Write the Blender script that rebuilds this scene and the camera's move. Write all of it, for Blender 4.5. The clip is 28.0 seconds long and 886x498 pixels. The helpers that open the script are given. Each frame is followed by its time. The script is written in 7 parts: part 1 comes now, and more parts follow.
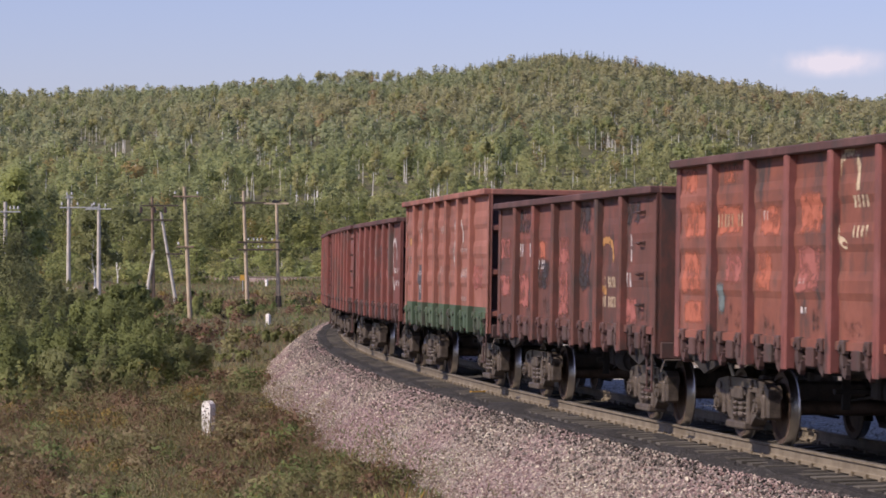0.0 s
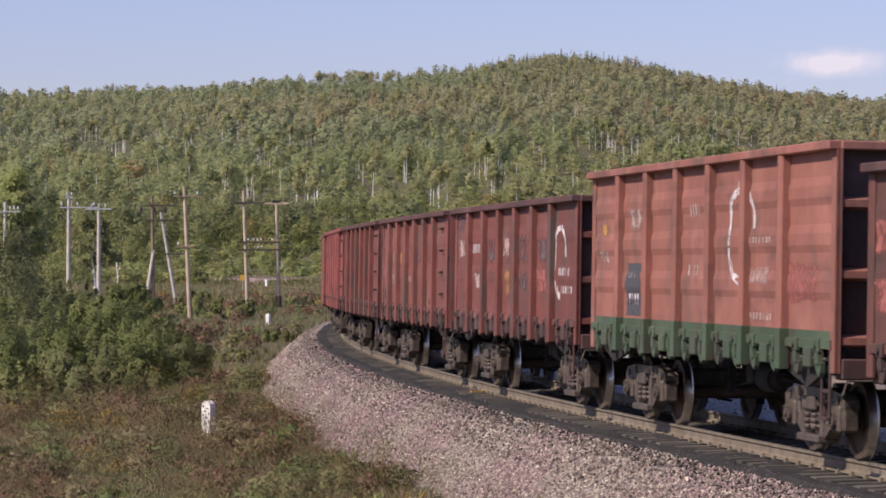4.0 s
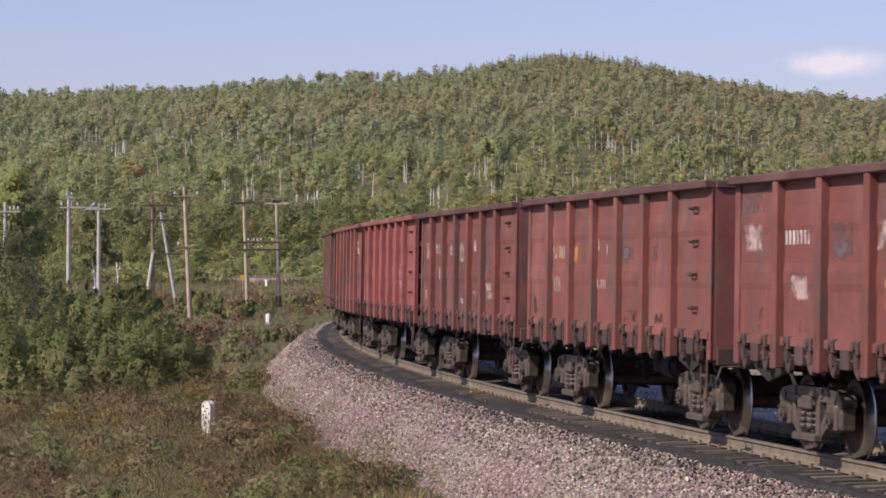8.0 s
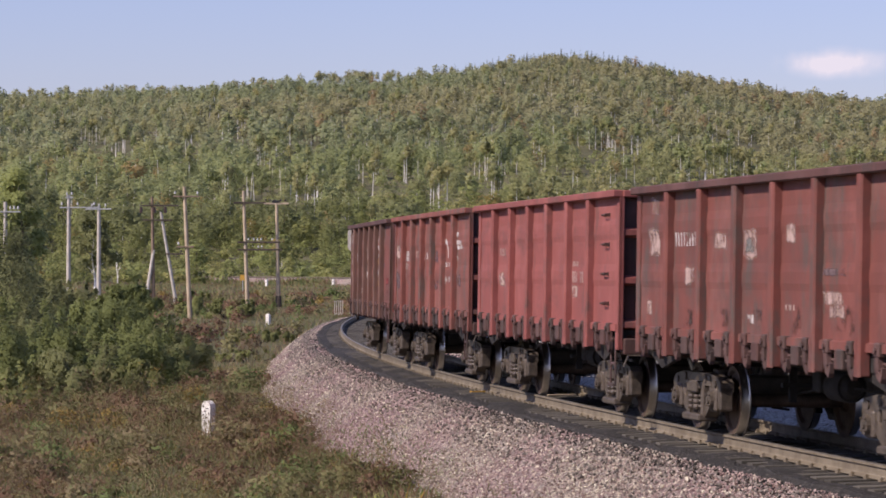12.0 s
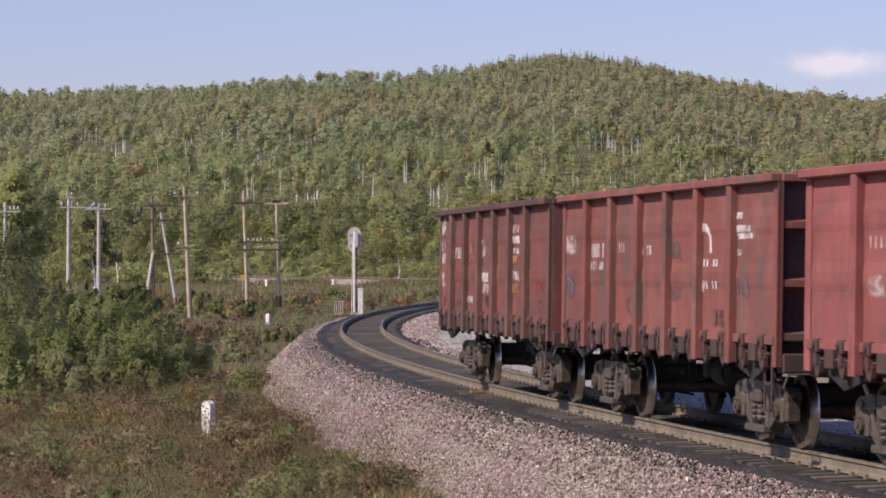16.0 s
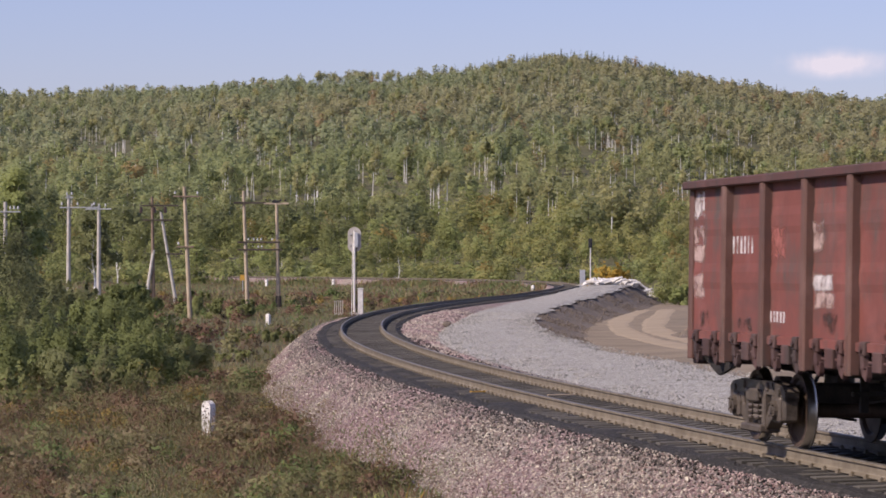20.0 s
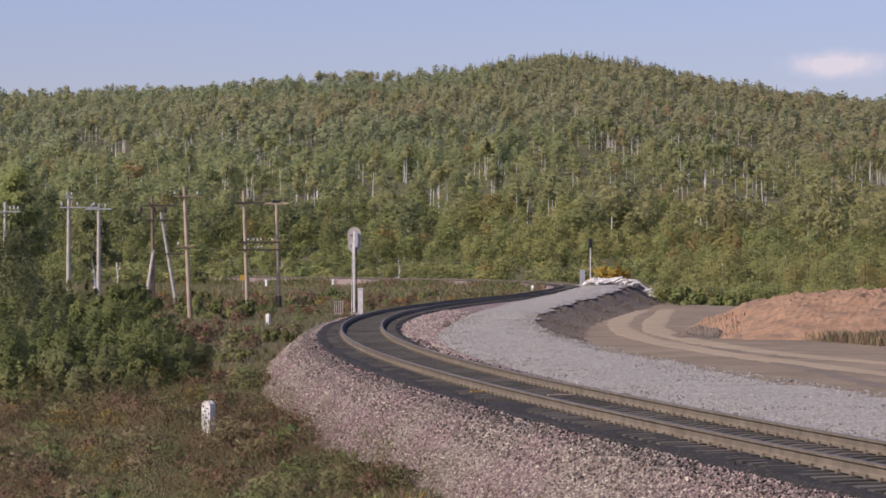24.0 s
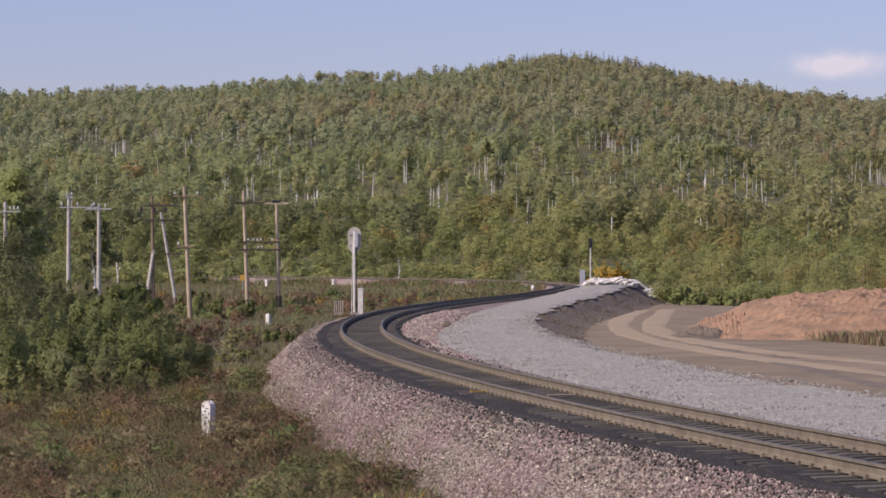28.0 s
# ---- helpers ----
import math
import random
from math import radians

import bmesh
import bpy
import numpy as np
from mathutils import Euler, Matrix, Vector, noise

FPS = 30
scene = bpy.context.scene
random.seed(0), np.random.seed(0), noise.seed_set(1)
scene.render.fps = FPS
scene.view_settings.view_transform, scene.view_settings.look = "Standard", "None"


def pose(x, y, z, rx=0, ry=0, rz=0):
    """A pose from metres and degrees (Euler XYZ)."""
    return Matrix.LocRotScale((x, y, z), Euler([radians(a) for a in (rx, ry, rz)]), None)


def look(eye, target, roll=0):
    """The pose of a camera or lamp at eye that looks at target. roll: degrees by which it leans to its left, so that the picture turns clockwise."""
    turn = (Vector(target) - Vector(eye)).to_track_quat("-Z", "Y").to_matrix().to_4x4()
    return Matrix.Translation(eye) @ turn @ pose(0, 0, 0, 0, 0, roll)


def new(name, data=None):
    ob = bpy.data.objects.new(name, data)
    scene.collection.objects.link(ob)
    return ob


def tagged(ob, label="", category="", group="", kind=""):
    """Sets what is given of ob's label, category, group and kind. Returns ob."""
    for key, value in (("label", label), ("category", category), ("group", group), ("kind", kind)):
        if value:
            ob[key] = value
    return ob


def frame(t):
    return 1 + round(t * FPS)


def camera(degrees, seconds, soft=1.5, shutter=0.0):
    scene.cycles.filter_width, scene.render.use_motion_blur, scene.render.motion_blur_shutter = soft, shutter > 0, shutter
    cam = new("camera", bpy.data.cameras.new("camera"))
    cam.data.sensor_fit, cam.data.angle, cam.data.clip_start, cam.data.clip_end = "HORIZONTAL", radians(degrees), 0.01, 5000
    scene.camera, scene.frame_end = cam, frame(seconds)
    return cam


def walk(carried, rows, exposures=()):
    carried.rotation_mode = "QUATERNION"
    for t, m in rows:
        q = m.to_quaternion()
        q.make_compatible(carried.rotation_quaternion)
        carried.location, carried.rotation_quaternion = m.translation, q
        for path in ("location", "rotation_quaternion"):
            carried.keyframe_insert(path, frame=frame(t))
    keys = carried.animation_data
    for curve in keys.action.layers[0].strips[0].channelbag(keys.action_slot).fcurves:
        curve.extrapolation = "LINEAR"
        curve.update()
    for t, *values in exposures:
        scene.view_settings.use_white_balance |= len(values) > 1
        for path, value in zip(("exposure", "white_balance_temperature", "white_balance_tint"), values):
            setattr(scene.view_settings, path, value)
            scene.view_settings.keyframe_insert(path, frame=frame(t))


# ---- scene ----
cam = camera(16.12, 28.0, soft=1.7, shutter=0.3)
EYE = (0.0, 0.0, 2.30)
VIEW = pose(EYE[0], EYE[1], EYE[2], 90.35, 0, 0)
walk(cam, [(0.0, VIEW), (28.0, VIEW)], [(0.0, 0.41, 6450, 24), (7.0, 0.45, 6450, 24), (16.5, 0.43, 6450, 24), (20.0, 0.39, 6450, 24), (21.0, 0.26, 6450, 24), (28.0, 0.24, 6450, 24)])

# ---- daylight ----
SUN_EL, SUN_AZ = radians(43), radians(-120)     # azimuth from +y towards +x
to_sun = Vector((math.sin(SUN_AZ) * math.cos(SUN_EL), math.cos(SUN_AZ) * math.cos(SUN_EL), math.sin(SUN_EL)))
world = bpy.data.worlds.new("world")
scene.world = world
world.use_nodes = True
wn = world.node_tree
sky = wn.nodes.new("ShaderNodeTexSky")
sky.sky_type, sky.sun_disc = "NISHITA", False
sky.sun_elevation, sky.sun_rotation = SUN_EL, SUN_AZ
sky.air_density, sky.dust_density, sky.ozone_density = 1.0, 0.7, 2.6
wn.nodes["Background"].inputs[1].default_value = 0.085
tint = wn.nodes.new("ShaderNodeVectorMath")
tint.operation = "MULTIPLY"
tint.inputs[1].default_value = (0.965, 0.925, 1.13)
wn.links.new(sky.outputs[0], tint.inputs[0])
wn.links.new(tint.outputs[0], wn.nodes["Background"].inputs[0])
sun = new("sun", bpy.data.lights.new("sun", "SUN"))
sun.data.energy, sun.data.angle, sun.data.color = 3.75, radians(0.6), (1.0, 0.92, 0.75)
sun.matrix_world = look((0, 0, 60), Vector((0, 0, 60)) - to_sun)

# ---- materials ----
def material(name, colour, colour2=None, rough=0.8, metal=0.0, scale=3.0, fine=40.0, bump=0.3, dist=0.01,
             contrast=0.5, island=0.0, objrand=0.0, streak=False, coords="Object", dirt=None, dirt_amount=0.0, spread=False):
    """Two-scale noise between two colours, fine bump, optional per-piece variation and grime."""
    m = bpy.data.materials.new(name)
    m.use_nodes = True
    t, L = m.node_tree, m.node_tree.links
    p = t.nodes["Principled BSDF"]
    p.inputs["Roughness"].default_value, p.inputs["Metallic"].default_value = rough, metal
    p.inputs["Specular IOR Level"].default_value = 0.3
    if colour2 is None:
        colour2 = tuple(c * 0.65 for c in colour)
    tc = t.nodes.new("ShaderNodeTexCoord")
    vec = tc.outputs[coords]
    if coords == "Object" and spread:
        oi = t.nodes.new("ShaderNodeObjectInfo")
        sh = t.nodes.new("ShaderNodeVectorMath")
        sh.operation = "MULTIPLY_ADD"
        cb = t.nodes.new("ShaderNodeCombineXYZ")
        for k in range(3):
            L.new(oi.outputs["Random"], cb.inputs[k])
        sh.inputs[1].default_value = (37.0, 19.0, 53.0)
        L.new(cb.outputs[0], sh.inputs[0])
        L.new(vec, sh.inputs[2])
        vec = sh.outputs[0]
    if streak:
        mp = t.nodes.new("ShaderNodeMapping")
        mp.inputs["Scale"].default_value = (1.0, 1.0, 0.4)
        L.new(vec, mp.inputs["Vector"])
        vec = mp.outputs[0]
    n1 = t.nodes.new("ShaderNodeTexNoise")
    n1.inputs["Scale"].default_value, n1.inputs["Detail"].default_value, n1.inputs["Roughness"].default_value = scale, 6, 0.6
    n2 = t.nodes.new("ShaderNodeTexNoise")
    n2.inputs["Scale"].default_value, n2.inputs["Detail"].default_value = fine, 4
    L.new(vec, n1.inputs["Vector"])
    L.new(vec, n2.inputs["Vector"])
    mix = t.nodes.new("ShaderNodeMath")
    mix.operation = "MULTIPLY_ADD"
    mix.inputs[1].default_value, mix.inputs[2].default_value = 0.35, -0.175
    L.new(n2.outputs[0], mix.inputs[0])
    add = t.nodes.new("ShaderNodeMath")
    add.operation = "ADD"
    L.new(n1.outputs[0], add.inputs[0])
    L.new(mix.outputs[0], add.inputs[1])
    fac = add.outputs[0]
    if island or objrand:
        src = t.nodes.new("ShaderNodeNewGeometry").outputs["Random Per Island"] if island else t.nodes.new("ShaderNodeObjectInfo").outputs["Random"]
        k = t.nodes.new("ShaderNodeMath")
        k.operation = "MULTIPLY_ADD"
        k.inputs[1].default_value, k.inputs[2].default_value = (island or objrand), -(island or objrand) / 2
        L.new(src, k.inputs[0])
        a2 = t.nodes.new("ShaderNodeMath")
        a2.operation = "ADD"
        L.new(fac, a2.inputs[0])
        L.new(k.outputs[0], a2.inputs[1])
        fac = a2.outputs[0]
    ramp = t.nodes.new("ShaderNodeValToRGB")
    lo, hi = 0.5 - 0.5 * contrast * 0.6, 0.5 + 0.5 * contrast * 0.6
    ramp.color_ramp.elements[0].position, ramp.color_ramp.elements[1].position = lo, hi
    ramp.color_ramp.elements[0].color, ramp.color_ramp.elements[1].color = (*colour2, 1), (*colour, 1)
    L.new(fac, ramp.inputs[0])
    col = ramp.outputs[0]
    if dirt:
        n3 = t.nodes.new("ShaderNodeTexNoise")
        n3.inputs["Scale"].default_value, n3.inputs["Detail"].default_value, n3.inputs["Roughness"].default_value = scale * 1.3, 8, 0.72
        L.new(vec, n3.inputs["Vector"])
        r3 = t.nodes.new("ShaderNodeValToRGB")
        r3.color_ramp.elements[0].position, r3.color_ramp.elements[1].position = 0.62 - dirt_amount * 0.3, 0.72 - dirt_amount * 0.2
        L.new(n3.outputs[0], r3.inputs[0])
        mx = t.nodes.new("ShaderNodeMix")
        mx.data_type = "RGBA"
        mx.inputs[7].default_value = (*dirt, 1)
        L.new(r3.outputs[0], mx.inputs[0])
        L.new(col, mx.inputs[6])
        col = mx.outputs[2]
    L.new(col, p.inputs["Base Color"])
    if bump:
        b = t.nodes.new("ShaderNodeBump")
        b.inputs["Strength"].default_value, b.inputs["Distance"].default_value = bump, dist
        L.new(n2.outputs[0], b.inputs["Height"])
        L.new(b.outputs[0], p.inputs["Normal"])
    return m


def leaf_material(name, colour, colour2, through_light=0.5, leafy=0.22):
    """Foliage: varies clump by clump and lets some light through."""
    m = material(name, colour, colour2, rough=0.75, scale=0.15, fine=3.0, bump=0, contrast=0.9, island=leafy)
    t = m.node_tree
    p = t.nodes["Principled BSDF"]
    p.inputs["Specular IOR Level"].default_value = 0.15
    tr = t.nodes.new("ShaderNodeBsdfTranslucent")
    mix = t.nodes.new("ShaderNodeMixShader")
    mix.inputs[0].default_value = through_light
    src = p.inputs["Base Color"].links[0].from_socket
    t.links.new(src, tr.inputs["Color"])
    t.links.new(p.outputs[0], mix.inputs[1])
    t.links.new(tr.outputs[0], mix.inputs[2])
    t.links.new(mix.outputs[0], t.nodes["Material Output"].inputs["Surface"])
    return m


# ---- mesh building ----
class Shape:
    """Collects simple solids into one mesh."""

    def __init__(self):
        self.v, self.f, self.m = [], [], []

    def add(self, verts, faces, mat=0, convex=True):
        base = len(self.v)
        vs = [Vector(v) for v in verts]
        if convex:
            c = sum(vs, Vector()) / len(vs)
        self.v += [tuple(v) for v in vs]
        for f in faces:
            if convex:
                a, b, d = vs[f[0]], vs[f[1]], vs[f[2]]
                n = (b - a).cross(d - a)
                mid = sum((vs[i] for i in f), Vector()) / len(f)
                if n.dot(mid - c) < 0:
                    f = f[::-1]
            self.f.append([base + i for i in f])
            self.m.append(mat)
        return self

    def box(self, x0, x1, y0, y1, z0, z1, c=0.0, mat=0):
        cx, cy, cz = (x0 + x1) / 2, (y0 + y1) / 2, (z0 + z1) / 2
        h = (abs(x1 - x0) / 2, abs(y1 - y0) / 2, abs(z1 - z0) / 2)
        signs = [(sx, sy, sz) for sx in (-1, 1) for sy in (-1, 1) for sz in (-1, 1)]
        if c <= 0:
            vs = [(cx + s[0] * h[0], cy + s[1] * h[1], cz + s[2] * h[2]) for s in signs]
            return self.add(vs, [[0, 1, 3, 2], [4, 5, 7, 6], [0, 1, 5, 4], [2, 3, 7, 6], [0, 2, 6, 4], [1, 3, 7, 5]], mat)
        c = min(c, min(h) * 0.7)
        vs = []
        for s in signs:
            for ax in range(3):
                vs.append(tuple((cx, cy, cz)[i] + s[i] * (h[i] - (0 if i == ax else c)) for i in range(3)))
        fs = []
        for ax in range(3):
            o = [i for i in range(3) if i != ax]
            for sg in (-1, 1):
                ring = [k for a, b in ((-1, -1), (-1, 1), (1, 1), (1, -1)) for k, s in enumerate(signs) if s[ax] == sg and s[o[0]] == a and s[o[1]] == b]
                fs.append([k * 3 + ax for k in ring])
            for a in (-1, 1):
                for b in (-1, 1):
                    k0, k1 = [k for k, s in enumerate(signs) if s[o[0]] == a and s[o[1]] == b]
                    fs.append([k0 * 3 + o[0], k0 * 3 + o[1], k1 * 3 + o[1], k1 * 3 + o[0]])
        fs += [[k * 3, k * 3 + 1, k * 3 + 2] for k in range(8)]
        return self.add(vs, fs, mat)

    def prism(self, pts, lo, hi, axis="y", mat=0):
        """A convex outline in the other two axes, pulled along axis."""
        def at(p, d):
            return {"x": (d, p[0], p[1]), "y": (p[0], d, p[1]), "z": (p[0], p[1], d)}[axis]
        n = len(pts)
        vs = [at(p, lo) for p in pts] + [at(p, hi) for p in pts]
        return self.add(vs, [list(range(n)), list(range(n, 2 * n))] + [[i, (i + 1) % n, n + (i + 1) % n, n + i] for i in range(n)], mat)

    def cyl(self, p0, p1, r0, r1=None, n=12, mat=0):
        p0, p1 = Vector(p0), Vector(p1)
        r1 = r0 if r1 is None else r1
        q = (p1 - p0).to_track_quat("Z", "Y")
        ring = [q @ Vector((math.cos(2 * math.pi * i / n), math.sin(2 * math.pi * i / n), 0)) for i in range(n)]
        vs = [p0 + d * r0 for d in ring] + [p1 + d * r1 for d in ring]
        return self.add(vs, [list(range(n)), list(range(n, 2 * n))] + [[i, (i + 1) % n, n + (i + 1) % n, n + i] for i in range(n)], mat)

    def tube(self, pts, r, n=8, mat=0):
        for a, b in zip(pts, pts[1:]):
            self.cyl(a, b, r, r, n, mat)
        return self

    def lathe(self, prof, y_axis=True, n=24, mat=0, centre=(0, 0, 0)):
        """A profile of (radius, along) turned about the y axis."""
        k = len(prof)
        vs = [(centre[0] + r * math.cos(2 * math.pi * i / n), centre[1] + d, centre[2] + r * math.sin(2 * math.pi * i / n)) for i in range(n) for r, d in prof]
        fs = [[i * k + j, ((i + 1) % n) * k + j, ((i + 1) % n) * k + (j + 1) % k, i * k + (j + 1) % k] for i in range(n) for j in range(k)]
        return self.add(vs, fs, mat, convex=False)

    def mesh(self, name, smooth=False):
        me = bpy.data.meshes.new(name)
        me.from_pydata(self.v, [], self.f)
        me.polygons.foreach_set("material_index", self.m)
        if smooth:
            me.polygons.foreach_set("use_smooth", [True] * len(self.f))
            me.set_sharp_from_angle(angle=radians(35))
        me.update()
        return me


def mesh_np(name, verts, faces, mats=None, smooth=False):
    """A mesh from arrays; all faces have the same number of corners."""
    me = bpy.data.meshes.new(name)
    nf, k = faces.shape
    me.vertices.add(len(verts))
    me.vertices.foreach_set("co", np.ascontiguousarray(verts, dtype=np.float32).ravel())
    me.loops.add(nf * k)
    me.loops.foreach_set("vertex_index", np.ascontiguousarray(faces, dtype=np.int32).ravel())
    me.polygons.add(nf)
    me.polygons.foreach_set("loop_start", np.arange(0, nf * k, k, dtype=np.int32))
    if mats is not None:
        me.polygons.foreach_set("material_index", np.ascontiguousarray(mats, dtype=np.int32))
    me.polygons.foreach_set("use_smooth", np.full(nf, smooth))
    me.update(calc_edges=True)
    return me


def thing(name, label="", category="", group="", kind="", at=None):
    ob = new(name)
    ob.empty_display_size = 0.3
    if at is not None:
        ob.matrix_basis = at
    return tagged(ob, label, category, group, kind)


def part(name, me, mats, parent=None, label="", at=None):
    """One mesh object, with its own materials, under a thing or a part."""
    if isinstance(me, Shape):
        me = me.mesh(name)
    mats = mats if isinstance(mats, (list, tuple)) else [mats]
    while len(me.materials) < len(mats):
        me.materials.append(None)
    ob = new(name, me)
    for slot, m in zip(ob.material_slots, mats):
        slot.link, slot.material = "OBJECT", m
    if parent is not None:
        ob.parent = parent
    if at is not None:
        ob.matrix_basis = at
    return tagged(ob, label)


def turns(rng, n, tilt=None):
    """n random rotation matrices; with tilt, upright ones that lean at most so far."""
    a = rng.uniform(0, 2 * np.pi, n)
    c, s = np.cos(a), np.sin(a)
    z, o = np.zeros(n), np.ones(n)
    rz = np.stack([np.stack([c, -s, z], 1), np.stack([s, c, z], 1), np.stack([z, z, o], 1)], 1)
    b = rng.uniform(0, np.pi, n) if tilt is None else rng.uniform(-tilt, tilt, n)
    c, s = np.cos(b), np.sin(b)
    rx = np.stack([np.stack([o, z, z], 1), np.stack([z, c, -s], 1), np.stack([z, s, c], 1)], 1)
    if tilt is None:
        e = rng.uniform(0, 2 * np.pi, n)
        c, s = np.cos(e), np.sin(e)
        r2 = np.stack([np.stack([c, -s, z], 1), np.stack([s, c, z], 1), np.stack([z, z, o], 1)], 1)
        return rz @ rx @ r2
    return rz @ rx


def scatter(tv, tf, rot, scale, at):
    """Copies of one small template: arrays of verts and faces."""
    tv, tf = np.asarray(tv, float), np.asarray(tf, int)
    sc = np.asarray(scale, float)
    sc = sc[:, None, None] if sc.ndim == 1 else sc[:, None, :]
    v = np.einsum("nij,nkj->nki", rot, tv[None] * sc) + at[:, None, :]
    f = tf[None] + (np.arange(len(at)) * len(tv))[:, None, None]
    return v.reshape(-1, 3), f.reshape(-1, tf.shape[1])


# ---- the line of the track ----
def curvature(s):
    q = np.clip(s, -60, 350) / 100
    return 0.001908 - 0.000122 * q - 0.000258 * q ** 2 - 0.000044 * q ** 3


STEP = 0.25
S_ALL = np.arange(-260, 760, STEP)
_k = curvature(S_ALL)
_i0 = int(round(260 / STEP))
HEAD = np.cumsum(_k) * STEP
HEAD = HEAD - HEAD[_i0] - 0.154165
_x, _y = np.cumsum(np.sin(HEAD)) * STEP, np.cumsum(np.cos(HEAD)) * STEP
GAUGE = 1.59
CX = _x - _x[_i0] + 2.22 + GAUGE / 2 * np.cos(HEAD)
CY = _y - _y[_i0] + 53.713 - GAUGE / 2 * np.sin(HEAD)


def rail_z(s):
    return np.interp(np.asarray(s, float), [-300, 215, 300, 400, 500, 800], [0, 0, 0.42, 0.72, 0.95, 1.0])


def on_track(s, off=0.0, z=0.0):
    """Places beside the track's axis: off to the right, z over the rails' top."""
    s = np.asarray(s, float)
    a = np.interp(s, S_ALL, HEAD)
    return np.stack([np.interp(s, S_ALL, CX) + off * np.cos(a), np.interp(s, S_ALL, CY) - off * np.sin(a), z + rail_z(s)], -1)


def to_track(x, y):
    """The nearest s and the offset to the right, for arrays of places."""
    x, y = np.ravel(x), np.ravel(y)
    pick = slice(None, None, 8)
    tx, ty, ts, ta = CX[pick], CY[pick], S_ALL[pick], HEAD[pick]
    so, oo = np.empty(len(x)), np.empty(len(x))
    for i in range(0, len(x), 4000):
        j = slice(i, i + 4000)
        dx, dy = x[j, None] - tx[None], y[j, None] - ty[None]
        k = np.argmin(dx * dx + dy * dy, 1)
        dx, dy = x[j] - tx[k], y[j] - ty[k]
        a = ta[k]
        so[j] = ts[k] + dx * np.sin(a) + dy * np.cos(a)
        oo[j] = dx * np.cos(a) - dy * np.sin(a)
    return so, oo


def sweep(name, s0, s1, step, outline, wobble=0.0, seed=1):
    """A strip along the track. outline(s) gives offsets and heights, left to right."""
    rng = np.random.default_rng(seed)
    ss = np.arange(s0, s1 + step / 2, step)
    rows = []
    for s in ss:
        prof = np.array(outline(s))
        pts = on_track(np.full(len(prof), s), 0, 0)
        a = np.interp(s, S_ALL, HEAD)
        off = prof[:, 0] + rng.normal(0, wobble, len(prof)) if wobble else prof[:, 0]
        pts[:, 0] += off * np.cos(a)
        pts[:, 1] -= off * np.sin(a)
        pts[:, 2] += prof[:, 1] + (rng.normal(0, wobble * 0.4, len(prof)) if wobble else 0)
        rows.append(pts)
    rows = np.array(rows)
    n, k = rows.shape[:2]
    i, j = np.meshgrid(np.arange(n - 1), np.arange(k - 1), indexing="ij")
    q = np.stack([i * k + j, i * k + j + 1, (i + 1) * k + j + 1, (i + 1) * k + j], -1).reshape(-1, 4)
    return mesh_np(name, rows.reshape(-1, 3), q)

# ---- surfaces ----
M_GROUND = material("meadow_soil", (0.138, 0.125, 0.065), (0.073, 0.077, 0.034), rough=0.95, scale=0.12, fine=2.5, bump=0.6, dist=0.06, contrast=0.8)
M_BALLAST = material("pink_ballast", (0.33, 0.245, 0.225), (0.07, 0.053, 0.050), rough=0.9, scale=22, fine=60, bump=1.0, dist=0.05, contrast=0.55)
M_STONES = material("ballast_stones", (0.447, 0.353, 0.318), (0.19, 0.137, 0.132), rough=0.85, scale=0.6, fine=30, bump=0.4, contrast=0.9, island=1.0)
def stony(m, scale, sets, depth=0.03):
    """Gives a ground material separate stones: one colour a stone and dark joints."""
    t = m.node_tree
    p = t.nodes["Principled BSDF"]
    tc = t.nodes.new("ShaderNodeTexCoord")
    cell = t.nodes.new("ShaderNodeTexVoronoi")
    edge = t.nodes.new("ShaderNodeTexVoronoi")
    edge.feature = "DISTANCE_TO_EDGE"
    for v in (cell, edge):
        v.inputs["Scale"].default_value = scale
        t.links.new(tc.outputs["Object"], v.inputs["Vector"])
    pick = t.nodes.new("ShaderNodeSeparateColor")
    t.links.new(cell.outputs["Color"], pick.inputs[0])
    ramp = t.nodes.new("ShaderNodeValToRGB")
    els = ramp.color_ramp.elements
    els[0].position, els[0].color = sets[0][0], (*sets[0][1], 1)
    els[1].position, els[1].color = sets[-1][0], (*sets[-1][1], 1)
    for pos, c in sets[1:-1]:
        els.new(pos).color = (*c, 1)
    t.links.new(pick.outputs[0], ramp.inputs[0])
    joint = t.nodes.new("ShaderNodeMapRange")
    joint.inputs["From Max"].default_value, joint.inputs["To Min"].default_value = 0.12, 0.6
    t.links.new(edge.outputs["Distance"], joint.inputs["Value"])
    mul = t.nodes.new("ShaderNodeMix")
    mul.data_type, mul.blend_type = "RGBA", "MULTIPLY"
    mul.inputs[0].default_value = 1.0
    t.links.new(ramp.outputs[0], mul.inputs[6])
    t.links.new(joint.outputs[0], mul.inputs[7])
    t.links.new(mul.outputs[2], p.inputs["Base Color"])
    add = t.nodes.new("ShaderNodeMath")
    add.operation = "MULTIPLY_ADD"
    add.inputs[1].default_value = 0.6
    t.links.new(pick.outputs[1], add.inputs[0])
    t.links.new(joint.outputs[0], add.inputs[2])
    b = t.nodes.new("ShaderNodeBump")
    b.inputs["Strength"].default_value, b.inputs["Distance"].default_value = 1.0, depth
    t.links.new(add.outputs[0], b.inputs["Height"])
    t.links.new(b.outputs[0], p.inputs["Normal"])


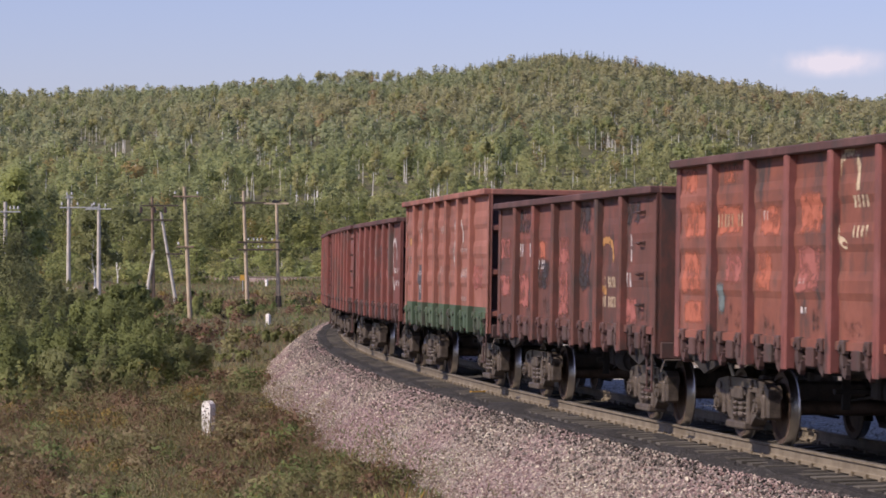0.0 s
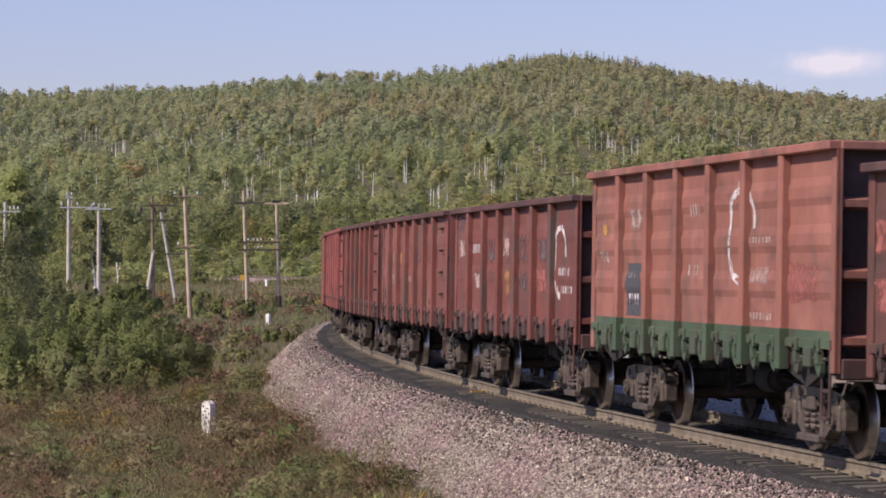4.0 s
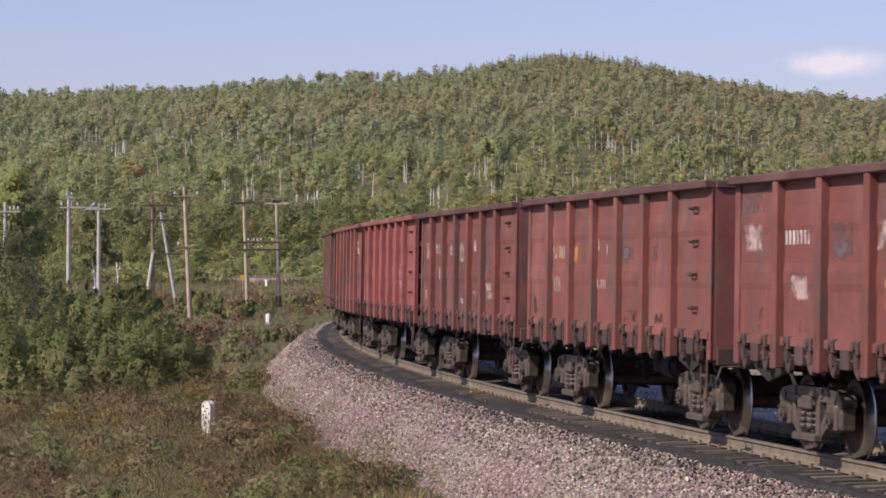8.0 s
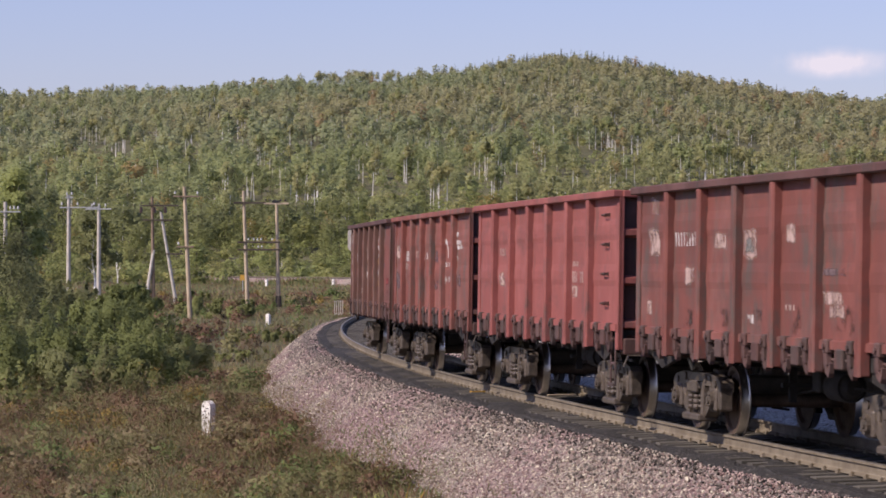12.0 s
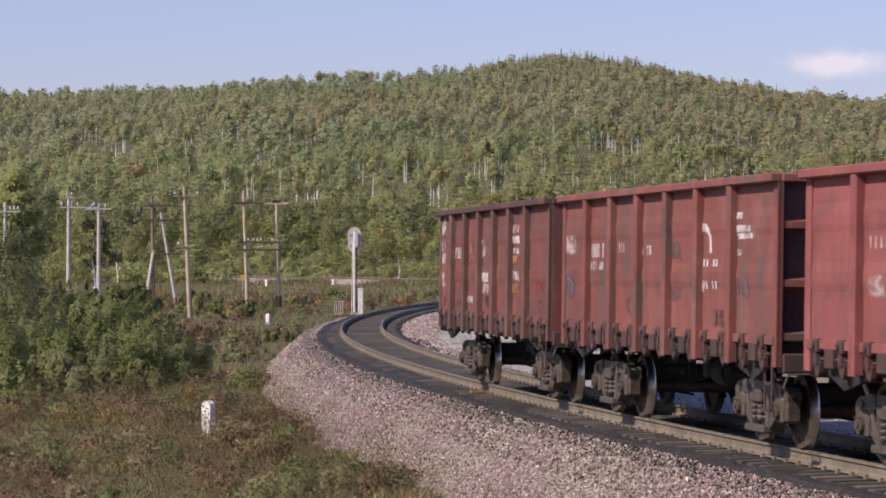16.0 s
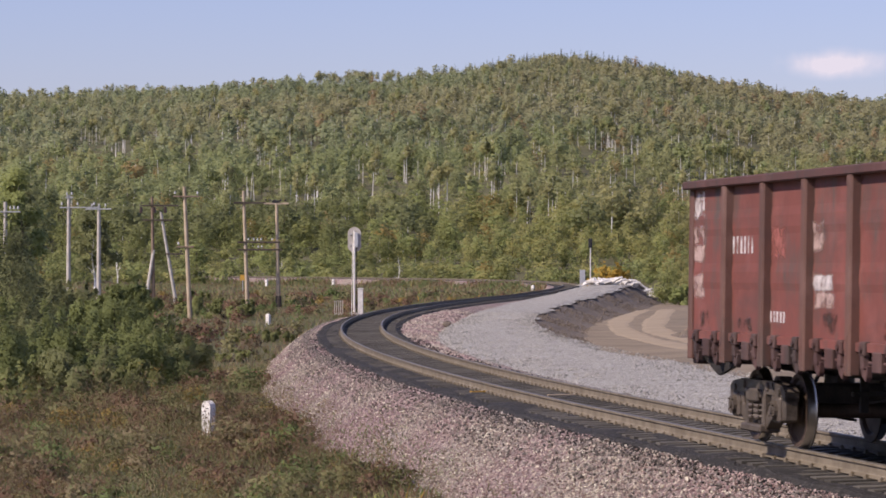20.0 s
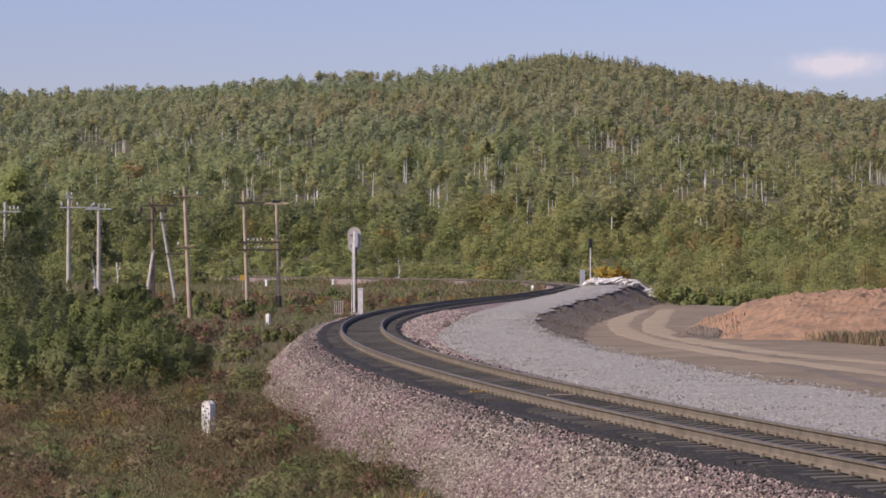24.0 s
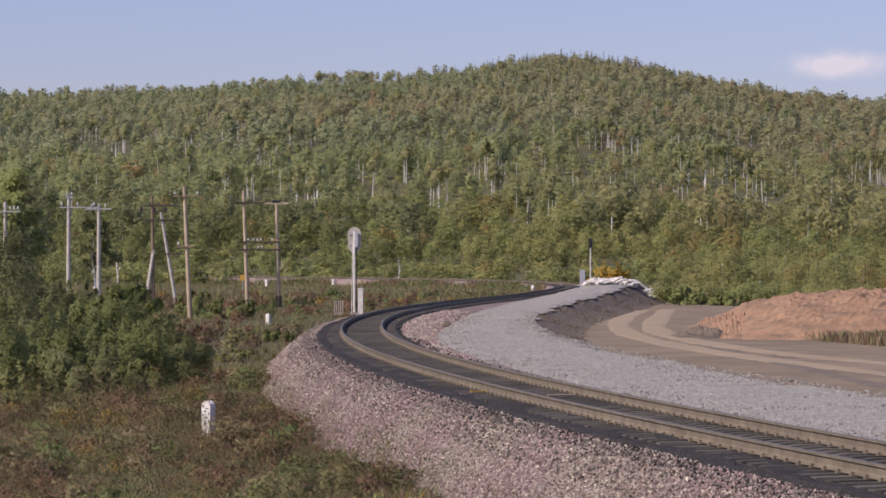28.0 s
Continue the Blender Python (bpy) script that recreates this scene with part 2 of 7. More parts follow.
STONE_TONES = [(0.0, (0.19, 0.125, 0.122)), (0.25, (0.24, 0.155, 0.15)), (0.5, (0.34, 0.24, 0.22)), (0.7, (0.30, 0.26, 0.245)), (0.88, (0.45, 0.35, 0.31)), (1.0, (0.60, 0.53, 0.43))]
stony(M_BALLAST, 26, STONE_TONES)


def patchy(m, tone1, tone2, scale):
    """Slow drift of a surface's hue between two tones, as loads of stone from two quarries."""
    t = m.node_tree
    inp = t.nodes["Principled BSDF"].inputs["Base Color"]
    src = inp.links[0].from_socket
    tc = t.nodes.new("ShaderNodeTexCoord")
    n = t.nodes.new("ShaderNodeTexNoise")
    n.inputs["Scale"].default_value, n.inputs["Detail"].default_value = scale, 5
    t.links.new(tc.outputs["Object"], n.inputs["Vector"])
    ramp = t.nodes.new("ShaderNodeValToRGB")
    ramp.color_ramp.elements[0].position, ramp.color_ramp.elements[1].position = 0.42, 0.58
    ramp.color_ramp.elements[0].color, ramp.color_ramp.elements[1].color = (*tone1, 1), (*tone2, 1)
    t.links.new(n.outputs[0], ramp.inputs[0])
    mul = t.nodes.new("ShaderNodeMix")
    mul.data_type, mul.blend_type = "RGBA", "MULTIPLY"
    mul.inputs[0].default_value = 1.0
    t.links.new(src, mul.inputs[6])
    t.links.new(ramp.outputs[0], mul.inputs[7])
    t.links.new(mul.outputs[2], inp)


def add_stops(m, stops):
    """More colours in a material's ramp."""
    for nd in m.node_tree.nodes:
        if nd.type == "VALTORGB":
            for pos, c in stops:
                nd.color_ramp.elements.new(pos).color = (*c, 1)
            return


add_stops(M_STONES, [(0.34, (0.24, 0.158, 0.152)), (0.45, (0.30, 0.205, 0.185)), (0.56, (0.27, 0.235, 0.22)), (0.64, (0.40, 0.29, 0.26)), (0.72, (0.46, 0.37, 0.33)), (0.745, (0.62, 0.55, 0.43))])
for m in (M_STONES, M_BALLAST):
    patchy(m, (1.0, 0.96, 0.97), (1.03, 1.12, 1.02), 0.18)
M_FOULED = material("fouled_ballast", (0.054, 0.050, 0.048), (0.025, 0.024, 0.022), rough=0.95, scale=4, fine=60, bump=0.8, dist=0.02, contrast=0.5)
M_GRAVEL = material("grey_gravel", (0.344, 0.326, 0.288), (0.224, 0.212, 0.188), rough=0.9, scale=2.5, fine=45, bump=0.9, dist=0.03, contrast=0.5)
M_GRAVEL_ST = material("gravel_stones", (0.430, 0.407, 0.356), (0.206, 0.195, 0.172), rough=0.85, scale=0.5, fine=30, bump=0.3, contrast=0.9, island=1.0)
stony(M_GRAVEL, 19, [(0.0, (0.24, 0.225, 0.20)), (0.4, (0.36, 0.34, 0.30)), (0.8, (0.46, 0.435, 0.385)), (1.0, (0.62, 0.59, 0.53))], 0.02)
M_DIRT = material("packed_dirt", (0.270, 0.212, 0.145), (0.150, 0.118, 0.083), rough=0.95, scale=0.35, fine=6, bump=0.6, dist=0.05, contrast=0.7)
M_BANK = material("dark_subsoil", (0.195, 0.158, 0.122), (0.115, 0.093, 0.074), rough=0.95, scale=1.2, fine=10, bump=0.8, dist=0.06, contrast=0.7)
M_CLAY = material("orange_clay", (0.385, 0.238, 0.145), (0.27, 0.162, 0.10), rough=0.95, scale=0.6, fine=6, bump=0.8, dist=0.08, contrast=0.7, dirt=(0.19, 0.135, 0.09), dirt_amount=0.45)
M_STEEL = material("worn_steel", (0.21, 0.19, 0.165), (0.14, 0.125, 0.108), rough=0.55, metal=0.45, scale=4, fine=60, bump=0.1)
M_RAIL = material("rusty_rail", (0.205, 0.172, 0.125), (0.13, 0.105, 0.074), rough=0.8, scale=3, fine=50, bump=0.3)
M_SLEEPER = material("grimy_concrete", (0.122, 0.110, 0.092), (0.066, 0.060, 0.050), rough=0.9, scale=3, fine=40, bump=0.4, objrand=0.5, spread=True)


def foot_z(s):
    return np.interp(s, [-260, 40, 60, 80, 100, 120, 140, 200, 400], [-1.5, -1.5, -1.38, -0.95, -0.72, -0.6, -0.55, -0.55, -0.6])


def foot_off(s):
    return -(2.2 + (-0.30 - foot_z(s)) * 1.3)


GRAVEL_END = 7.7
CREST = 2000.0
crest_u = [-0.35, -0.142, -0.122, -0.106, -0.093, -0.078, -0.060, -0.048, -0.033, -0.015, 0.003, 0.021, 0.032, 0.046, 0.066, 0.084, 0.111, 0.129, 0.142, 0.35]
crest_e = [0.050, 0.0533, 0.0543, 0.0551, 0.0544, 0.0560, 0.0571, 0.0585, 0.0585, 0.0592, 0.0613, 0.0650, 0.0667, 0.0665, 0.0638, 0.0591, 0.0544, 0.0521, 0.0509, 0.048]


def hill_z(x, y):
    """The wooded hill behind the line."""
    y = np.maximum(y, 1.0)
    e = np.interp(x / y, crest_u, crest_e)
    top = e * CREST
    t = np.clip((y - 540) / (CREST - 540), 0, 1)
    rise = top * (0.86 * t + 0.14 * t * t * (3 - 2 * t))
    back = np.clip((y - CREST) / 900, 0, 1)
    return rise * (1 - 0.75 * back * back * (3 - 2 * back))


def ground_z(x, y):
    x, y = np.asarray(x, float), np.asarray(y, float)
    s, o = to_track(x, y)
    s, o = s.reshape(x.shape), o.reshape(x.shape)
    left = foot_z(s)
    right = np.interp(y, [0, 320, 500], [-1.4, -1.4, -0.7])
    w = np.clip((o + 3.4) / 3.0, 0, 1)
    z = left * (1 - w) + right * w
    near_bed = np.clip((3.2 - np.abs(o)) / 0.6, 0, 1)
    z = z - 0.25 * near_bed
    r = np.hypot(x, y)
    k = np.clip((33 - r) / 18, 0, 1) * np.clip((-3.9 - o) / 2.0, 0, 1)
    z = z + (0.62 - z) * k * k * (3 - 2 * k)
    u = 0.10 * np.sin(x * 0.31 + 1.3) * np.sin(y * 0.17) + 0.06 * np.sin(x * 0.9 + y * 0.4)
    z = z + u * np.clip((np.abs(o - 2) - 7) / 4, 0, 1) * np.where((o > 0) & (y < 330), 0.2, 1.0)
    return z + hill_z(x, y)


def axis_steps(spans):
    out = []
    for a, b, d in spans:
        out += list(np.arange(a, b, d))
    return np.array(out + [spans[-1][1]])


gx = axis_steps([(-2600, -600, 100), (-600, -120, 20), (-120, -30, 3), (-30, 40, 1.0), (40, 130, 3), (130, 600, 20), (600, 2600, 100)])
gy = axis_steps([(-600, -60, 30), (-60, 30, 3), (30, 200, 1.8), (200, 540, 8), (540, 2300, 20), (2300, 4600, 100)])
GX, GY = np.meshgrid(gx, gy)
GZ = ground_z(GX, GY)
ny, nx = GX.shape
gi, gj = np.meshgrid(np.arange(ny - 1), np.arange(nx - 1), indexing="ij")
quads = np.stack([gi * nx + gj, gi * nx + gj + 1, (gi + 1) * nx + gj + 1, (gi + 1) * nx + gj], -1).reshape(-1, 4)
ground = part("ground", mesh_np("ground", np.stack([GX, GY, GZ], -1).reshape(-1, 3), quads, smooth=True), M_GROUND)
tagged(ground, "dry brown and green meadow soil rising to a hill", "ground", kind="structure")


# ---- track bed ----
def bed_outline(s):
    f, z = foot_off(s), foot_z(s)
    return [(f - 1.7, z - 1.3), (f, z), (f * 0.5 - 1.1, (z - 0.30) / 2 + 0.03), (-2.2, -0.32), (-1.85, -0.275), (-1.62, -0.42), (1.45, -0.42), (1.62, -0.31), (2.3, -0.31), (3.0, -0.42), (4.6, -1.2)]


bed = part("ballast_bed", sweep("ballast_bed", -220, 560, 0.8, bed_outline, 0.014), M_BALLAST)
tagged(bed, "embankment of pinkish crushed stone under the rails", "ballast", kind="structure")
fouled = part("fouled_ballast", sweep("fouled_ballast", -220, 560, 0.8, lambda s: [(-2.15, -0.52), (-1.88, -0.33), (-1.66, -0.212), (-1.36, -0.214), (-0.88, -0.203), (-0.80, -0.25), (0.80, -0.25), (0.88, -0.22), (1.36, -0.225), (1.56, -0.27), (1.72, -0.42)], 0.05, 4), M_FOULED)
tagged(fouled, "dark dust-fouled ballast between and beside the sleepers", "ballast", kind="structure")


M_CRIB = material("dusty_crib_ballast", (0.125, 0.115, 0.10), (0.06, 0.055, 0.049), rough=0.95, scale=5, fine=60, bump=0.8, dist=0.02, contrast=0.6)
stony(M_CRIB, 24, [(0.0, (0.08, 0.069, 0.057)), (0.5, (0.15, 0.131, 0.108)), (0.9, (0.21, 0.183, 0.15)), (1.0, (0.34, 0.30, 0.24))], 0.02)
stony(M_FOULED, 26, [(0.0, (0.024, 0.022, 0.020)), (0.5, (0.042, 0.039, 0.036)), (0.92, (0.065, 0.059, 0.054)), (1.0, (0.13, 0.115, 0.10))], 0.02)
crib = part("crib_ballast", sweep("crib_ballast", -220, 560, 0.8, lambda s: [(-0.70, -0.29), (-0.66, -0.236), (0, -0.232), (0.66, -0.236), (0.70, -0.29)], 0.008, 14), M_CRIB)
tagged(crib, "grey-brown dusty ballast between the rails", "ballast", kind="structure")


def gravel_left(s):
    return float(np.interp(s, [-60, 30, 55, 80, 110, 160, 200, 250, 340], [1.95, 2.05, 2.4, 3.4, 4.0, 3.2, 2.4, 2.0, 2.0]))


def gravel_rise(s):
    """The gravel is tipped higher towards its far end."""
    return np.interp(s, [140, 200, 240, 300], [0.0, 0.35, 0.8, 0.85])


def gravel_outline(s):
    a = gravel_left(s)
    e = GRAVEL_END + 0.2 * math.sin(s * 0.23) + 0.16 * math.sin(s * 0.61) + 0.12 * math.sin(s * 1.7 + 1)
    g = gravel_rise(s)
    return [(a - 0.25, -0.62), (a, -0.42), (a + 0.5 + 0.7 * g, -0.33 + 0.8 * g), ((a + e) / 2 + 0.3 * g, -0.30 + g), (e - 0.6, -0.32 + g), (e, -0.42 + g)]


gravel = part("gravel_platform", sweep("gravel_platform", -60, 268, 1.0, gravel_outline, 0.05, 5), M_GRAVEL)
tagged(gravel, "levelled bed of fresh pale grey gravel beside the track", "gravel", kind="structure")


def bank_outline(s):
    e = GRAVEL_END - 0.3 + 0.15 * math.sin(s * 0.23)
    g = gravel_rise(s)
    return [(e, -0.40 + g), (e + 0.7, -0.62 + 0.8 * g), (e + 1.6, -0.98 + 0.5 * g), (e + 2.5, -1.24 + 0.2 * g), (e + 3.4, -1.42)]


bank = part("bank", sweep("bank", -60, 266, 1.0, bank_outline, 0.05, 6), M_BANK)
tagged(bank, "dark earth bank below the gravel bed", "earth bank", kind="structure")


def yard_outline(s):
    return [(GRAVEL_END + 0.8, -1.36), (10.5, -1.33), (13, -1.30), (16, -1.27), (20, -1.30), (26, -1.32), (34, -1.35), (44, -1.45)]


road = part("dirt_road", sweep("dirt_road", -60, 300, 1.5, yard_outline, 0.03, 7), M_DIRT)
road.data.polygons.foreach_set("use_smooth", [True] * len(road.data.polygons))
tagged(road, "wide beige dirt road with worn wheel tracks", "dirt road", kind="structure")


# ---- rails and sleepers ----
RAIL_PROF = [(-0.075, -0.18), (-0.075, -0.165), (-0.02, -0.145), (-0.011, -0.13), (-0.011, -0.05), (-0.036, -0.035), (-0.036, -0.006), (-0.028, 0.0),
             (0.028, 0.0), (0.036, -0.006), (0.036, -0.035), (0.011, -0.05), (0.011, -0.13), (0.02, -0.145), (0.075, -0.165), (0.075, -0.18), (-0.075, -0.18)]


def rail_mesh(off, s0, s1, step):
    ss = np.arange(s0, s1 + step / 2, step)
    k = len(RAIL_PROF)
    v = np.concatenate([on_track(ss, off + a, b)[:, None, :] for a, b in RAIL_PROF], 1)
    i, j = np.meshgrid(np.arange(len(ss) - 1), np.arange(k - 1), indexing="ij")
    q = np.stack([i * k + j, i * k + j + 1, (i + 1) * k + j + 1, (i + 1) * k + j], -1).reshape(-1, 4)
    mats = np.tile(np.array([1 if 6 <= jj <= 8 else 0 for jj in range(k - 1)]), len(ss) - 1)
    return mesh_np("rail", v.reshape(-1, 3), q, mats)


track = thing("railway_track", "single curved railway track with rusty rails on grimy sleepers", "railway track", kind="structure")
for off in (-GAUGE / 2, GAUGE / 2):
    part("rail", rail_mesh(off, -220, 560, 1.0), [M_RAIL, M_STEEL], track, "rusty rail with a polished running surface")


# ---- wagons ----
def wash(m, tone, scale, lo, hi, stretch, shift):
    """A thin uneven film over a paint, in long soft patches: soot, dust or faded colour."""
    t, L = m.node_tree, m.node_tree.links
    inp = t.nodes["Principled BSDF"].inputs["Base Color"]
    src = inp.links[0].from_socket
    tc, oi = t.nodes.new("ShaderNodeTexCoord"), t.nodes.new("ShaderNodeObjectInfo")
    cb, mp = t.nodes.new("ShaderNodeCombineXYZ"), t.nodes.new("ShaderNodeVectorMath")
    for k in range(3):
        L.new(oi.outputs["Random"], cb.inputs[k])
    mp.operation, mp.inputs[1].default_value = "MULTIPLY_ADD", shift
    L.new(cb.outputs[0], mp.inputs[0])
    sc = t.nodes.new("ShaderNodeVectorMath")
    sc.operation, sc.inputs[1].default_value = "MULTIPLY", stretch
    L.new(tc.outputs["Object"], sc.inputs[0])
    L.new(sc.outputs[0], mp.inputs[2])
    no, ra, mx = t.nodes.new("ShaderNodeTexNoise"), t.nodes.new("ShaderNodeMapRange"), t.nodes.new("ShaderNodeMix")
    no.inputs["Scale"].default_value, no.inputs["Detail"].default_value, no.inputs["Roughness"].default_value = scale, 7, 0.66
    L.new(mp.outputs[0], no.inputs["Vector"])
    ra.inputs["From Min"].default_value, ra.inputs["From Max"].default_value, ra.inputs["To Max"].default_value = lo, hi, 0.75
    L.new(no.outputs[0], ra.inputs["Value"])
    mx.data_type = "RGBA"
    mx.inputs[7].default_value = (*tone, 1)
    L.new(ra.outputs[0], mx.inputs[0])
    L.new(src, mx.inputs[6])
    L.new(mx.outputs[2], inp)


def paint(name, colour, dark, dirt=(0.06, 0.045, 0.04), amount=0.35, soot=(0.075, 0.05, 0.045), faded=None):
    m = material(name, colour, dark, rough=0.7, scale=1.3, fine=24, bump=0.25, dist=0.006, contrast=0.75, streak=True, dirt=dirt, dirt_amount=amount, spread=True, objrand=0.16)
    wash(m, faded or tuple(min(1.0, c * 1.2 + 0.03) for c in colour), 0.9, 0.50, 0.72, (1.0, 1.0, 0.7), (23.0, 61.0, 11.0))
    wash(m, soot, 1.1, 0.52, 0.80, (0.5, 1.0, 1.6), (71.0, 13.0, 29.0))
    return m


M_CAST = material("grimy_cast_steel", (0.125, 0.10, 0.08), (0.05, 0.041, 0.034), rough=0.42, scale=5, fine=40, bump=0.4, contrast=0.7)
M_BLACK = material("sooty_underframe", (0.035, 0.031, 0.029), (0.018, 0.016, 0.015), rough=0.85, scale=4, fine=30, bump=0.3)
M_WHEEL = material("wheel_steel", (0.125, 0.085, 0.062), (0.062, 0.042, 0.031), rough=0.55, metal=0.3, scale=4, fine=40, bump=0.2)
M_TREAD = material("polished_tread", (0.60, 0.57, 0.53), (0.46, 0.43, 0.39), rough=0.32, metal=1.0, scale=4, fine=60, bump=0.05)
M_HOSE = material("black_rubber", (0.022, 0.022, 0.022), (0.015, 0.015, 0.015), rough=0.6, bump=0)
HALF, PIVOT = 6.37, 4.325
RIDGE = {3.45: 0.012, 3.76: 0.024}
STAKE_X = [-HALF + 1.97 + 1.74 * k for k in range(6)]
BAYS = list(zip([-HALF + 0.10] + [x + 0.085 for x in STAKE_X], [x - 0.085 for x in STAKE_X] + [HALF - 0.10]))
SKIN, STAKE_Y, FLOOR_Z = 1.475, 1.595, 1.33
RIDGES = {3.45: (2.16, 2.86), 3.76: (2.06, 2.62, 3.18)}
CACHE = {}


def cached(key, make, smooth=False):
    if key not in CACHE:
        CACHE[key] = make().mesh(key[0] if isinstance(key, tuple) else key, smooth)
    return CACHE[key]


def panel_mesh(width, top):
    """One pressed sheet with its horizontal ridges and lower flange."""
    w = width / 2
    prof = [(SKIN + 0.045, FLOOR_Z), (SKIN + 0.045, FLOOR_Z + 0.10), (SKIN, FLOOR_Z + 0.11)]
    for z in RIDGES[top]:
        prof += [(SKIN, z - 0.16), (SKIN + RIDGE[top], z - 0.07), (SKIN + RIDGE[top], z + 0.07), (SKIN, z + 0.18)]
    prof += [(SKIN, top - 0.09)]
    ring = prof + [(y - 0.02 if k > 1 else SKIN - 0.02, z) for k, (y, z) in list(enumerate(prof))[::-1]]
    n = len(ring)
    sh = Shape()
    vs = [(-w, -y, z) for y, z in ring] + [(w, -y, z) for y, z in ring]
    m = len(prof)
    fs = [[i, (i + 1) % n, n + (i + 1) % n, n + i] for i in range(n)]
    fs += [[i + 1, i, n - 1 - i, n - 2 - i] for i in range(m - 1)] + [[n + i, n + i + 1, 2 * n - 2 - i, 2 * n - 1 - i] for i in range(m - 1)]
    return sh.add(vs, fs, convex=False)


def stake_mesh(top):
    sh = Shape()
    for sx in (-1, 1):
        sh.box(sx * 0.095, sx * 0.06, -STAKE_Y + 0.015, -SKIN + 0.01, 1.06, top - 0.10, 0.006)
    sh.prism([(-0.095, -STAKE_Y + 0.03), (-0.07, -STAKE_Y), (0.07, -STAKE_Y), (0.095, -STAKE_Y + 0.03)], 1.05, top - 0.10, "z")
    sh.prism([(-STAKE_Y, 1.05), (-STAKE_Y, 1.5), (-SKIN + 0.02, 1.5), (-SKIN + 0.16, 1.05)], -0.02, 0.02, "x")
    return sh


def band_mesh(width):
    """The painted lowest strip of a side sheet."""
    w, y = width / 2, SKIN + 0.004
    prof = [(-y - 0.045, FLOOR_Z + 0.005), (-y - 0.045, FLOOR_Z + 0.103), (-y, FLOOR_Z + 0.114), (-y, 1.54)]
    vs = [(k, py, pz) for k in (-w, w) for py, pz in prof]
    return Shape().add(vs, [[i, i + 4, i + 5, i + 1] for i in range(3)], convex=False)


def foot_mesh():
    return Shape().box(-0.10, 0.10, -STAKE_Y - 0.005, -SKIN - 0.005, 1.045, 1.55, 0.01)


def corner_mesh(top, back):
    sh = Shape()
    sh.box(-0.10, 0.11, -SKIN - 0.03, -SKIN + 0.02, 1.05, top - 0.08, 0.01)
    sh.box(0.07, 0.11, -SKIN - 0.03, -SKIN + back, 1.05, top - 0.08, 0.01)
    return sh


def rim_mesh(top):
    return Shape().box(-HALF - 0.01, HALF + 0.01, -STAKE_Y - 0.015, -SKIN + 0.03, top - 0.11, top, 0.015)


def latch_mesh():
    """Hatch hinges, swinging hooks and the bar below the side sill."""
    sh = Shape()
    out = -SKIN - 0.085
    for x in (-0.45, 0.45):
        sh.box(x - 0.09, x + 0.09, out, -SKIN + 0.01, 1.28, 1.45, 0.018)
        sh.prism([(x - 0.055, 1.30), (x + 0.055, 1.30), (x + 0.085, 1.15), (x + 0.02, 1.06), (x - 0.065, 1.15)], out + 0.01, -SKIN - 0.01, "y")
        sh.prism([(x - 0.065, 1.17), (x + 0.02, 1.06), (x + 0.15, 1.00), (x + 0.18, 1.07), (x + 0.05, 1.15)], out + 0.01, -SKIN - 0.01, "y")
        sh.prism([(x + 0.13, 1.05), (x + 0.18, 1.05), (x + 0.19, 1.17), (x + 0.15, 1.18)], out + 0.015, -SKIN - 0.015, "y")
        sh.cyl((x, out - 0.025, 1.36), (x, -SKIN + 0.01, 1.36), 0.04, n=8)
    sh.box(-0.15, 0.15, -SKIN - 0.06, -SKIN + 0.01, 1.10, 1.34, 0.015)
    sh.cyl((-0.68, -SKIN - 0.005, 1.21), (0.68, -SKIN - 0.005, 1.21), 0.022, n=6)
    return sh


def end_mesh(top, back):
    """The sheet of an end wall, flush with the corner posts or set back between them."""
    return Shape().box(HALF - 0.042 - back, HALF + 0.012 - back, -1.44, 1.44, FLOOR_Z - 0.10, top - 0.05, 0.008)


def end_rail_mesh(top):
    return Shape().box(HALF - 0.17, HALF + 0.05, -1.46, 1.46, top - 0.11, top - 0.005, 0.015)


def end_sill_mesh():
    return Shape().box(HALF - 0.25, HALF + 0.03, -1.42, 1.42, 0.98, FLOOR_Z - 0.103, 0.02)


def end_rib_mesh(z):
    return Shape().prism([(HALF - 0.125, z - 0.08), (HALF - 0.005, z - 0.04), (HALF - 0.005, z + 0.04), (HALF - 0.125, z + 0.08)], -1.44, 1.44, "y")


def stirrup_mesh():
    """Two flat bars and a tread hanging below the corner."""
    sh = Shape()
    for x in (-0.16, 0.16):
        sh.box(x - 0.025, x + 0.025, -SKIN - 0.03, -SKIN - 0.005, 0.52, 1.32, 0.004)
    sh.box(-0.19, 0.19, -SKIN - 0.06, -SKIN - 0.005, 0.50, 0.54, 0.006)
    return sh.box(-0.16, 0.16, -SKIN - 0.03, -SKIN - 0.008, 0.82, 0.86, 0.004)


def rung_mesh():
    """A grab step welded on the side sheet."""
    sh = Shape()
    for k in (-0.13, 0.13):
        sh.prism([(-SKIN - 0.085, 0.0), (-SKIN + 0.005, 0.02), (-SKIN + 0.005, -0.05), (-SKIN - 0.085, -0.022)], k - 0.014, k + 0.014, "x")
    sh.cyl((-0.15, -SKIN - 0.078, -0.011), (0.15, -SKIN - 0.078, -0.011), 0.013, n=6)
    return sh


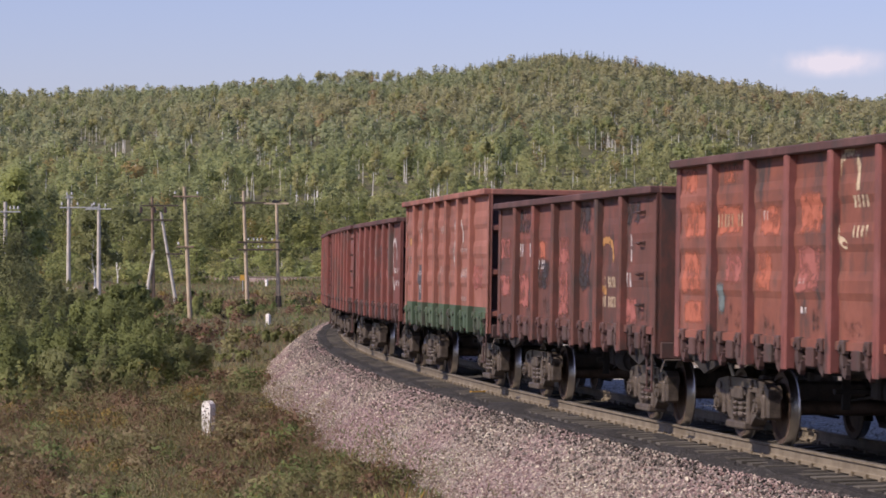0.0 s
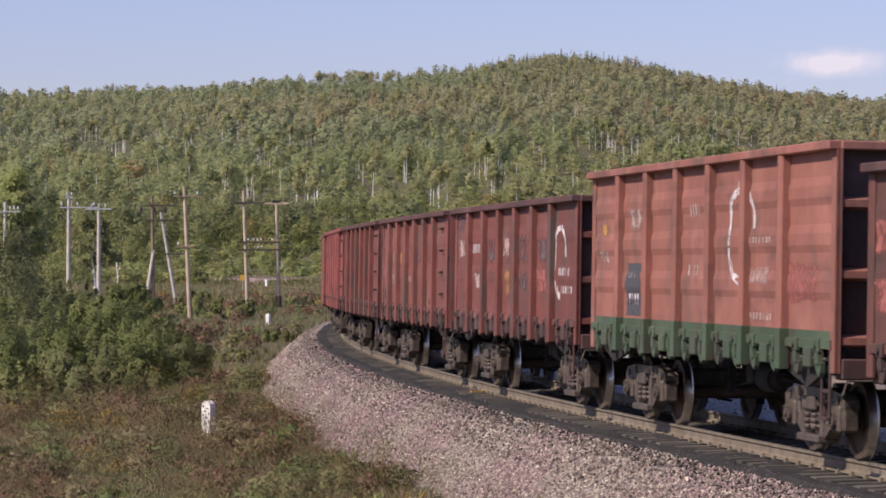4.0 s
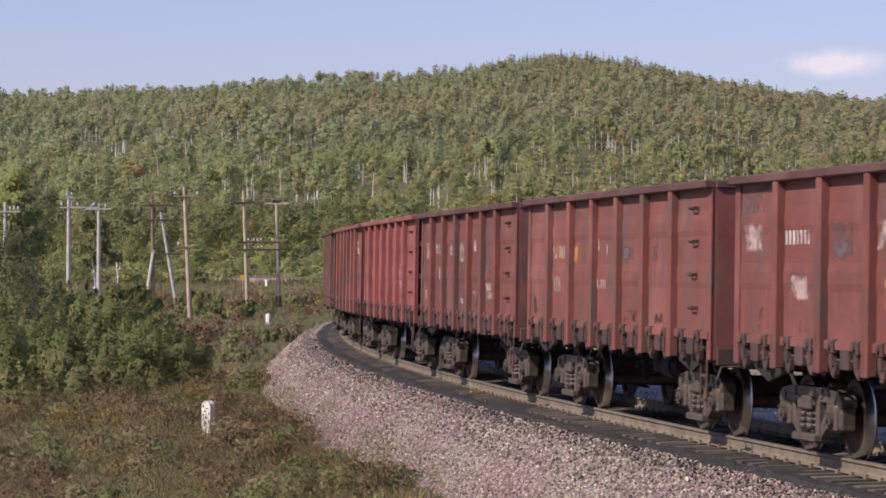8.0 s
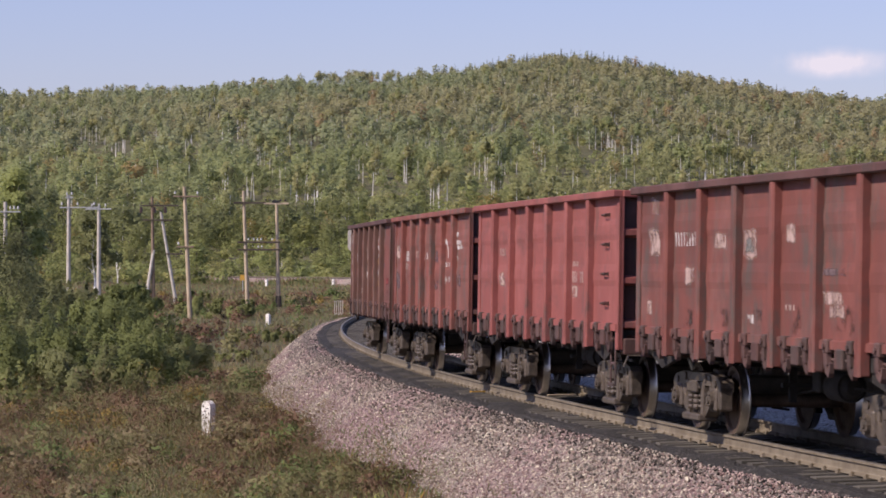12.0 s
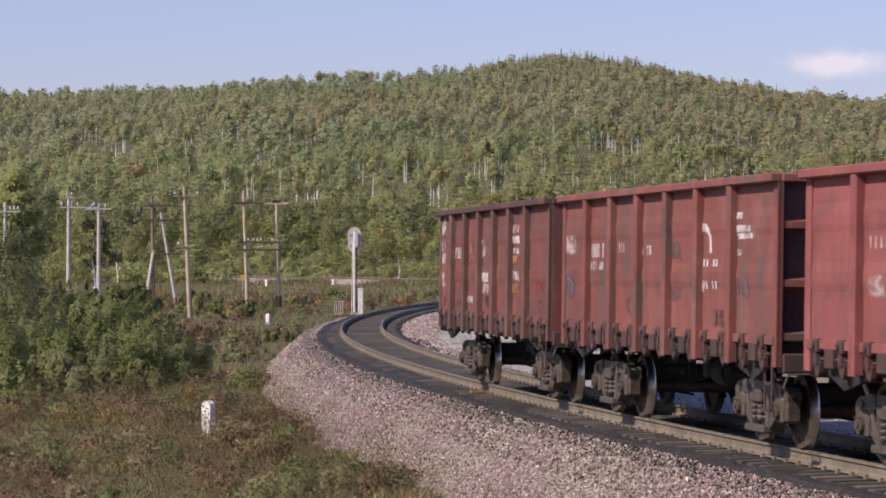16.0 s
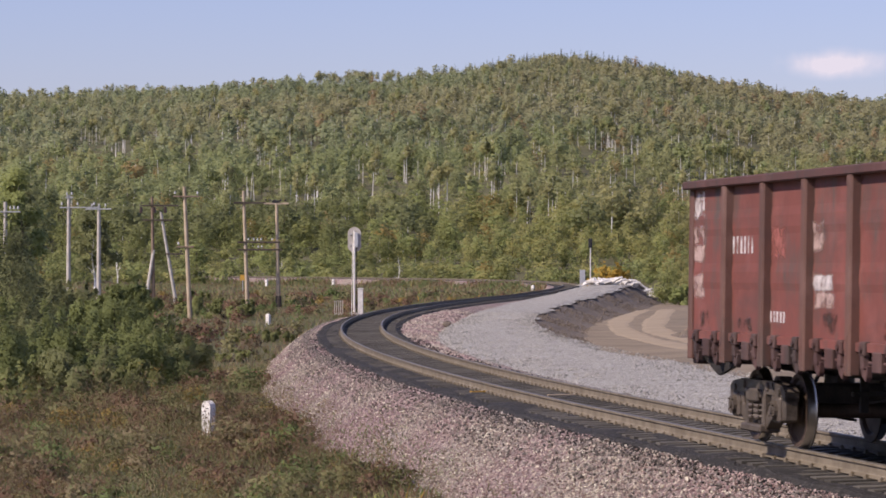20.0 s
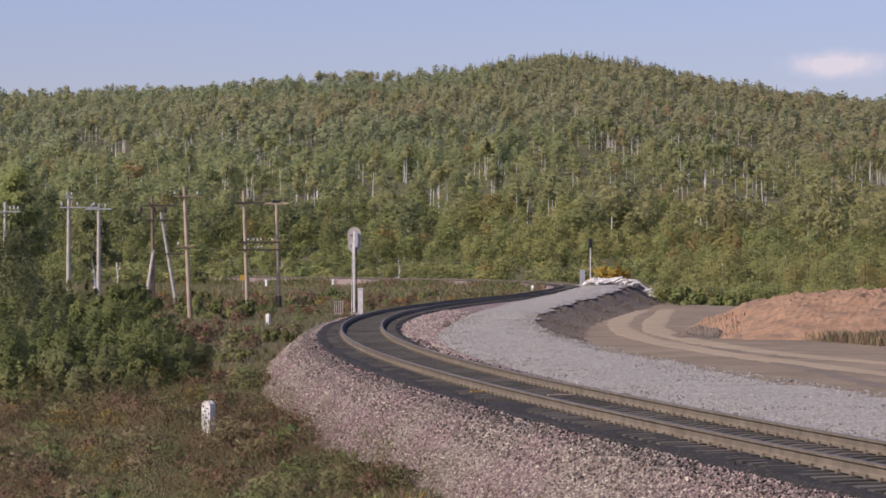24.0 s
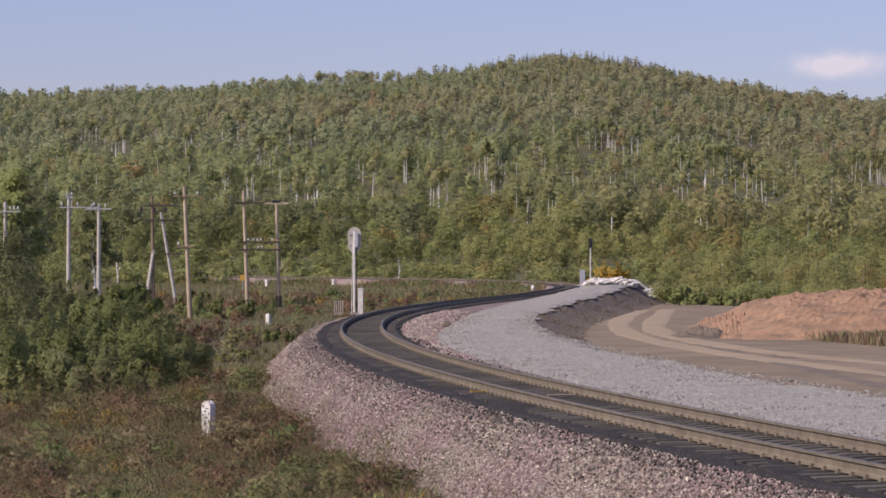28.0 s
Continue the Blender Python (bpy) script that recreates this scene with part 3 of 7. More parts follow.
def wheelset_mesh():
    sh = Shape()
    prof = [(0.10, -0.07), (0.13, -0.09), (0.16, -0.045), (0.38, -0.03), (0.41, -0.065), (0.468, -0.068), (0.477, 0.02), (0.483, 0.035), (0.503, 0.045), (0.500, 0.06), (0.41, 0.062), (0.37, 0.015), (0.16, 0.03), (0.12, 0.09), (0.10, 0.09)]
    for sgn in (-1, 1):
        k = len(prof)
        pr = [(r, sgn * -d if sgn > 0 else d) for r, d in prof]
        base = len(sh.f)
        sh.lathe(pr if sgn < 0 else pr[::-1], n=26, centre=(0, sgn * 0.79, 0))
        for q in range(base, len(sh.f)):
            j = (q - base) % k
            if sgn > 0:
                j = k - 2 - j
            if 5 <= j <= 7:
                sh.m[q] = 1
    sh.cyl((0, -1.12, 0), (0, 1.12, 0), 0.082, n=12)
    sh.cyl((0, -0.7, 0), (0, 0.7, 0), 0.095, n=12)
    return sh


def sideframe_mesh():
    """Cast side frame: deep flat top chord, square pedestals, raking lower chord round the spring window."""
    sh = Shape()
    y0, y1 = -1.13, -0.92
    sh.prism([(-0.80, 0.66), (-0.70, 0.83), (0.70, 0.83), (0.80, 0.66)], y0, y1, "y")
    for k in (-1, 1):
        sh.prism([(k * 0.70, 0.83), (k * 0.74, 0.62), (k * 1.24, 0.60), (k * 1.24, 0.71), (k * 1.12, 0.78)], y0 + 0.01, y1 - 0.01, "y")
        sh.box(k * 1.24, k * 1.10, y0 + 0.01, y1 - 0.015, 0.34, 0.66, 0.02)
        sh.box(k * 0.76, k * 0.64, y0 + 0.01, y1 - 0.015, 0.36, 0.70, 0.02)
        sh.prism([(k * 0.78, 0.56), (k * 0.70, 0.36), (k * 0.36, 0.17), (k * 0.30, 0.27), (k * 0.56, 0.48)], y0 + 0.01, y1 - 0.01, "y")
        sh.box(k * 0.44, k * 0.30, y0 - 0.015, y1 - 0.005, 0.22, 0.72, 0.015)
        sh.box(k * 0.56, k * 0.48, y0 - 0.03, y0 + 0.03, 0.70, 0.82, 0.015)
        sh.cyl((k * 1.0, y0 - 0.01, 0.70), (k * 1.0, y0 + 0.05, 0.70), 0.05, n=8)
    sh.box(-0.44, 0.44, y0 - 0.08, y1 - 0.005, 0.16, 0.26, 0.02)
    sh.box(-0.30, 0.30, y0 - 0.035, y0 + 0.01, 0.60, 0.70, 0.015)
    return sh


def axlebox_mesh():
    sh = Shape()
    sh.box(-0.155, 0.155, -1.15, -0.90, -0.16, 0.17, 0.03)
    sh.cyl((0, -1.15, 0), (0, -1.20, 0), 0.125, 0.12, n=14)
    sh.cyl((0, -1.20, 0), (0, -1.225, 0), 0.06, 0.05, n=10)
    for a in range(4):
        x, z = 0.10 * math.cos(a * math.pi / 2 + 0.785), 0.10 * math.sin(a * math.pi / 2 + 0.785)
        sh.cyl((x, -1.19, z), (x, -1.222, z), 0.016, n=6)
    return sh


def spring_mesh():
    """A short coil spring, wound from a bent bar."""
    sh = Shape()
    pts = [(0.105 * math.cos(a * math.pi / 4), -1.07 + 0.105 * math.sin(a * math.pi / 4), 0.29 + 0.0092 * a) for a in range(29)]
    sh.tube(pts, 0.03, 6)
    return sh.cyl((0, -1.08, 0.25), (0, -1.08, 0.55), 0.04, n=8)


def bogie_bolster_mesh():
    sh = Shape()
    sh.box(-0.22, 0.22, -1.16, 1.16, 0.55, 0.70, 0.03)
    sh.box(-0.26, 0.26, -0.55, 0.55, 0.50, 0.80, 0.04)
    sh.cyl((0, 0, 0.78), (0, 0, 0.92), 0.2, n=14)
    for k in (-1, 1):
        sh.box(-0.1, 0.1, k * 0.76 - 0.1, k * 0.76 + 0.1, 0.70, 0.88, 0.02)
        sh.box(-0.26, 0.26, k * 1.14, k * 1.20, 0.55, 0.72, 0.02)
    return sh


def brake_beam_mesh():
    sh = Shape()
    for k in (-1, 1):
        x = k * 0.36
        sh.box(x - 0.035, x + 0.035, -0.85, 0.85, 0.36, 0.42, 0.01)
        for y in (-0.79, 0.79):
            sh.prism([(x + k * 0.02, 0.25), (x + k * 0.10, 0.25), (x + k * 0.075, 0.45), (x + k * 0.10, 0.62), (x + k * 0.02, 0.62)], y - 0.05, y + 0.05, "y")
            sh.box(x - 0.02, x + 0.02, y - 0.02, y + 0.02, 0.4, 0.72)
    sh.cyl((-0.4, 0.1, 0.33), (0.4, 0.1, 0.33), 0.02, n=6)
    return sh


def underframe_mesh():
    sh = Shape()
    sh.box(-HALF + 0.1, HALF - 0.1, -0.19, 0.19, 0.90, 1.26, 0.01)
    sh.box(-HALF + 0.08, HALF - 0.08, -1.44, 1.44, FLOOR_Z - 0.06, FLOOR_Z + 0.02)
    for x in STAKE_X:
        sh.prism([(-1.40, 1.30), (1.40, 1.30), (0.25, 0.98), (-0.25, 0.98)], x - 0.07, x + 0.07, "x")
    for k in (-1, 1):
        x = k * PIVOT
        sh.prism([(-1.45, 1.30), (1.45, 1.30), (1.45, 1.10), (0.5, 0.92), (-0.5, 0.92), (-1.45, 1.10)], x - 0.24, x + 0.24, "x")
        for y in (-1.40, 1.40):
            sh.prism([(k * (HALF - 0.02), 1.30), (k * (HALF - 0.02), 1.08), (k * (HALF - 0.75), 1.02), (k * (PIVOT + 0.75), 0.86), (k * (PIVOT - 0.1), 1.02), (k * (PIVOT - 0.5), 1.30)], y - 0.03, y + 0.03, "y")
    return sh


def brake_gear_mesh():
    sh = Shape()
    sh.cyl((0.55, -0.62, 0.82), (1.15, -0.62, 0.82), 0.19, n=16)
    sh.cyl((1.15, -0.62, 0.82), (1.24, -0.62, 0.82), 0.16, 0.10, n=16)
    sh.box(0.62, 1.1, -0.66, -0.58, 0.98, 1.3)
    sh.cyl((-1.3, 0.35, 0.84), (-0.25, 0.35, 0.84), 0.16, n=16)
    sh.box(-1.0, -0.9, 0.2, 0.5, 0.9, 1.3)
    sh.box(-0.1, 0.2, -0.75, -0.5, 0.72, 1.05, 0.03)
    sh.cyl((1.2, -0.62, 0.82), (2.2, -0.2, 0.72), 0.02, n=6)
    sh.cyl((2.2, -0.2, 0.72), (3.7, 0.05, 0.55), 0.018, n=6)
    sh.cyl((0.5, -0.62, 0.82), (-3.6, 0.05, 0.55), 0.018, n=6)
    sh.box(-2.3, -2.2, -0.5, 0.2, 0.7, 0.76)
    for x in (-2.25, 2.1):
        sh.box(x - 0.03, x + 0.03, -0.4, -0.3, 0.5, 1.2)
    return sh


def pipe_mesh():
    sh = Shape()
    sh.tube([(-HALF + 0.2, -0.42, 0.98), (-4.4, -0.55, 1.02), (0, -0.55, 1.0), (4.4, -0.55, 1.02), (HALF - 0.2, -0.42, 0.98)], 0.022, 6)
    return sh


def coupler_mesh():
    sh = Shape()
    sh.box(HALF - 0.1, HALF + 0.30, -0.11, 0.11, 0.95, 1.16, 0.03)
    sh.prism([(HALF + 0.28, -0.22), (HALF + 0.28, 0.16), (HALF + 0.46, 0.20), (HALF + 0.60, 0.05), (HALF + 0.52, -0.08), (HALF + 0.56, -0.22)], 0.90, 1.22, "z")
    return sh


def hose_mesh():
    sh = Shape()
    pts = [Vector((HALF + 0.02 + 0.55 * t, -0.42 + 0.20 * t, 0.98 - 0.36 * math.sin(math.pi * t * 0.92))) for t in [k / 10 for k in range(11)]]
    return sh.tube(pts, 0.028, 8)


def lever_mesh():
    sh = Shape()
    sh.tube([(HALF + 0.06, -1.42, 0.80), (HALF + 0.06, -1.36, 0.97), (HALF + 0.10, -0.35, 0.99), (HALF + 0.25, -0.12, 1.08)], 0.014, 6)
    return sh


WAGONS, WHEELSETS = [], []
FLIP = pose(0, 0, 0, 0, 0, 180)


def wagon(label, body, trim, rim, top=3.45, lower=None, rungs=False, recessed=False):
    """An open-topped bogie wagon, head end towards +x, standing on the rails."""
    w = thing("gondola_wagon", label, "freight wagon", "wagons of the train")
    lower = lower or P_GRIME_SHADE
    for turn in (None, FLIP):
        for k, (a, b) in enumerate(BAYS):
            at = pose((a + b) / 2, 0, 0)
            me = cached(("side_panel", round(b - a, 3), top), lambda: panel_mesh(b - a, top))
            part("side_panel", me, body, w, at=turn @ at if turn else at)
            at = pose((a + b) / 2, 0, 0)
            part("hatch_latch", cached("hatch_latch", latch_mesh), lower, w, "worn hatch hook below the side wall", at=turn @ at if turn else at)
        for x in STAKE_X:
            at = pose(x, 0, 0)
            part("stake", cached(("stake", top), lambda: stake_mesh(top)), trim, w, at=turn @ at if turn else at)
            if lower is not P_GRIME_SHADE and x == STAKE_X[0]:
                for a, b in BAYS:
                    at2 = pose((a + b) / 2, 0, 0)
                    part("lower_band", cached(("lower_band", round(b - a, 3)), lambda: band_mesh(b - a)), lower, w, "dull green painted band", at=turn @ at2 if turn else at2)
            if lower is not P_GRIME_SHADE:
                part("stake_foot", cached("stake_foot", foot_mesh), lower, w, "green-painted stake foot", at=turn @ at if turn else at)
        part("top_rail", cached(("top_rail", top), lambda: rim_mesh(top)), rim, w, at=turn)
        me = cached(("corner_post", top, recessed), lambda: corner_mesh(top, 0.05 if recessed else 0.26))
        part("corner_post", me, trim, w, at=(turn or Matrix()) @ pose(HALF - 0.10, 0, 0))
        me2 = cached(("corner_post_tail", top), lambda: Shape().box(-0.11, 0.10, -SKIN - 0.03, -SKIN + 0.02, 1.05, top - 0.08, 0.01).box(-0.11, -0.07, -SKIN - 0.03, -SKIN + 0.26, 1.05, top - 0.08, 0.01))
        part("corner_post", me2, trim, w, at=(turn or Matrix()) @ pose(-HALF + 0.10, 0, 0))
        # Recessed sheets take the grimy dark paint, which also paints in the recess's shade.
        part("end_wall", cached(("end_wall", top, recessed), lambda: end_mesh(top, 0.13 if recessed else 0.0)), P_GRIME_SHADE if recessed else body, w, "grimy recessed end wall, painted darker for its shade" if recessed else "", at=turn)
        part("end_rail", cached(("end_rail", top), lambda: end_rail_mesh(top)), rim, w, at=turn)
        part("end_sill", cached("end_sill", end_sill_mesh), P_GRIME_SHADE, w, at=turn)
        if recessed:
            for z in (FLOOR_Z + 0.10, FLOOR_Z + 0.36 * (top - FLOOR_Z), FLOOR_Z + 0.70 * (top - FLOOR_Z)):
                part("end_rib", cached(("end_rib", round(z, 2)), lambda: end_rib_mesh(z)), trim, w, at=turn)
        part("step_stirrup", cached("step_stirrup", stirrup_mesh), P_GRIME_SHADE, w, at=(turn or Matrix()) @ pose(HALF - 0.35, 0, 0))
        part("coupler", cached("coupler", coupler_mesh), M_CAST, w, at=turn)
        part("brake_hose", cached("brake_hose", hose_mesh), M_HOSE, w, "black rubber hose", at=turn)
        part("uncoupling_lever", cached("uncoupling_lever", lever_mesh), M_CAST, w, at=turn)
        if rungs:
            for z in (1.75, 2.2, 2.65, 3.1):
                part("grab_step", cached("grab_step", rung_mesh), P_GRIME_SHADE, w, at=(turn or Matrix()) @ pose(HALF - 0.95, 0, z))
    part("underframe", cached("underframe", underframe_mesh), M_BLACK, w, "sooty steel underframe")
    part("brake_gear", cached("brake_gear", brake_gear_mesh, True), M_BLACK, w, "black brake cylinder and air tank")
    part("brake_pipe", cached("brake_pipe", pipe_mesh), M_BLACK, w)
    for x in (-PIVOT, PIVOT):
        bogie = part("bogie", cached("bogie", bogie_bolster_mesh), M_CAST, w, "cast steel bogie caked in grey-brown dirt", at=pose(x, 0, 0))
        part("brake_beam", cached("brake_beam", brake_beam_mesh), M_BLACK, bogie)
        for turn in (Matrix(), FLIP):
            part("side_frame", cached("side_frame", sideframe_mesh), M_CAST, bogie, at=turn)
            for k in (-0.14, 0.14):
                part("coil_spring", cached("coil_spring", spring_mesh), M_CAST, bogie, at=turn @ pose(k, 0, 0))
            for k in (-0.925, 0.925):
                part("axle_box", cached("axle_box", axlebox_mesh), M_CAST, bogie, at=turn @ pose(k, 0, 0.475))
        for k in (-0.925, 0.925):
            ws = part("wheelset", cached("wheelset", wheelset_mesh, True), [M_WHEEL, M_TREAD], bogie, "steel wheels with polished treads on an axle", at=pose(k, 0, 0.475))
            WHEELSETS.append((ws, pose(k, 0, 0.475)))
    WAGONS.append(w)
    return w


# colours of the wagons, head to tail
P_ORANGE = paint("brown_red_paint", (0.248, 0.086, 0.056), (0.158, 0.060, 0.043), amount=0.42)
P_DARK = paint("dark_maroon_paint", (0.150, 0.060, 0.046), (0.090, 0.045, 0.036), amount=0.4, faded=(0.30, 0.095, 0.075))
P_BRICK = paint("brick_red_paint", (0.303, 0.122, 0.089), (0.225, 0.094, 0.070), dirt=(0.16, 0.09, 0.07), amount=0.36)
P_MAROON = paint("maroon_paint", (0.205, 0.067, 0.053), (0.138, 0.050, 0.041), dirt=(0.10, 0.072, 0.062), amount=0.42)
P_RED = paint("faded_red_paint", (0.236, 0.078, 0.061), (0.162, 0.058, 0.047), dirt=(0.115, 0.082, 0.070), amount=0.42)
P_CRIMSON = paint("crimson_paint", (0.278, 0.085, 0.074), (0.215, 0.070, 0.062), dirt=(0.13, 0.07, 0.062), amount=0.3)
P_GREEN = paint("green_paint", (0.066, 0.104, 0.060), (0.045, 0.070, 0.043), faded=(0.10, 0.13, 0.085))
P_GRIME_SHADE = paint("grime_and_shade_paint", (0.105, 0.05, 0.042), (0.05, 0.03, 0.027), amount=0.5)
P_RIM = paint("dark_rim_paint", (0.118, 0.052, 0.045), (0.066, 0.036, 0.033))
P_BROWN = paint("brown_grimed_paint", (0.150, 0.078, 0.060), (0.095, 0.052, 0.042), dirt=(0.10, 0.075, 0.062))
P_STAKE = paint("dull_stake_paint", (0.223, 0.076, 0.064), (0.131, 0.054, 0.047))

wagon("tall brown-red open wagon with orange repainted patches", P_ORANGE, P_STAKE, P_RIM, 3.76)
wagon("dark maroon open wagon with black and pink paint patches", P_DARK, P_DARK, P_RIM, rungs=True)
wagon("tall brick-red open wagon with green lower edge", P_BRICK, P_BRICK, P_BRICK, 3.76, lower=P_GREEN, recessed=True)
wagon("maroon open wagon with faded white marks", P_MAROON, P_MAROON, P_RIM, recessed=True)
wagon("faded red open wagon with cream lettering", P_RED, P_RED, P_RIM, rungs=True)
wagon("maroon open wagon with pale scraped patches", P_MAROON, P_MAROON, P_RIM, rungs=True)
wagon("crimson open wagon with grab steps on its side", P_CRIMSON, P_CRIMSON, P_CRIMSON, rungs=True, recessed=True)
wagon("faded red open wagon with white painted arch mark", P_RED, P_RED, P_RED, recessed=True)
wagon("rusty red last open wagon with white chalky patches", P_MAROON, P_BROWN, P_RIM)


MARK = {"orange": (0.46, 0.145, 0.088), "rose": (0.38, 0.135, 0.112), "teal": (0.16, 0.20, 0.20), "cream": (0.62, 0.50, 0.34), "white": (0.68, 0.62, 0.60),
        "black": (0.05, 0.042, 0.044), "ochre": (0.46, 0.24, 0.09), "pale": (0.50, 0.36, 0.32), "slate": (0.16, 0.11, 0.115), "crimson": (0.30, 0.05, 0.05)}
def worn_paint(name, colour, cover, edge):
    """Thin old paint: flaked through by noise and thinning out towards its edges."""
    m = material(name, colour, tuple(v * 0.7 for v in colour), rough=0.75, scale=9, fine=26, bump=0.1, contrast=0.9, spread=True)
    t, L = m.node_tree, m.node_tree.links
    p = t.nodes["Principled BSDF"]
    tc = t.nodes.new("ShaderNodeTexCoord")
    sep = t.nodes.new("ShaderNodeSeparateXYZ")
    L.new(tc.outputs["Generated"], sep.inputs[0])
    total = None
    for k in (0, 2):
        c = t.nodes.new("ShaderNodeMath")
        c.operation = "PINGPONG"
        c.inputs[1].default_value = 0.5
        L.new(sep.outputs[k], c.inputs[0])
        if total is None:
            total = c.outputs[0]
        else:
            mn = t.nodes.new("ShaderNodeMath")
            mn.operation = "MINIMUM"
            L.new(total, mn.inputs[0])
            L.new(c.outputs[0], mn.inputs[1])
            total = mn.outputs[0]
    oi = t.nodes.new("ShaderNodeObjectInfo")
    ofs = t.nodes.new("ShaderNodeVectorMath")
    ofs.operation = "MULTIPLY_ADD"
    cb = t.nodes.new("ShaderNodeCombineXYZ")
    for k in range(3):
        L.new(oi.outputs["Random"], cb.inputs[k])
    ofs.inputs[1].default_value = (41.0, 23.0, 17.0)
    L.new(cb.outputs[0], ofs.inputs[0])
    L.new(tc.outputs["Object"], ofs.inputs[2])
    no = t.nodes.new("ShaderNodeTexNoise")
    no.inputs["Scale"].default_value, no.inputs["Detail"].default_value, no.inputs["Roughness"].default_value = 3.2, 7, 0.68
    L.new(ofs.outputs[0], no.inputs["Vector"])
    e = t.nodes.new("ShaderNodeMath")
    e.operation, e.use_clamp = "MULTIPLY", True
    e.inputs[1].default_value = edge
    L.new(total, e.inputs[0])
    f = t.nodes.new("ShaderNodeMath")
    f.operation = "MULTIPLY_ADD"
    f.inputs[1].default_value, f.inputs[2].default_value = 5.0, cover - 3.5
    L.new(no.outputs[0], f.inputs[0])
    g = t.nodes.new("ShaderNodeMath")
    g.operation, g.use_clamp = "ADD", True
    L.new(f.outputs[0], g.inputs[0])
    L.new(e.outputs[0], g.inputs[1])
    tr = t.nodes.new("ShaderNodeBsdfTransparent")
    mix = t.nodes.new("ShaderNodeMixShader")
    L.new(g.outputs[0], mix.inputs[0])
    L.new(tr.outputs[0], mix.inputs[1])
    L.new(p.outputs[0], mix.inputs[2])
    L.new(mix.outputs[0], t.nodes["Material Output"].inputs["Surface"])
    return m


MARK_M, TEXT_M = {}, {}
for _n, _c in MARK.items():
    MARK_M[_n] = worn_paint(_n + "_daub", _c, 0.75, 7.0) if _n in ("orange", "rose") else worn_paint(_n + "_daub", _c, 0.62, 5.5)
    TEXT_M[_n] = worn_paint(_n + "_lettering", _c, 0.85, 60.0)
BOARD = worn_paint("slate_board", (0.085, 0.085, 0.095), 1.5, 60.0)
STAIN = worn_paint("grease", (0.065, 0.042, 0.036), 0.15, 4.0)
mark_rng = random.Random(5)


def skin_out(z, top):
    """How far the side sheet stands out at a height."""
    out = SKIN
    for r in RIDGES[top]:
        out = max(out, SKIN + RIDGE[top] * min(1.0, max(0.0, (0.18 - z + r) / 0.11 if z > r else (0.16 + z - r) / 0.09)))
    return out + 0.005


def strip(sh, x0, x1, z0, z1, top):
    sh.add([(x0, -skin_out(z0, top), z0), (x1, -skin_out(z0, top), z0), (x1, -skin_out(z1, top), z1), (x0, -skin_out(z1, top), z1)], [[0, 1, 2, 3]], convex=False)


def patch_shape(d0, d1, z0, z1, top):
    """A rough-edged daub of paint or scraped area, one connected sheet."""
    x0, x1 = -HALF + d0, -HALF + d1
    n = max(3, int((z1 - z0) / 0.035))
    w = x1 - x0
    l, r, vs = 0.0, 0.0, []
    for k in range(n + 1):
        z = z0 + (z1 - z0) * k / n
        l = 0.5 * l + mark_rng.uniform(0, 0.11) * w
        r = 0.5 * r + mark_rng.uniform(0, 0.11) * w
        vs += [(x0 + l, -skin_out(z, top), z), (x1 - r, -skin_out(z, top), z)]
    return Shape().add(vs, [[2 * k, 2 * k + 1, 2 * k + 3, 2 * k + 2] for k in range(n)], convex=False)


def text_shape(d0, d1, z0, z1, top):
    """Unreadable lettering as plain upright bars."""
    sh = Shape()
    x0, x1 = -HALF + d0, -HALF + d1
    rows = max(1, min(3, round((z1 - z0) / 0.26)))
    rh = (z1 - z0) / rows
    n = max(2, min(8, round((x1 - x0) / 0.15)))
    w = (x1 - x0) / n
    for q in range(rows):
        a, b = z0 + q * rh + rh * 0.14, z0 + (q + 1) * rh - rh * 0.10
        for k in range(n):
            if mark_rng.random() < 0.12:
                continue
            x = x0 + (k + mark_rng.uniform(0.0, 0.15)) * w
            f, m = mark_rng.uniform(0.34, 0.58), (a + b) / 2
            strip(sh, x, x + f * w, a, m, top)
            strip(sh, x, x + f * w, m, b, top)
    return sh


def arch_shape(d0, d1, z0, z1, top):
    """A hand-painted arch with a long hooked left leg."""
    sh = Shape()
    x0, w, hgt = -HALF + d0, d1 - d0, z1 - z0
    pts = []
    for k in range(9):
        a = math.pi * k / 8
        pts.append((x0 + w * (0.5 + 0.42 * math.cos(a)), z1 - 0.22 * hgt + 0.22 * hgt * math.sin(a)))
    pts = [(x0 + w * 0.95, z1 - 0.42 * hgt)] + pts + [(x0 + w * 0.06, z1 - 0.45 * hgt), (x0 + w * 0.02, z1 - 0.75 * hgt), (x0 + w * 0.18, z0 + 0.08 * hgt), (x0 + w * 0.5, z0)]
    line = [Vector(p) for p in pts]
    fine = [line[k].lerp(line[k + 1], f) for k in range(len(line) - 1) for f in (0, 0.33, 0.66)] + [line[-1]]
    vs = []
    for k, p in enumerate(fine):
        t = (fine[min(k + 1, len(fine) - 1)] - fine[max(k - 1, 0)]).normalized()
        u = Vector((-t.y, t.x)) * 0.052 * (1 + 0.25 * math.sin(k * 1.7))
        vs += [(q.x, -skin_out(q.y, top), q.y) for q in (p + u, p - u)]
    return sh.add(vs, [[2 * k, 2 * k + 1, 2 * k + 3, 2 * k + 2] for k in range(len(fine) - 1)], convex=False)


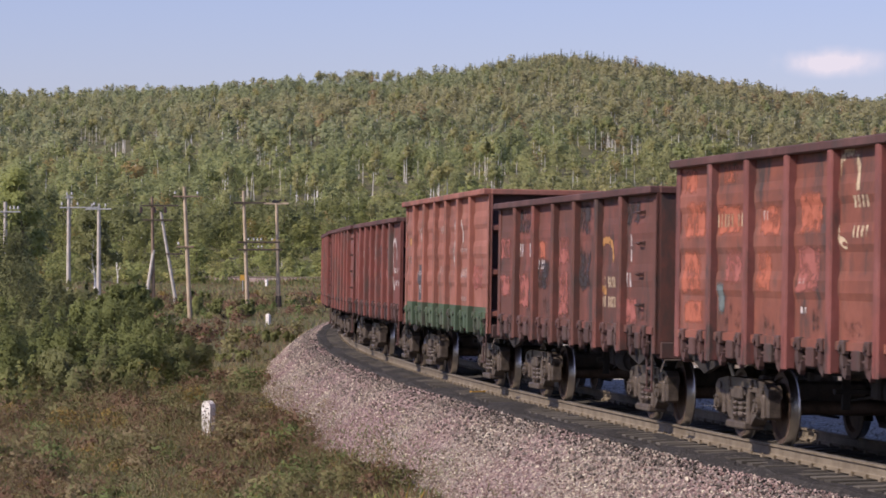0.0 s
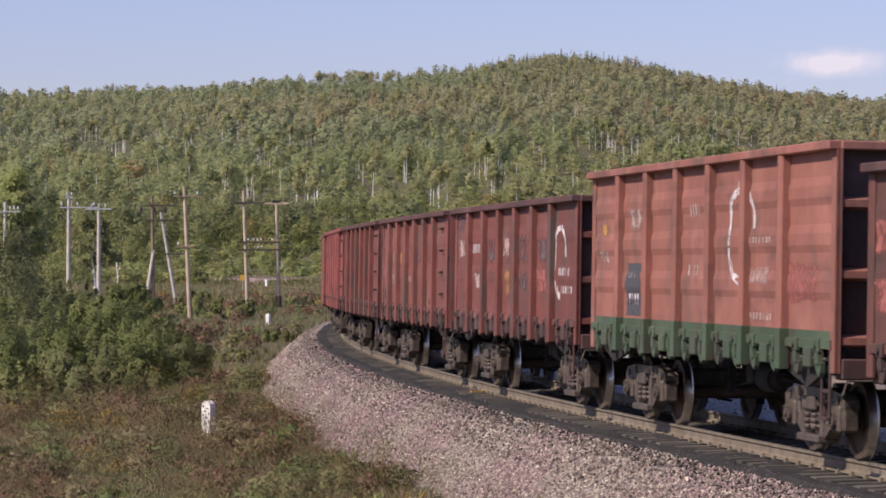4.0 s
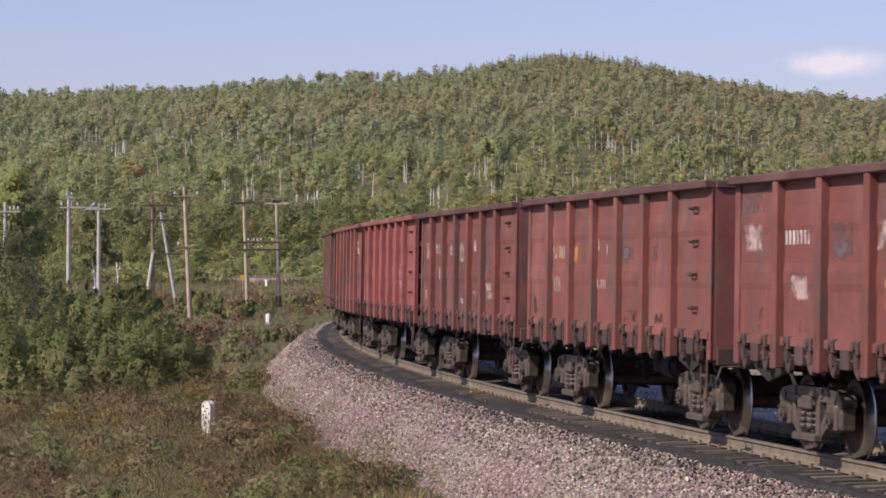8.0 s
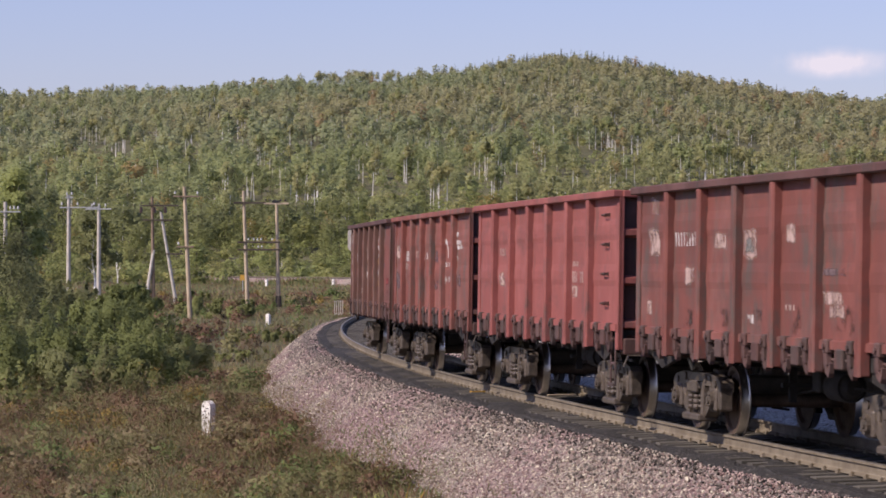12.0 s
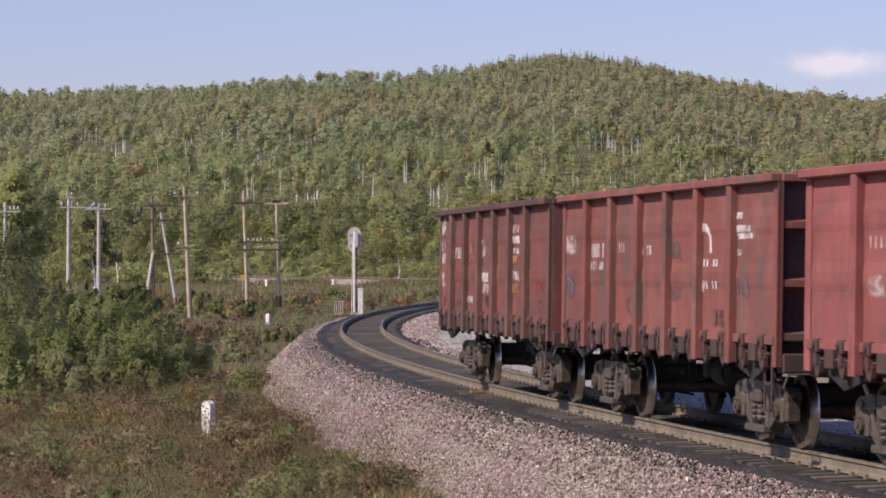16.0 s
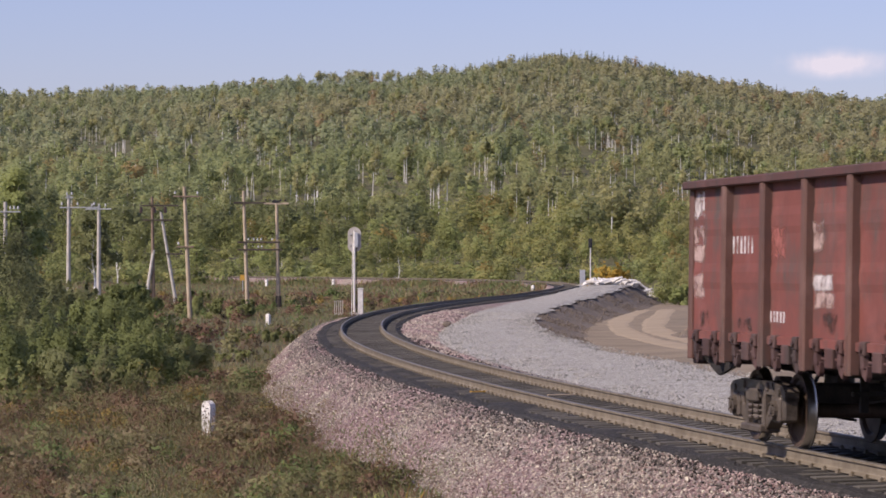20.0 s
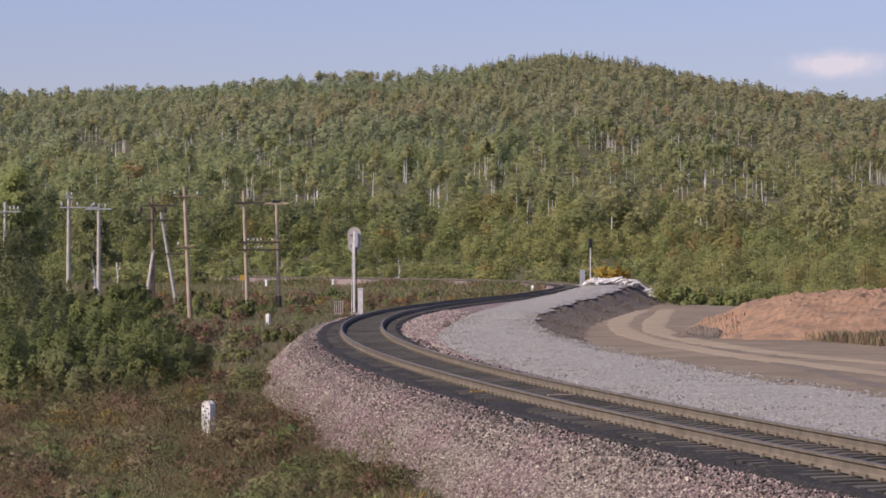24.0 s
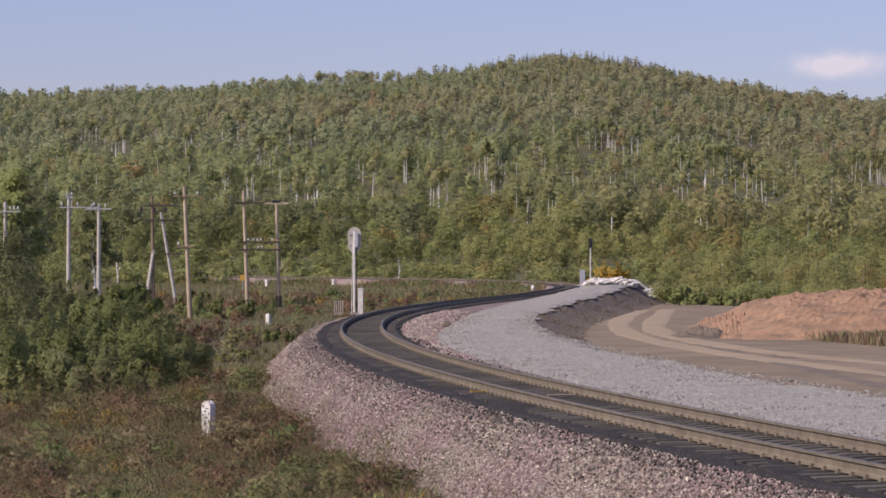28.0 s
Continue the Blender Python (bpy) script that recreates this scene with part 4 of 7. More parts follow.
def marks(i, rows):
    top = WAGON_TOP[i]
    for kind, colour, d0, d1, z0, z1 in rows:
        z1 = min(z1, top - 0.14)
        z0 = max(z0, FLOOR_Z + 0.12)
        if z1 - z0 < 0.04:
            continue
        if kind == "patch":
            part("paint_patch", patch_shape(d0 - 0.03, d1 + 0.03, z0 - 0.02, z1 + 0.02, top), MARK_M[colour], WAGONS[i], colour + " paint patch on the side sheet")
        elif kind == "board":
            part("painted_board", patch_shape(d0, d1, z0, z1, top), BOARD, WAGONS[i], "dark slate rectangle painted on the side sheet")
        elif kind == "arch":
            part("painted_arch", arch_shape(d0, d1, z0, z1, top), TEXT_M[colour], WAGONS[i], colour + " hand-painted arch")
        else:
            tagged(part("lettering", text_shape(d0, d1, z0, z1, top), TEXT_M[colour], WAGONS[i], "worn " + colour + " stencilled lettering"), kind="stuff")


def grease_stains(i):
    """Dark greasy splashes on the sheet above the hatch hooks."""
    for a, b in BAYS:
        if mark_rng.random() < 0.5:
            continue
        for f in (mark_rng.uniform(0.3, 0.7),):
            d = (a + b) / 2 + HALF + (f - 0.5) * (b - a) * 0.9 + mark_rng.uniform(-0.08, 0.08)
            w, h = mark_rng.uniform(0.35, 0.75), mark_rng.uniform(0.18, 0.5)
            part("grease_stain", patch_shape(d - w, d + w, FLOOR_Z + 0.11, FLOOR_Z + 0.11 + h, WAGON_TOP[i]), STAIN, WAGONS[i])


WAGON_TOP = [3.76, 3.45, 3.76, 3.45, 3.45, 3.45, 3.45, 3.45, 3.45]


# ---- paint marks on the near sides: kind, from the tail, height ----
marks(0, [("patch", "orange", 0.36, 1.07, 3.30, 3.65), ("patch", "orange", 2.23, 3.17, 3.38, 3.66), ("patch", "orange", 0.39, 1.57, 2.68, 3.17),
          ("patch", "orange", 2.01, 3.33, 2.72, 3.09), ("patch", "orange", 3.98, 4.98, 2.69, 3.07), ("patch", "orange", 5.69, 6.71, 2.66, 3.18),
          ("patch", "orange", 0.27, 1.46, 1.94, 2.51), ("patch", "rose", 2.43, 3.28, 2.07, 2.52), ("patch", "orange", 3.91, 4.61, 1.98, 2.51),
          ("patch", "rose", 5.57, 6.66, 2.00, 2.54), ("patch", "orange", 0.27, 1.46, 1.55, 1.84), ("patch", "teal", 2.12, 2.46, 1.67, 2.08),
          ("text", "cream", 2.06, 3.33, 2.78, 3.01), ("text", "white", 4.16, 4.46, 2.86, 3.01), ("text", "white", 5.78, 6.10, 2.08, 2.16),
          ("text", "white", 5.78, 6.10, 1.72, 1.82), ("arch", "cream", 7.18, 8.05, 2.53, 3.62), ("text", "cream", 7.81, 8.41, 2.94, 3.13),
          ("text", "cream", 7.81, 8.41, 2.60, 2.78), ("text", "cream", 8.80, 9.12, 2.94, 3.14), ("text", "cream", 8.84, 9.12, 2.64, 2.80)])
marks(1, [("patch", "rose", 0.12, 1.21, 2.45, 2.81), ("patch", "rose", -0.01, 1.21, 1.77, 2.15), ("patch", "rose", 1.92, 3.04, 1.61, 2.20),
          ("patch", "orange", 3.79, 4.41, 2.44, 2.73), ("patch", "rose", 5.56, 6.46, 2.34, 2.81), ("patch", "rose", 5.56, 6.46, 1.49, 2.21),
          ("patch", "black", 1.57, 3.15, 2.84, 3.42), ("patch", "black", 3.58, 4.92, 1.87, 2.44), ("patch", "black", 7.05, 8.36, 2.79, 3.31),
          ("patch", "black", 7.00, 8.32, 1.90, 2.61), ("patch", "black", 10.44, 11.73, 2.92, 3.26), ("patch", "rose", 10.40, 11.55, 1.38, 1.84),
          ("text", "white", 1.68, 3.15, 2.43, 2.74), ("text", "white", 3.68, 4.36, 2.23, 2.44), ("arch", "ochre", 8.82, 9.86, 1.91, 2.71),
          ("text", "cream", 9.06, 10.06, 1.95, 2.17), ("text", "cream", 9.06, 10.06, 1.65, 1.87), ("bars", "white", 10.52, 11.15, 2.34, 2.80),
          ("text", "white", 10.63, 11.15, 1.96, 2.24)])
marks(2, [("patch", "white", 8.30, 8.95, 3.28, 3.41), ("arch", "white", 7.97, 9.27, 2.09, 3.28), ("patch", "ochre", 0.42, 1.22, 2.78, 2.95),
          ("patch", "pale", 2.33, 3.20, 2.85, 3.15), ("board", "slate", 2.20, 3.30, 1.58, 2.35), ("text", "white", 2.43, 3.10, 2.02, 2.25),
          ("text", "white", 2.43, 3.10, 1.71, 1.93), ("text", "pale", 5.97, 6.58, 2.95, 3.17), ("text", "pale", 5.89, 6.50, 2.15, 2.34),
          ("text", "pale", 8.85, 10.09, 2.58, 2.68), ("patch", "pale", 8.85, 9.99, 2.08, 2.30), ("text", "pale", 8.85, 10.09, 1.61, 1.73),
          ("patch", "pale", 0.48, 1.16, 2.37, 2.54), ("patch", "rose", 10.55, 12.11, 1.87, 2.34)])
marks(3, [("text", "white", 2.10, 3.16, 2.53, 2.76), ("patch", "pale", 0.19, 1.23, 2.48, 2.82), ("patch", "pale", 2.30, 3.13, 1.89, 2.21),
          ("patch", "pale", 5.49, 6.45, 2.46, 2.84), ("patch", "ochre", 5.75, 6.45, 1.77, 2.25), ("arch", "white", 10.71, 11.73, 1.80, 2.94),
          ("text", "white", 10.93, 12.26, 2.13, 2.30), ("text", "white", 10.93, 12.30, 1.84, 2.00), ("patch", "slate", 3.78, 4.83, 2.39, 2.86),
          ("patch", "slate", 7.13, 8.07, 2.38, 2.86), ("patch", "slate", 0.28, 1.43, 2.95, 3.44), ("patch", "black", 8.94, 10.08, 3.21, 3.42),
          ("patch", "slate", 9.02, 10.03, 2.39, 2.77), ("patch", "slate", 7.22, 8.07, 1.90, 2.18), ("patch", "rose", 9.02, 10.03, 1.85, 2.26)])
marks(4, [("text", "cream", 1.94, 3.25, 2.40, 2.66), ("text", "pale", 2.21, 2.80, 1.84, 2.18), ("patch", "ochre", 3.72, 4.12, 2.33, 2.69),
          ("text", "pale", 5.41, 5.75, 2.50, 2.78), ("text", "pale", 6.03, 6.51, 2.45, 2.66), ("text", "pale", 5.55, 6.24, 1.94, 2.12),
          ("patch", "slate", 3.25, 3.76, 1.96, 2.25), ("patch", "slate", 9.19, 9.56, 2.39, 2.61), ("patch", "slate", 7.25, 8.12, 2.40, 2.59)])
marks(5, [("patch", "pale", 0.75, 1.21, 3.02, 3.29), ("patch", "pale", 0.56, 1.36, 2.46, 2.85), ("text", "white", 2.13, 3.33, 2.54, 2.80),
          ("patch", "pale", 4.13, 4.87, 2.53, 2.75), ("patch", "pale", 5.50, 6.26, 2.40, 2.81), ("patch", "teal", 5.67, 6.14, 2.48, 2.65),
          ("patch", "pale", 7.46, 7.95, 2.59, 2.82), ("patch", "pale", 2.70, 3.30, 2.06, 2.29), ("patch", "pale", 8.87, 9.91, 1.84, 2.00),
          ("patch", "pale", 9.26, 9.93, 1.70, 1.84), ("text", "pale", 7.31, 7.97, 1.75, 1.84), ("patch", "white", 5.79, 6.12, 1.58, 1.68),
          ("patch", "pale", 0.56, 0.90, 1.60, 1.82), ("patch", "slate", 8.87, 9.95, 2.20, 2.26)])
marks(6, [("text", "pale", 2.26, 2.93, 2.47, 2.66), ("text", "pale", 8.96, 10.05, 2.01, 2.25), ("patch", "pale", 2.14, 2.87, 1.95, 2.22),
          ("patch", "pale", 9.00, 9.53, 1.80, 2.00), ("text", "pale", 8.80, 9.61, 2.29, 2.40)])
marks(7, [("text", "white", 1.86, 3.01, 2.40, 2.69), ("patch", "pale", 0.06, 1.08, 2.50, 2.83), ("text", "white", 2.05, 3.01, 2.23, 2.40),
          ("text", "pale", 3.97, 4.41, 2.48, 2.68), ("text", "white", 5.34, 6.10, 2.44, 2.63), ("arch", "white", 8.72, 9.47, 1.99, 2.83),
          ("text", "white", 9.04, 9.86, 2.28, 2.41), ("text", "white", 8.91, 9.86, 1.98, 2.12), ("patch", "white", 10.73, 11.07, 2.91, 2.99),
          ("patch", "white", 10.49, 11.69, 2.75, 2.82), ("patch", "white", 10.49, 11.64, 2.66, 2.72), ("patch", "white", 10.49, 11.12, 2.44, 2.52),
          ("patch", "slate", 6.95, 7.88, 2.39, 2.65), ("patch", "slate", 10.34, 11.55, 1.92, 2.16), ("patch", "slate", -0.11, 1.08, 1.79, 2.23),
          ("patch", "slate", 7.07, 7.94, 1.82, 2.02)])
marks(8, [("patch", "white", 0.09, 0.77, 2.94, 3.40), ("patch", "pale", 0.02, 0.80, 2.59, 2.87), ("patch", "pale", 0.02, 0.80, 2.36, 2.59),
          ("patch", "pale", 0.02, 0.80, 1.88, 2.20), ("text", "white", 1.73, 3.09, 2.42, 2.72), ("patch", "rose", 3.71, 4.48, 2.39, 2.80),
          ("patch", "pale", 5.34, 6.02, 2.47, 2.84), ("patch", "white", 5.48, 6.45, 2.01, 2.20), ("patch", "pale", 5.48, 6.45, 1.80, 1.99),
          ("text", "white", 3.77, 4.48, 1.58, 1.76), ("patch", "pale", 8.76, 9.76, 2.90, 3.05), ("patch", "white", 8.71, 9.84, 2.72, 2.84),
          ("patch", "white", 8.66, 9.84, 2.54, 2.63), ("patch", "ochre", 8.66, 9.71, 2.37, 2.50), ("patch", "white", 8.66, 9.84, 2.06, 2.22),
          ("patch", "ochre", 8.66, 9.71, 1.83, 2.01), ("patch", "crimson", 11.32, 12.19, 1.89, 2.03), ("patch", "slate", 10.36, 10.99, 2.28, 2.38),
          ("patch", "slate", 8.66, 9.80, 3.07, 3.28)])
for k in (0, 1, 3, 4, 5, 7, 8):
    grease_stains(k)


# ---- woods on the hill ----
rng = np.random.default_rng(7)
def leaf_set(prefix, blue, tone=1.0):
    """Six kinds of leaf, one set for each height on the slope; blue paints in haze."""
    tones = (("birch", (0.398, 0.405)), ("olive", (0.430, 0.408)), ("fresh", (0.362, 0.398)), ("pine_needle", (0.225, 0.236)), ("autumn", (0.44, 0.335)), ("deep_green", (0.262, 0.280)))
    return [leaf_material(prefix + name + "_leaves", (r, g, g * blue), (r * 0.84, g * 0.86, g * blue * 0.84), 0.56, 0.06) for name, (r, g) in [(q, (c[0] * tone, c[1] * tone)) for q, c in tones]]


# Farther sets are bluer: distance haze is painted into the leaf colour.
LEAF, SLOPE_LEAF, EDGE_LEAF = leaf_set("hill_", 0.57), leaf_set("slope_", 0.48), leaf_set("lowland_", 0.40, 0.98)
M_BIRCH = material("birch_bark", (0.86, 0.84, 0.79), (0.66, 0.63, 0.58), rough=0.8, scale=2, fine=12, bump=0.1, contrast=0.8)
M_BARK = material("grey_bark", (0.10, 0.085, 0.07), (0.05, 0.042, 0.035), rough=0.9, scale=3, fine=20, bump=0.3)


def soft_normals(me, nrm):
    """Leaves take the light as the rounded spray they belong to."""
    att = me.attributes.new("custom_normal", "FLOAT_VECTOR", "POINT")
    att.data.foreach_set("vector", np.ascontiguousarray(nrm, dtype=np.float32).ravel())


def spray(r, lobes, centre, n, size, shell=0.55, droop=0.0):
    """Small leaf facets on overlapping lobes (x, y, z, rx, rz): corners (n, 3, 3) and one soft normal each."""
    lobes = np.array(lobes, float)
    area = lobes[:, 3] * (lobes[:, 3] + lobes[:, 4])
    pick = r.choice(len(lobes), n, p=area / area.sum())
    d = r.normal(size=(n, 3))
    d[:, 2] += 0.25
    d /= np.linalg.norm(d, axis=1)[:, None]
    rad = r.uniform(shell, 1.06, n) + (r.uniform(size=n) < 0.12) * r.uniform(0, 0.3, n)
    c = lobes[pick, :3] + d * rad[:, None] * lobes[pick][:, [3, 3, 4]]
    c[:, 2] -= droop * r.uniform(0, 1, n)
    whole = c - np.array(centre)
    whole /= np.linalg.norm(whole, axis=1)[:, None] + 1e-6
    soft = 0.5 * d + 0.6 * whole + r.normal(0, 0.12, (n, 3)) + np.array([0, 0, 0.15])
    soft /= np.linalg.norm(soft, axis=1)[:, None]
    face = soft + r.normal(0, 0.5, (n, 3))
    face /= np.linalg.norm(face, axis=1)[:, None]
    u = np.cross(face, r.normal(size=(n, 3)))
    u /= np.linalg.norm(u, axis=1)[:, None]
    w = np.cross(face, u)
    s = size * r.uniform(0.6, 1.45, n)[:, None]
    tri = np.stack([c + u * s, c - u * s * 0.6 + w * s * 0.85, c - u * s * 0.5 - w * s * 0.9], 1)
    turn = np.einsum("ij,ij->i", np.cross(tri[:, 1] - tri[:, 0], tri[:, 2] - tri[:, 0]), soft) < 0
    tri[turn] = tri[turn][:, ::-1]
    return tri, soft


def crown_template(rng, n, kind):
    """Unit-height tree crown with an uneven outline: leaf facets and their soft normals."""
    lobes = []
    if kind == "pine":
        for k in range(9):
            h = 0.20 + 0.78 * k / 8.5
            for _ in range(2):
                a, d = rng.uniform(0, 6.28), 0.06 * (1.05 - h)
                lobes.append((d * math.cos(a), d * math.sin(a), h + rng.uniform(-0.03, 0.03), 0.15 * (1.08 - h) + 0.012, 0.05))
        tri, soft = spray(rng, lobes, (0, 0, 0.3), n, 0.022 * (200 / n) ** 0.5)
    elif kind == "bush":
        for k in range(9):
            a, q = rng.uniform(0, 6.28), rng.uniform(0, 0.5)
            lobes.append((q * math.cos(a), q * math.sin(a), rng.uniform(0.35, 0.75) * (1.1 - 0.6 * q), rng.uniform(0.2, 0.32), rng.uniform(0.18, 0.28)))
        tri, soft = spray(rng, lobes, (0, 0, 0.2), n, 0.075 * (100 / n) ** 0.5)
    else:
        base, wide = {"birch": (0.30, 0.21), "tall": (0.50, 0.17), "slender": (0.62, 0.11)}.get(kind, (0.12, 0.25))
        for k in range(13):
            t = (k + rng.uniform(0, 0.9)) / 13.4
            h = base + 0.05 + (0.93 - base) * t
            r = wide * (math.sin(math.pi * min(0.97, 0.16 + 0.80 * t)) ** 0.75)
            a = 2.4 * k + rng.uniform(0, 1.2)
            d = r * rng.uniform(0.35, 0.75)
            q = r * rng.uniform(0.42, 0.68) + 0.012
            lobes.append((d * math.cos(a), d * math.sin(a), h, q, q * 0.8))
        tri, soft = spray(rng, lobes, (0, 0, base + 0.32 * (1 - base)), n, {"slender": 0.024, "tall": 0.030}.get(kind, 0.036) * (200 / n) ** 0.5, 0.5, 0.02)
    return tri, soft


def make_woods(name, label, xy, height, kinds, leaf, nfacets, trunks, leaves=LEAF, broad=1.0, category="forest", rooted=0.2):
    """Joins many trees into one mesh. kinds, leaf: per tree; trunks: per tree bark (0 none, 1 birch, 2 grey)."""
    rngw = np.random.default_rng(len(xy))
    z = ground_z(xy[:, 0], xy[:, 1])
    verts, faces, mats, norms, base = [], [], [], [], 0
    for kind in ("birch", "tall", "slender", "round", "pine", "bush"):
        for var in range(5):
            sel = np.where((kinds == kind) & (np.arange(len(xy)) % 5 == var))[0]
            if not len(sel):
                continue
            nf = nfacets if kind != "bush" else max(30, nfacets // 3)
            tris, soft = crown_template(rngw, nf, kind)
            wide = rngw.uniform(0.85, 1.3, len(sel)) * broad
            sc = np.stack([height[sel] * wide, height[sel] * wide, height[sel]], 1)
            at = np.column_stack([xy[sel], z[sel] - rooted])
            rot = turns(rngw, len(sel), 0.05)
            v, f = scatter(tris.reshape(-1, 3), np.arange(nf * 3).reshape(-1, 3), rot, sc, at)
            nn = np.einsum("nij,kj->nki", rot, np.repeat(soft, 3, 0)).reshape(-1, 3)
            verts.append(v), faces.append(f + base), mats.append(np.repeat(leaf[sel], nf)), norms.append(nn)
            base += len(v)
    for bark in (1, 2):
        sel = np.where(trunks == bark)[0]
        if len(sel):
            tv = [(math.cos(a) * r, math.sin(a) * r, h) for h, r in ((0, 0.0125), (0.88, 0.006)) for a in (0, 2.1, 4.2)]
            tf = [(0, 1, 4), (0, 4, 3), (1, 2, 5), (1, 5, 4), (2, 0, 3), (2, 3, 5)]
            rot = turns(rngw, len(sel), 0.07)
            v, f = scatter(tv, tf, rot, height[sel], np.column_stack([xy[sel], z[sel] - 0.3]))
            out = np.array([(math.cos(a), math.sin(a), 0.0) for _ in range(2) for a in (0, 2.1, 4.2)])
            norms.append(np.einsum("nij,kj->nki", rot, out).reshape(-1, 3))
            verts.append(v), faces.append(f + base), mats.append(np.full(len(f), len(LEAF) - 1 + bark))
            base += len(v)
    me = mesh_np(name, np.concatenate(verts), np.concatenate(faces), np.concatenate(mats), True)
    soft_normals(me, np.concatenate(norms))
    ob = part(name, me, leaves + [M_BIRCH, M_BARK])
    return tagged(ob, label, category, kind="stuff")


def field(seed, x, y, scale):
    """Smooth patchiness from a few waves."""
    r = np.random.default_rng(seed)
    out = np.zeros(len(x))
    for k in range(7):
        a, p, f = r.uniform(0, 6.28), r.uniform(0, 6.28), scale * r.uniform(0.5, 2.2)
        out += np.sin((x * math.cos(a) + y * math.sin(a)) * f + p)
    return out / 3.0


def wood_stand(n, y0, y1, spread, seed):
    r = np.random.default_rng(seed)
    y = np.sqrt(r.uniform(y0 ** 2, y1 ** 2, n))
    x = r.uniform(-spread, spread, n) * y
    return x, y, r


# stands of bare-stemmed birches above small glades: bearing, distance, half width, stems
STANDS = [(-0.0554, 1012, 5.1, 9), (-0.0495, 1071, 2.0, 3), (-0.0238, 911, 3.1, 4), (-0.0644, 1233, 2.7, 3), (-0.0928, 1263, 2.1, 3), (-0.1037, 1114, 2.0, 4),
          (-0.045, 799, 2.4, 4), (-0.0634, 822, 1.4, 2), (-0.0012, 751, 2.0, 4), (0.0142, 869, 5.3, 8), (0.014, 730, 4.1, 8), (0.0249, 694, 2.3, 4),
          (-0.0129, 891, 2.2, 3), (0.049, 1005, 5.5, 9), (0.0584, 1001, 5.1, 7), (0.0813, 874, 5.1, 8), (0.092, 923, 4.1, 8), (0.1005, 812, 5.0, 6),
          (0.123, 820, 3.2, 3), (0.1355, 960, 6.9, 10), (0.036, 680, 2.0, 4), (-0.113, 1224, 3.2, 4), (-0.0807, 1126, 2.5, 3)]


def in_glade(x, y):
    """True for the low growth in front of a stand."""
    out = np.zeros(len(x), bool)
    for u, d, w, _ in STANDS:
        out |= (np.abs(x / y - u) * d < w + 1.5) & (y > d - 0.15 * d) & (y < d + 2)
    return out


def hill_leaves(x, y, r):
    """Leaf colour by stands: olive, fresh, deep green and autumn tints drift across the slope."""
    n, u = len(x), x / y
    warm = field(3, x, y, 0.010) + 5.0 * u + 0.35 * r.normal(size=n)
    leaf = np.where(warm > 0.35, 1, np.where(warm < -0.45, 2, 0))
    deep = field(6, x, y, 0.009) + 0.4 * r.normal(size=n) - 2.5 * u
    leaf = np.where(deep > 0.95, 5, leaf)
    return np.where(r.uniform(size=n) < 0.015 + 0.30 * np.clip(u - 0.02, 0, 0.12) + 0.05 * (warm > 1.0), 4, leaf)


def hill_forest(name, label, n, y0, y1, seed, facets, leaves, tall):
    x, y, r = wood_stand(n, y0, y1, 0.152, seed)
    kinds = np.where(r.uniform(size=n) < 0.3, "birch", "round").astype(object)
    kinds[(r.uniform(size=n) < 0.10)] = "tall"
    kinds[in_glade(x, y)] = "bush"
    pine = (r.uniform(size=n) < 0.03) | ((hill_z(x, y) > 112) & (r.uniform(size=n) < 0.55) & (x > 0))
    pine &= kinds != "bush"
    kinds[pine] = "pine"
    leaf = hill_leaves(x, y, r)
    leaf[pine] = 3
    height = r.uniform(0.72, 1.25, n) * tall * (1 + 0.15 * field(5, x, y, 0.02))
    height = np.where(kinds == "tall", height * 1.25, np.where(kinds == "bush", height * 0.22, height))
    height *= np.where((x / y < -0.012) & (y > 1880) & (kinds != "bush"), 0.55, 1.0) * np.where(pine & (y > 1850), 0.85, 1.0) * np.where((y > 1850) & ~pine, 0.86, 1.0)
    bark = np.where((kinds == "tall") | ((r.uniform(size=n) < 0.3) & (kinds == "birch")), 1, np.where((r.uniform(size=n) < 0.3) & (kinds != "bush"), 2, 0))
    make_woods(name, label, np.column_stack([x, y]), height, kinds, leaf, facets, bark, leaves, 1.15)


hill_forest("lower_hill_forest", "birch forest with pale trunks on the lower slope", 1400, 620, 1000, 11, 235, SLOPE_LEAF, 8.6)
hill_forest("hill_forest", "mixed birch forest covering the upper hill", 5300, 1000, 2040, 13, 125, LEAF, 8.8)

# the stands themselves, and single pale birches between them
r = np.random.default_rng(23)
spots = [(u * d + r.uniform(-w, w), d + r.uniform(0, 10)) for u, d, w, k in STANDS for _ in range(k)]
spots += [(r.uniform(-0.145, 0.145) * d, d) for d in r.uniform(700, 1700, 420)]
xy = np.array(spots)
n = len(xy)
make_woods("slender_birches", "slender white-trunked birches in the glades", xy, r.uniform(8.5, 13, n), np.full(n, "slender", dtype=object), r.integers(0, 3, n), 110, np.ones(n, int), SLOPE_LEAF)

# taller birches and pines along the crest
n = 420
r = np.random.default_rng(17)
a = np.concatenate([r.uniform(-0.040, -0.014, 45), r.uniform(-0.145, -0.045, 125), r.uniform(0.0, 0.10, 170), r.uniform(0.10, 0.15, 80)])
y = r.uniform(1960, 2030, n)
kinds = np.array(["tall"] * 170 + ["pine"] * 250, dtype=object)
leaf = np.where(kinds == "pine", 3, r.integers(0, 2, n))
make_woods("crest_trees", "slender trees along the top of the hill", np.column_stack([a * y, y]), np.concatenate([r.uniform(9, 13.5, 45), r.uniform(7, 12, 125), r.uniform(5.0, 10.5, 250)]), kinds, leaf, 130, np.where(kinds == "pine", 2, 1))

